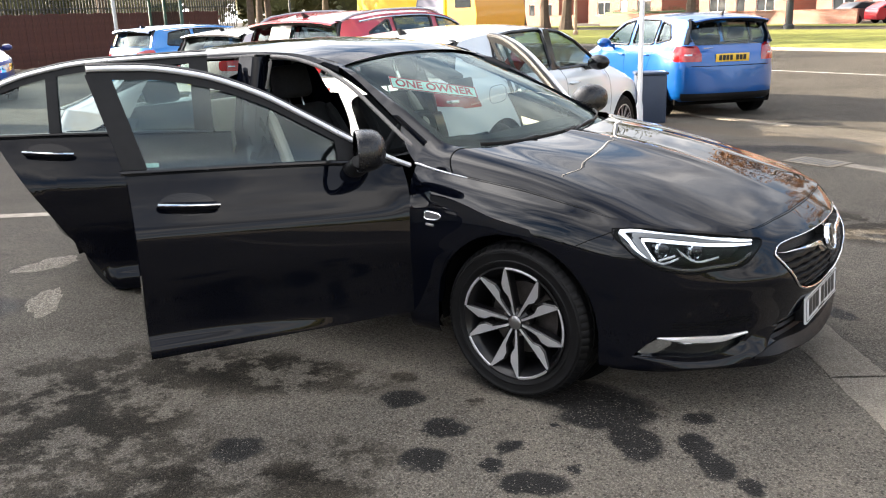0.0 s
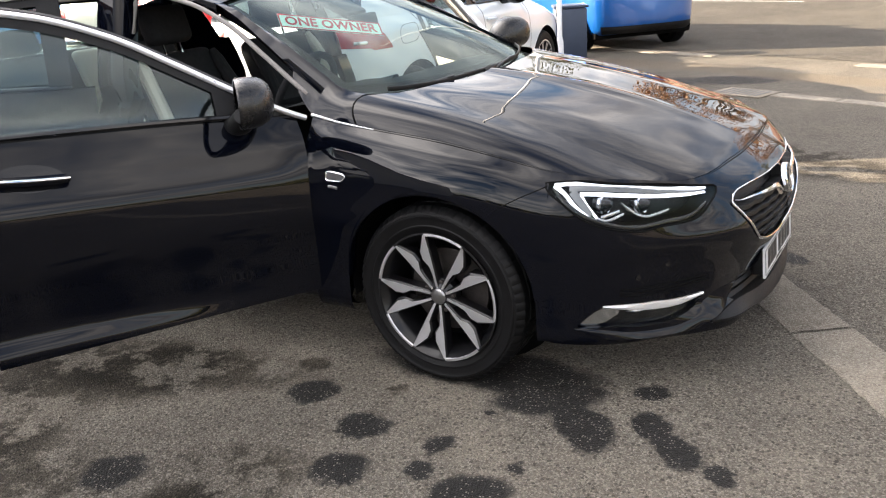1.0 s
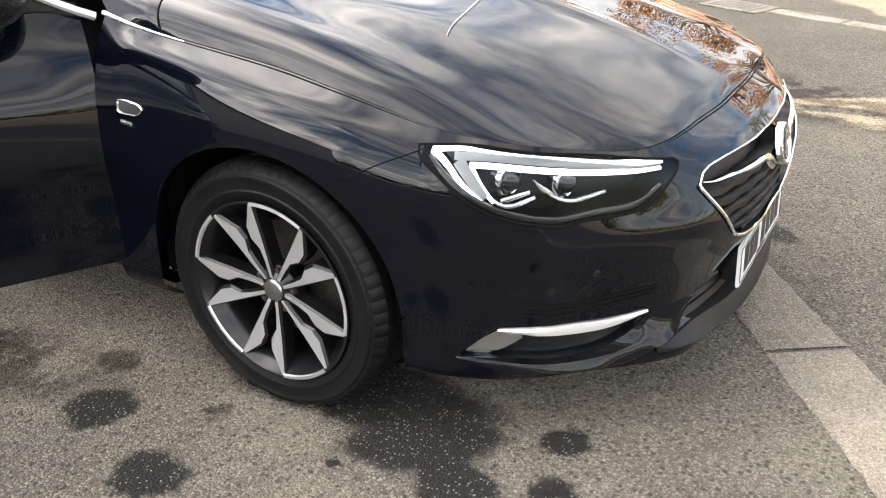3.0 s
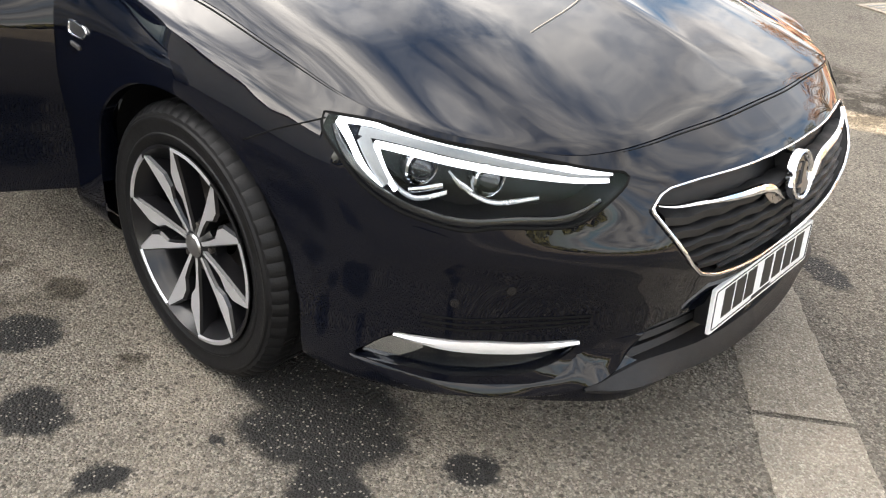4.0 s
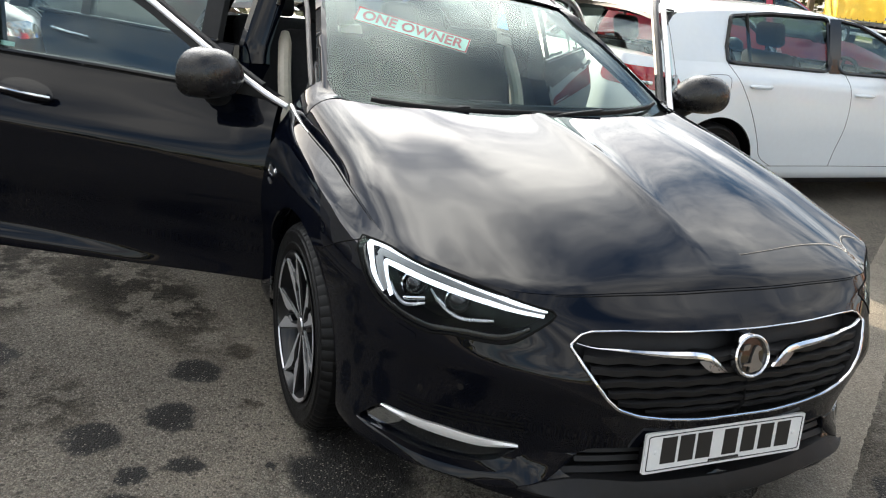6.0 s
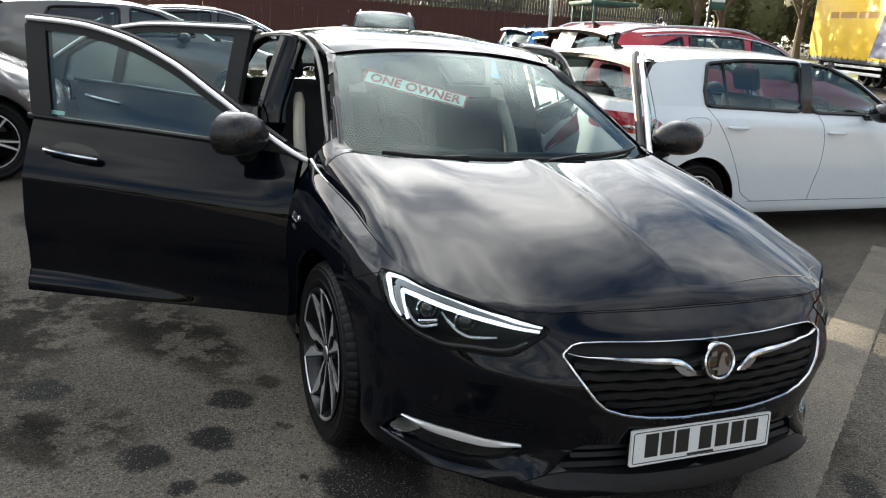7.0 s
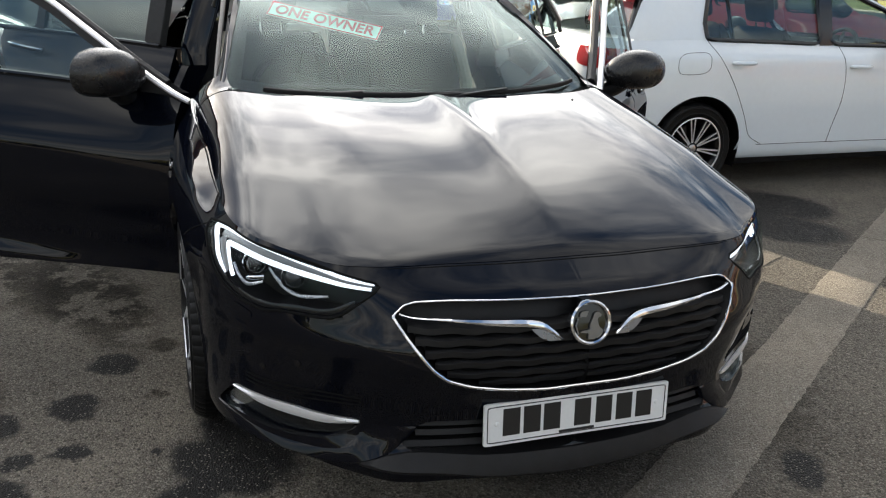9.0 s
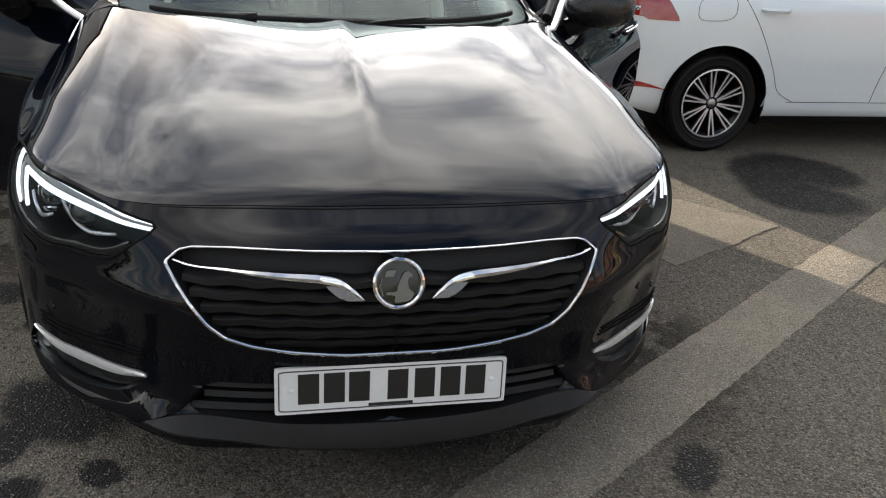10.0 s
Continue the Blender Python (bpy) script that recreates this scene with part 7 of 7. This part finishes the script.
for z in (.4, 1.05, 1.75):
    part("fence_rail", box(-30.09, -30.03, -16.1, 24.2, z - .04, z + .04), FENCE_M, fence)
palisade = tagged(empty("steel_railings"), "tall dark steel palisade railings", "fence")
bar_me = None
for i in range(290):
    u = i / 289
    x, y = -31.0, -16 + 42 * u
    if bar_me is None:
        ob = part("railing_bar", join(box(-.012, .012, -.028, .028, .05, 2.62), ([(-.012, -.028, 2.62), (.012, -.028, 2.62), (.012, .028, 2.62), (-.012, .028, 2.62), (0, 0, 2.74)], [(0, 1, 4), (1, 2, 4), (2, 3, 4), (3, 0, 4)])), DARK_STEEL, palisade)
        bar_me = ob.data
    else:
        ob = new("railing_bar", bar_me)
        ob.parent = palisade
    ob.matrix_basis = pose(x, y, 0)
for z in (.5, 2.2):
    part("railing_rail", tube([(-31.03, -16, z), (-31.03, 26, z)], .03, 6), DARK_STEEL, palisade)

# bus shelter
shelter = tagged(empty("bus_shelter"), "green steel bus shelter with clear panels", "bus shelter")
for x in (-1.6, 0, 1.6):
    part("shelter_post", box(x - .04, x + .04, .55, .63, 0, 2.25, .008), GREEN_STEEL, shelter)
part("shelter_roof", box(-1.75, 1.75, -.65, .72, 2.25, 2.36, .02), GREEN_STEEL, shelter)
for x in (-.8, .8):
    part("shelter_pane", box(x - .74, x + .74, .585, .595, .35, 2.1), glass("shelter_pane_glass", (.75, .8, .78)), shelter)
part("shelter_seat", box(-1.4, 1.4, .30, .52, .5, .55, .01), GREEN_STEEL, shelter)
shelter.matrix_basis = Matrix.Translation((-20.0, 13.95, 0)) @ pose(0, 0, 0, 0, 0, -22 + 180)

# curtain-sided lorry on the road
lorry = tagged(empty("curtain_lorry"), "yellow and dark blue curtain-sided lorry on the road", "lorry")
part("cargo_body", box(-8.2, -.4, -1.25, 1.25, 1.05, 3.9, .03), YELLOW_M, lorry)
part("curtain_panel", join(prism([(-2.9, 1.25), (-.5, 1.25), (-.5, 3.85), (-1.9, 3.85)], -1.258, -1.25)), SLATE_BLUE, lorry)
part("curtain_emblem", join(prism([(-1.5, 2.4), (-1.15, 2.3), (-.95, 2.6), (-1.0, 3.1), (-1.4, 3.25), (-1.25, 2.8)], -1.264, -1.258)), YELLOW_M, lorry)
part("lettering_bar", join(box(-6.6, -5.9, -1.262, -1.255, 2.75, 3.0), box(-5.7, -4.4, -1.262, -1.255, 2.75, 3.0), box(-4.2, -2.6, -1.262, -1.255, 2.75, 3.0)), mat("curtain_lettering", (.45, .25, .05), .5), lorry)
part("lettering_bar", box(-2.0, -.8, -1.266, -1.258, 1.75, 1.83), PAPER, lorry)
part("cargo_skirt", join(box(-8.2, -.4, -1.26, -1.2, .98, 1.14, .01), *[box(-8.0 + i * .5, -7.96 + i * .5, -1.27, -1.25, .95, 1.2) for i in range(15)]), DARK_STEEL, lorry)
part("side_guard", join(box(-6.6, -1.9, -1.2, -1.16, .55, .67, .01), box(-6.6, -1.9, -1.2, -1.16, .8, .9, .01)), FRAME_WHITE, lorry)
part("chassis", box(-8.1, 1.6, -.45, .45, .55, 1.05, .02), DARK, lorry)
cabs = [(-.25, .75), (1.75, .55), (1.85, 1.5), (1.72, 2.1), (1.45, 2.95), (.3, 3.15), (-.25, 3.1)]
part("cab", prism(cabs, -1.22, 1.22), mat("amber_cab_paint", (.70, .33, .02), .3, coat=.8), lorry)
part("cab_window", prism([(.35, 1.75), (1.5, 1.75), (1.42, 2.5), (.35, 2.5)], -1.226, -1.215), HOUSE_GLASS, lorry)
for x in (.75, -5.9, -7.1):
    for sg in (-1, 1):
        w_ = part("wheel", lathe([(.28, -.02), (.45, -.01), (.50, .05), (.50, .25), (.45, .30), (.3, .28)], 28, "y"), RUBBER, lorry)
        w_.matrix_basis = pose(x, sg * 1.2, .5, 0, 0, 0 if sg < 0 else 180)
        part("wheel_disc", lathe([(.001, .06), (.12, .03), (.16, .09), (.28, .03)], 24, "y"), SATIN, w_)
lorry.matrix_basis = Matrix.Translation(road_pt(-27.6, 18.6)) @ ROAD_D.to_track_quat("X", "Z").to_matrix().to_4x4()

# ---------------------------------------------------------------- houses, walls and hedges across the road
def brick_wall_mat():
    m = bpy.data.materials.new("brickwork")
    m.use_nodes = True
    t = m.node_tree
    b = t.nodes["Principled BSDF"]
    co, br = t.nodes.new("ShaderNodeTexCoord"), t.nodes.new("ShaderNodeTexBrick")
    rot = t.nodes.new("ShaderNodeMapping")
    rot.inputs["Rotation"].default_value = (radians(90), 0, 0)
    t.links.new(co.outputs["Object"], rot.inputs["Vector"])
    t.links.new(rot.outputs[0], br.inputs["Vector"])
    br.inputs["Color1"].default_value, br.inputs["Color2"].default_value, br.inputs["Mortar"].default_value = (.30, .10, .06, 1), (.22, .075, .05, 1), (.34, .30, .26, 1)
    br.inputs["Scale"].default_value, br.inputs["Brick Width"].default_value, br.inputs["Row Height"].default_value, br.inputs["Mortar Size"].default_value = 1.0, .225, .075, .010
    t.links.new(br.outputs["Color"], b.inputs["Base Color"])
    b.inputs["Roughness"].default_value = .88
    return m


BRICKWORK = brick_wall_mat()


def on_road(ob, along_m, across, turn=0.0, z=0.0):
    ob.matrix_basis = Matrix.Translation(road_pt(along_m, across, z)) @ ROAD_D.to_track_quat("X", "Z").to_matrix().to_4x4() @ pose(0, 0, 0, 0, 0, turn)
    return ob


def house(along_m, across, wide, seed):
    """A two-storey brick house, its front towards the road (-y)."""
    rng = random.Random(seed)
    h = tagged(empty("brick_house"), "two-storey red brick house with white windows", "house", group="houses across the road")
    d, eave, top_ = 7.5, 5.2, 8.4
    w2 = wide / 2
    holes = []
    for x in (-w2 * .55, w2 * .55):
        for z in (.85, 3.35):
            holes.append((x - .95, x + .95, z, z + 1.35))
    holes.append((-.5, .5, .1, 2.2))
    xs = sorted({-w2, w2} | {v for q in holes for v in q[:2]})
    zs = sorted({0, eave} | {v for q in holes for v in q[2:]})
    v, f = [], []
    for i in range(len(xs) - 1):
        for j in range(len(zs) - 1):
            cx, cz = (xs[i] + xs[i + 1]) / 2, (zs[j] + zs[j + 1]) / 2
            if not any(a < cx < b and c < cz < e for a, b, c, e in holes):
                n = len(v)
                v += [(xs[i], 0, zs[j]), (xs[i + 1], 0, zs[j]), (xs[i + 1], 0, zs[j + 1]), (xs[i], 0, zs[j + 1])]
                f.append((n, n + 1, n + 2, n + 3))
    reveal = []
    for a, b, c, e in holes:
        reveal.append(([(a, 0, c), (b, 0, c), (b, 0, e), (a, 0, e), (a, .12, c), (b, .12, c), (b, .12, e), (a, .12, e)], [(0, 1, 5, 4), (1, 2, 6, 5), (2, 3, 7, 6), (3, 0, 4, 7)]))
    rest = ([(-w2, 0, 0), (-w2, d, 0), (w2, d, 0), (w2, 0, 0), (-w2, 0, eave), (-w2, d, eave), (w2, d, eave), (w2, 0, eave), (-w2, d / 2, top_ - .15), (w2, d / 2, top_ - .15)], [(0, 4, 8, 5, 1), (1, 5, 6, 2), (2, 6, 9, 7, 3)])
    part("wall", join((v, f), rest, *reveal), BRICKWORK, h, weld=.001)
    rf = part("roof", join(grid([[(-w2 - .3, -.4, eave - .15), (-w2 - .3, d / 2, top_), (-w2 - .3, d + .4, eave - .15)], [(w2 + .3, -.4, eave - .15), (w2 + .3, d / 2, top_), (w2 + .3, d + .4, eave - .15)]]), box(-w2 - .3, w2 + .3, -.42, -.34, eave - .3, eave - .1)), ROOF_TILE, h)
    part("chimney", box(w2 * .6 - .3, w2 * .6 + .3, d / 2 - .5, d / 2 + .5, top_ - .6, top_ + 1.0), BRICKWORK, rf)
    for k, (a, b, c, e) in enumerate(holes):
        nm = "door" if k == 4 else "window"
        fr = join(box(a, b, .07, .12, c, c + .07), box(a, b, .07, .12, e - .07, e), box(a, a + .07, .07, .12, c, e), box(b - .07, b, .07, .12, c, e), *([] if nm == "door" else [box((a + b) / 2 - .03, (a + b) / 2 + .03, .07, .12, c, e), box(a - .06, b + .06, -.08, .1, c - .08, c)]))
        w_ = part(nm, fr, FRAME_WHITE, h)
        part("pane", box(a + .05, b - .05, .10, .11, c + .05, e - .05), FRAME_WHITE if nm == "door" and seed % 2 else HOUSE_GLASS, w_)
    return on_road(h, along_m, across)


for i, a in enumerate((-78, -64, -50, -36, -22, -8, 6, 20, 34)):
    house(a, 62 + (i % 3) * .8, 10.5 if i % 2 else 9.5, i)


def leaf_cloud(lumps, n, size, seed):
    """Many small leaves in uneven lumps: (centre, radii)."""
    rng = np.random.default_rng(seed)
    wts = np.array([r[0] * r[1] + r[1] * r[2] for _, r in lumps])
    pick = rng.choice(len(lumps), n, p=wts / wts.sum())
    u = rng.normal(size=(n, 3))
    u /= np.linalg.norm(u, axis=1)[:, None]
    rad = rng.uniform(.55, 1.05, (n, 1)) ** .6
    c = np.array([lumps[k][0] for k in pick]) + u * rad * np.array([lumps[k][1] for k in pick])
    a, b = rng.normal(size=(n, 3)), rng.normal(size=(n, 3))
    a /= np.linalg.norm(a, axis=1)[:, None]
    b -= (a * b).sum(1)[:, None] * a
    b /= np.linalg.norm(b, axis=1)[:, None]
    s = size * rng.uniform(.6, 1.5, (n, 1))
    v = np.stack([c - a * s, c - b * s * .6, c + a * s, c + b * s * .6], 1).reshape(-1, 3)
    return [tuple(p) for p in v], [(4 * i, 4 * i + 1, 4 * i + 2, 4 * i + 3) for i in range(n)]


def garden(a0, a1, across, seed, hedge=True):
    wl_ = part("garden_wall", join(box(0, a1 - a0, -.11, .11, 0, .95, .0), box(-.02, a1 - a0 + .02, -.14, .14, .95, 1.02, .01)), BRICKWORK)
    tagged(on_road(wl_, a0, across), "low red brick garden wall", "wall", group="garden walls")
    if hedge:
        L_ = a1 - a0
        lumps = [((x, .55 + .1 * math.sin(x * 1.7 + seed), .95 + .12 * math.sin(x * 2.3 + seed)), (.55, .42, .55)) for x in np.arange(.3, L_, .5)]
        core = box(.1, L_ - .1, .25, .85, 0, 1.2, .1)
        hd = part("hedge", join(core, leaf_cloud(lumps, int(L_ * 170), .05, seed)), LEAF_G)
        tagged(on_road(hd, a0, across), "clipped green garden hedge", "hedge", group="garden hedges")


for i, a in enumerate((-84, -70, -56, -42, -28, -14, 0, 14, 28)):
    garden(a, a + 10.5, 52.3, i, i % 2 == 0 or i > 4)


def tree(x, y, tall, spread, leaf, seed, trunk=.3, n=9000, leaf_size=.085):
    rng = random.Random(seed)
    t = tagged(empty("tree"), "roadside tree with thinning autumn leaves", "tree", group="street trees")
    h0 = tall * .32
    limbs = []
    trunk_line = spline([(0, 0, 0), (rng.uniform(-.1, .1), rng.uniform(-.1, .1), h0 * .5), (rng.uniform(-.2, .2), rng.uniform(-.2, .2), h0), (rng.uniform(-.4, .4), rng.uniform(-.4, .4), tall * .72)], 16)[0]
    limbs.append(tube(trunk_line, np.linspace(trunk, trunk * .25, 16) * np.r_[1.35, 1.12, np.ones(14)], 10))
    lumps = []
    for k in range(15):
        a = k * 2.4 + rng.uniform(-.4, .4)
        z0 = h0 * rng.uniform(.75, 1.5)
        r_ = spread * rng.uniform(.55, 1.0)
        z1 = z0 + (tall - z0) * rng.uniform(.25, .85)
        e = (r_ * math.cos(a), r_ * math.sin(a), z1)
        limbs.append(tube(spline([(0, 0, z0), (e[0] * .45, e[1] * .45, z0 + (z1 - z0) * .55), e], 10)[0], np.linspace(trunk * .42, .025, 10), 7))
        for q in range(2):
            lumps.append(((e[0] * rng.uniform(.7, 1.05), e[1] * rng.uniform(.7, 1.05), e[2] + rng.uniform(-.6, .8)), (spread * rng.uniform(.16, .34), spread * rng.uniform(.16, .34), spread * rng.uniform(.12, .26))))
            e2 = lumps[-1][0]
            limbs.append(tube(spline([(e[0] * .6, e[1] * .6, z0 + (z1 - z0) * .65), ((e[0] + e2[0]) * .45, (e[1] + e2[1]) * .45, (z1 + e2[2]) * .5), e2], 7)[0], np.linspace(.05, .012, 7), 5))
    lumps.append(((0, 0, tall * .9), (spread * .35, spread * .35, tall * .12)))
    part("trunk", join(*limbs), BARK, t)
    part("crown", leaf_cloud(lumps, n, leaf_size, seed), leaf, t)
    t.matrix_basis = pose(x, y, 0, 0, 0, rng.uniform(0, 360))
    return t


for i, (x, y, tall, spread, leaf, tr) in enumerate([
        (-35.3, 61.5, 15, 5.5, LEAF_D, .42), (-33.2, 61.8, 14, 5, LEAF_O, .40), (-30.2, 59.6, 15, 5.5, LEAF_O, .42), (-5.0, 49.5, 15, 5.5, LEAF_O, .42), (6.0, 44.5, 16, 6, LEAF_O, .45), (17, 41, 15, 5.5, LEAF_D, .42),
        (29, 36, 15, 5.5, LEAF_O, .42), (-31.5, 27.5, 9, 3.6, LEAF_D, .22), (-36, 33, 10, 4, LEAF_D, .24), (-40, 25, 9, 4, LEAF_G, .25), (-37.5, 15, 10, 4.2, LEAF_G, .25), (-38.5, 6, 9, 4, LEAF_D, .25), (-46, 42, 12, 5, LEAF_D, .3), (-42, 50, 13, 5, LEAF_G, .3), (-54, 58, 14, 5.5, LEAF_D, .35), (-19.0, 56, 14, 5, LEAF_D, .38)]):
    tree(x, y, tall, spread, leaf, 40 + i, tr)

# parked cars far off in front of the houses
def far_car(along_m, across, paint, turn, label):
    c = tagged(empty("parked_car"), label, "car", group="cars parked far off")
    prof = [(-2.0, .25), (2.05, .25), (2.1, .65), (1.1, .92), (.35, 1.42), (-1.2, 1.45), (-1.95, 1.0), (-2.05, .6)]
    part("body", prism(prof, -.85, .85), paint, c, bevel=.06)
    part("window", prism([(.85, .95), (.30, 1.36), (-1.15, 1.38), (-1.7, 1.0)], -.865, .865), HOUSE_GLASS, c)
    for x in (-1.25, 1.3):
        for sg in (-1, 1):
            w_ = part("wheel", lathe([(.05, -.02), (.22, -.01), (.31, .03), (.31, .19), (.2, .2)], 20, "y"), RUBBER, c)
            w_.matrix_basis = pose(x, sg * .84, .31, 0, 0, 0 if sg < 0 else 180)
    return on_road(c, along_m, across, turn)


far_car(-63, 44.5, SILVER_PAINT, 0, "small silver car parked on the service road")
far_car(-30.5, 55.5, RED_PAINT, 60, "small red car parked on a driveway")
far_car(-33.5, 56.5, GREY_PAINT, 70, "small grey car parked on a driveway")
far_car(-26, 56.5, BLUE_PAINT, 80, "small blue car parked on a driveway")

# a belt of trees all round at the edge of sight
rngw = random.Random(9)
lumps = []
for i in range(260):
    a = 2 * math.pi * i / 260
    r_ = 135 + rngw.uniform(-14, 14)
    if 40 < math.degrees(a) < 140 and r_ < 130:
        r_ += 20
    for q in range(2):
        hgt = rngw.uniform(2.5, 8.5) + (rngw.uniform(3, 7) if 95 < math.degrees(a) < 180 else 0)
        lumps.append(((r_ * math.cos(a) + rngw.uniform(-3, 3), r_ * math.sin(a) + rngw.uniform(-3, 3), hgt * .55), (rngw.uniform(2.5, 5), rngw.uniform(2.5, 5), hgt * .55)))
tagged(part("far_woods", join(leaf_cloud(lumps, 70000, .46, 3), *[ball(c, tuple(v * .72 for v in r), 8, 5) for c, r in lumps]), LEAF_D), "distant belt of dull green trees", "trees", kind="stuff")

# an unseen plain block, added up-sun so its long shade lies over the front of the cars
blocker = tagged(empty("showroom_building"), "plain rendered showroom building beside the forecourt", "building", kind="structure")
part("wall", box(-24, -10.2, -30, -3.45, 0, 5.3, .02), RENDER_M, blocker)
part("roof", box(-24.3, -9.95, -30.3, -3.25, 5.3, 5.45, .02), ROOF_TILE, blocker)
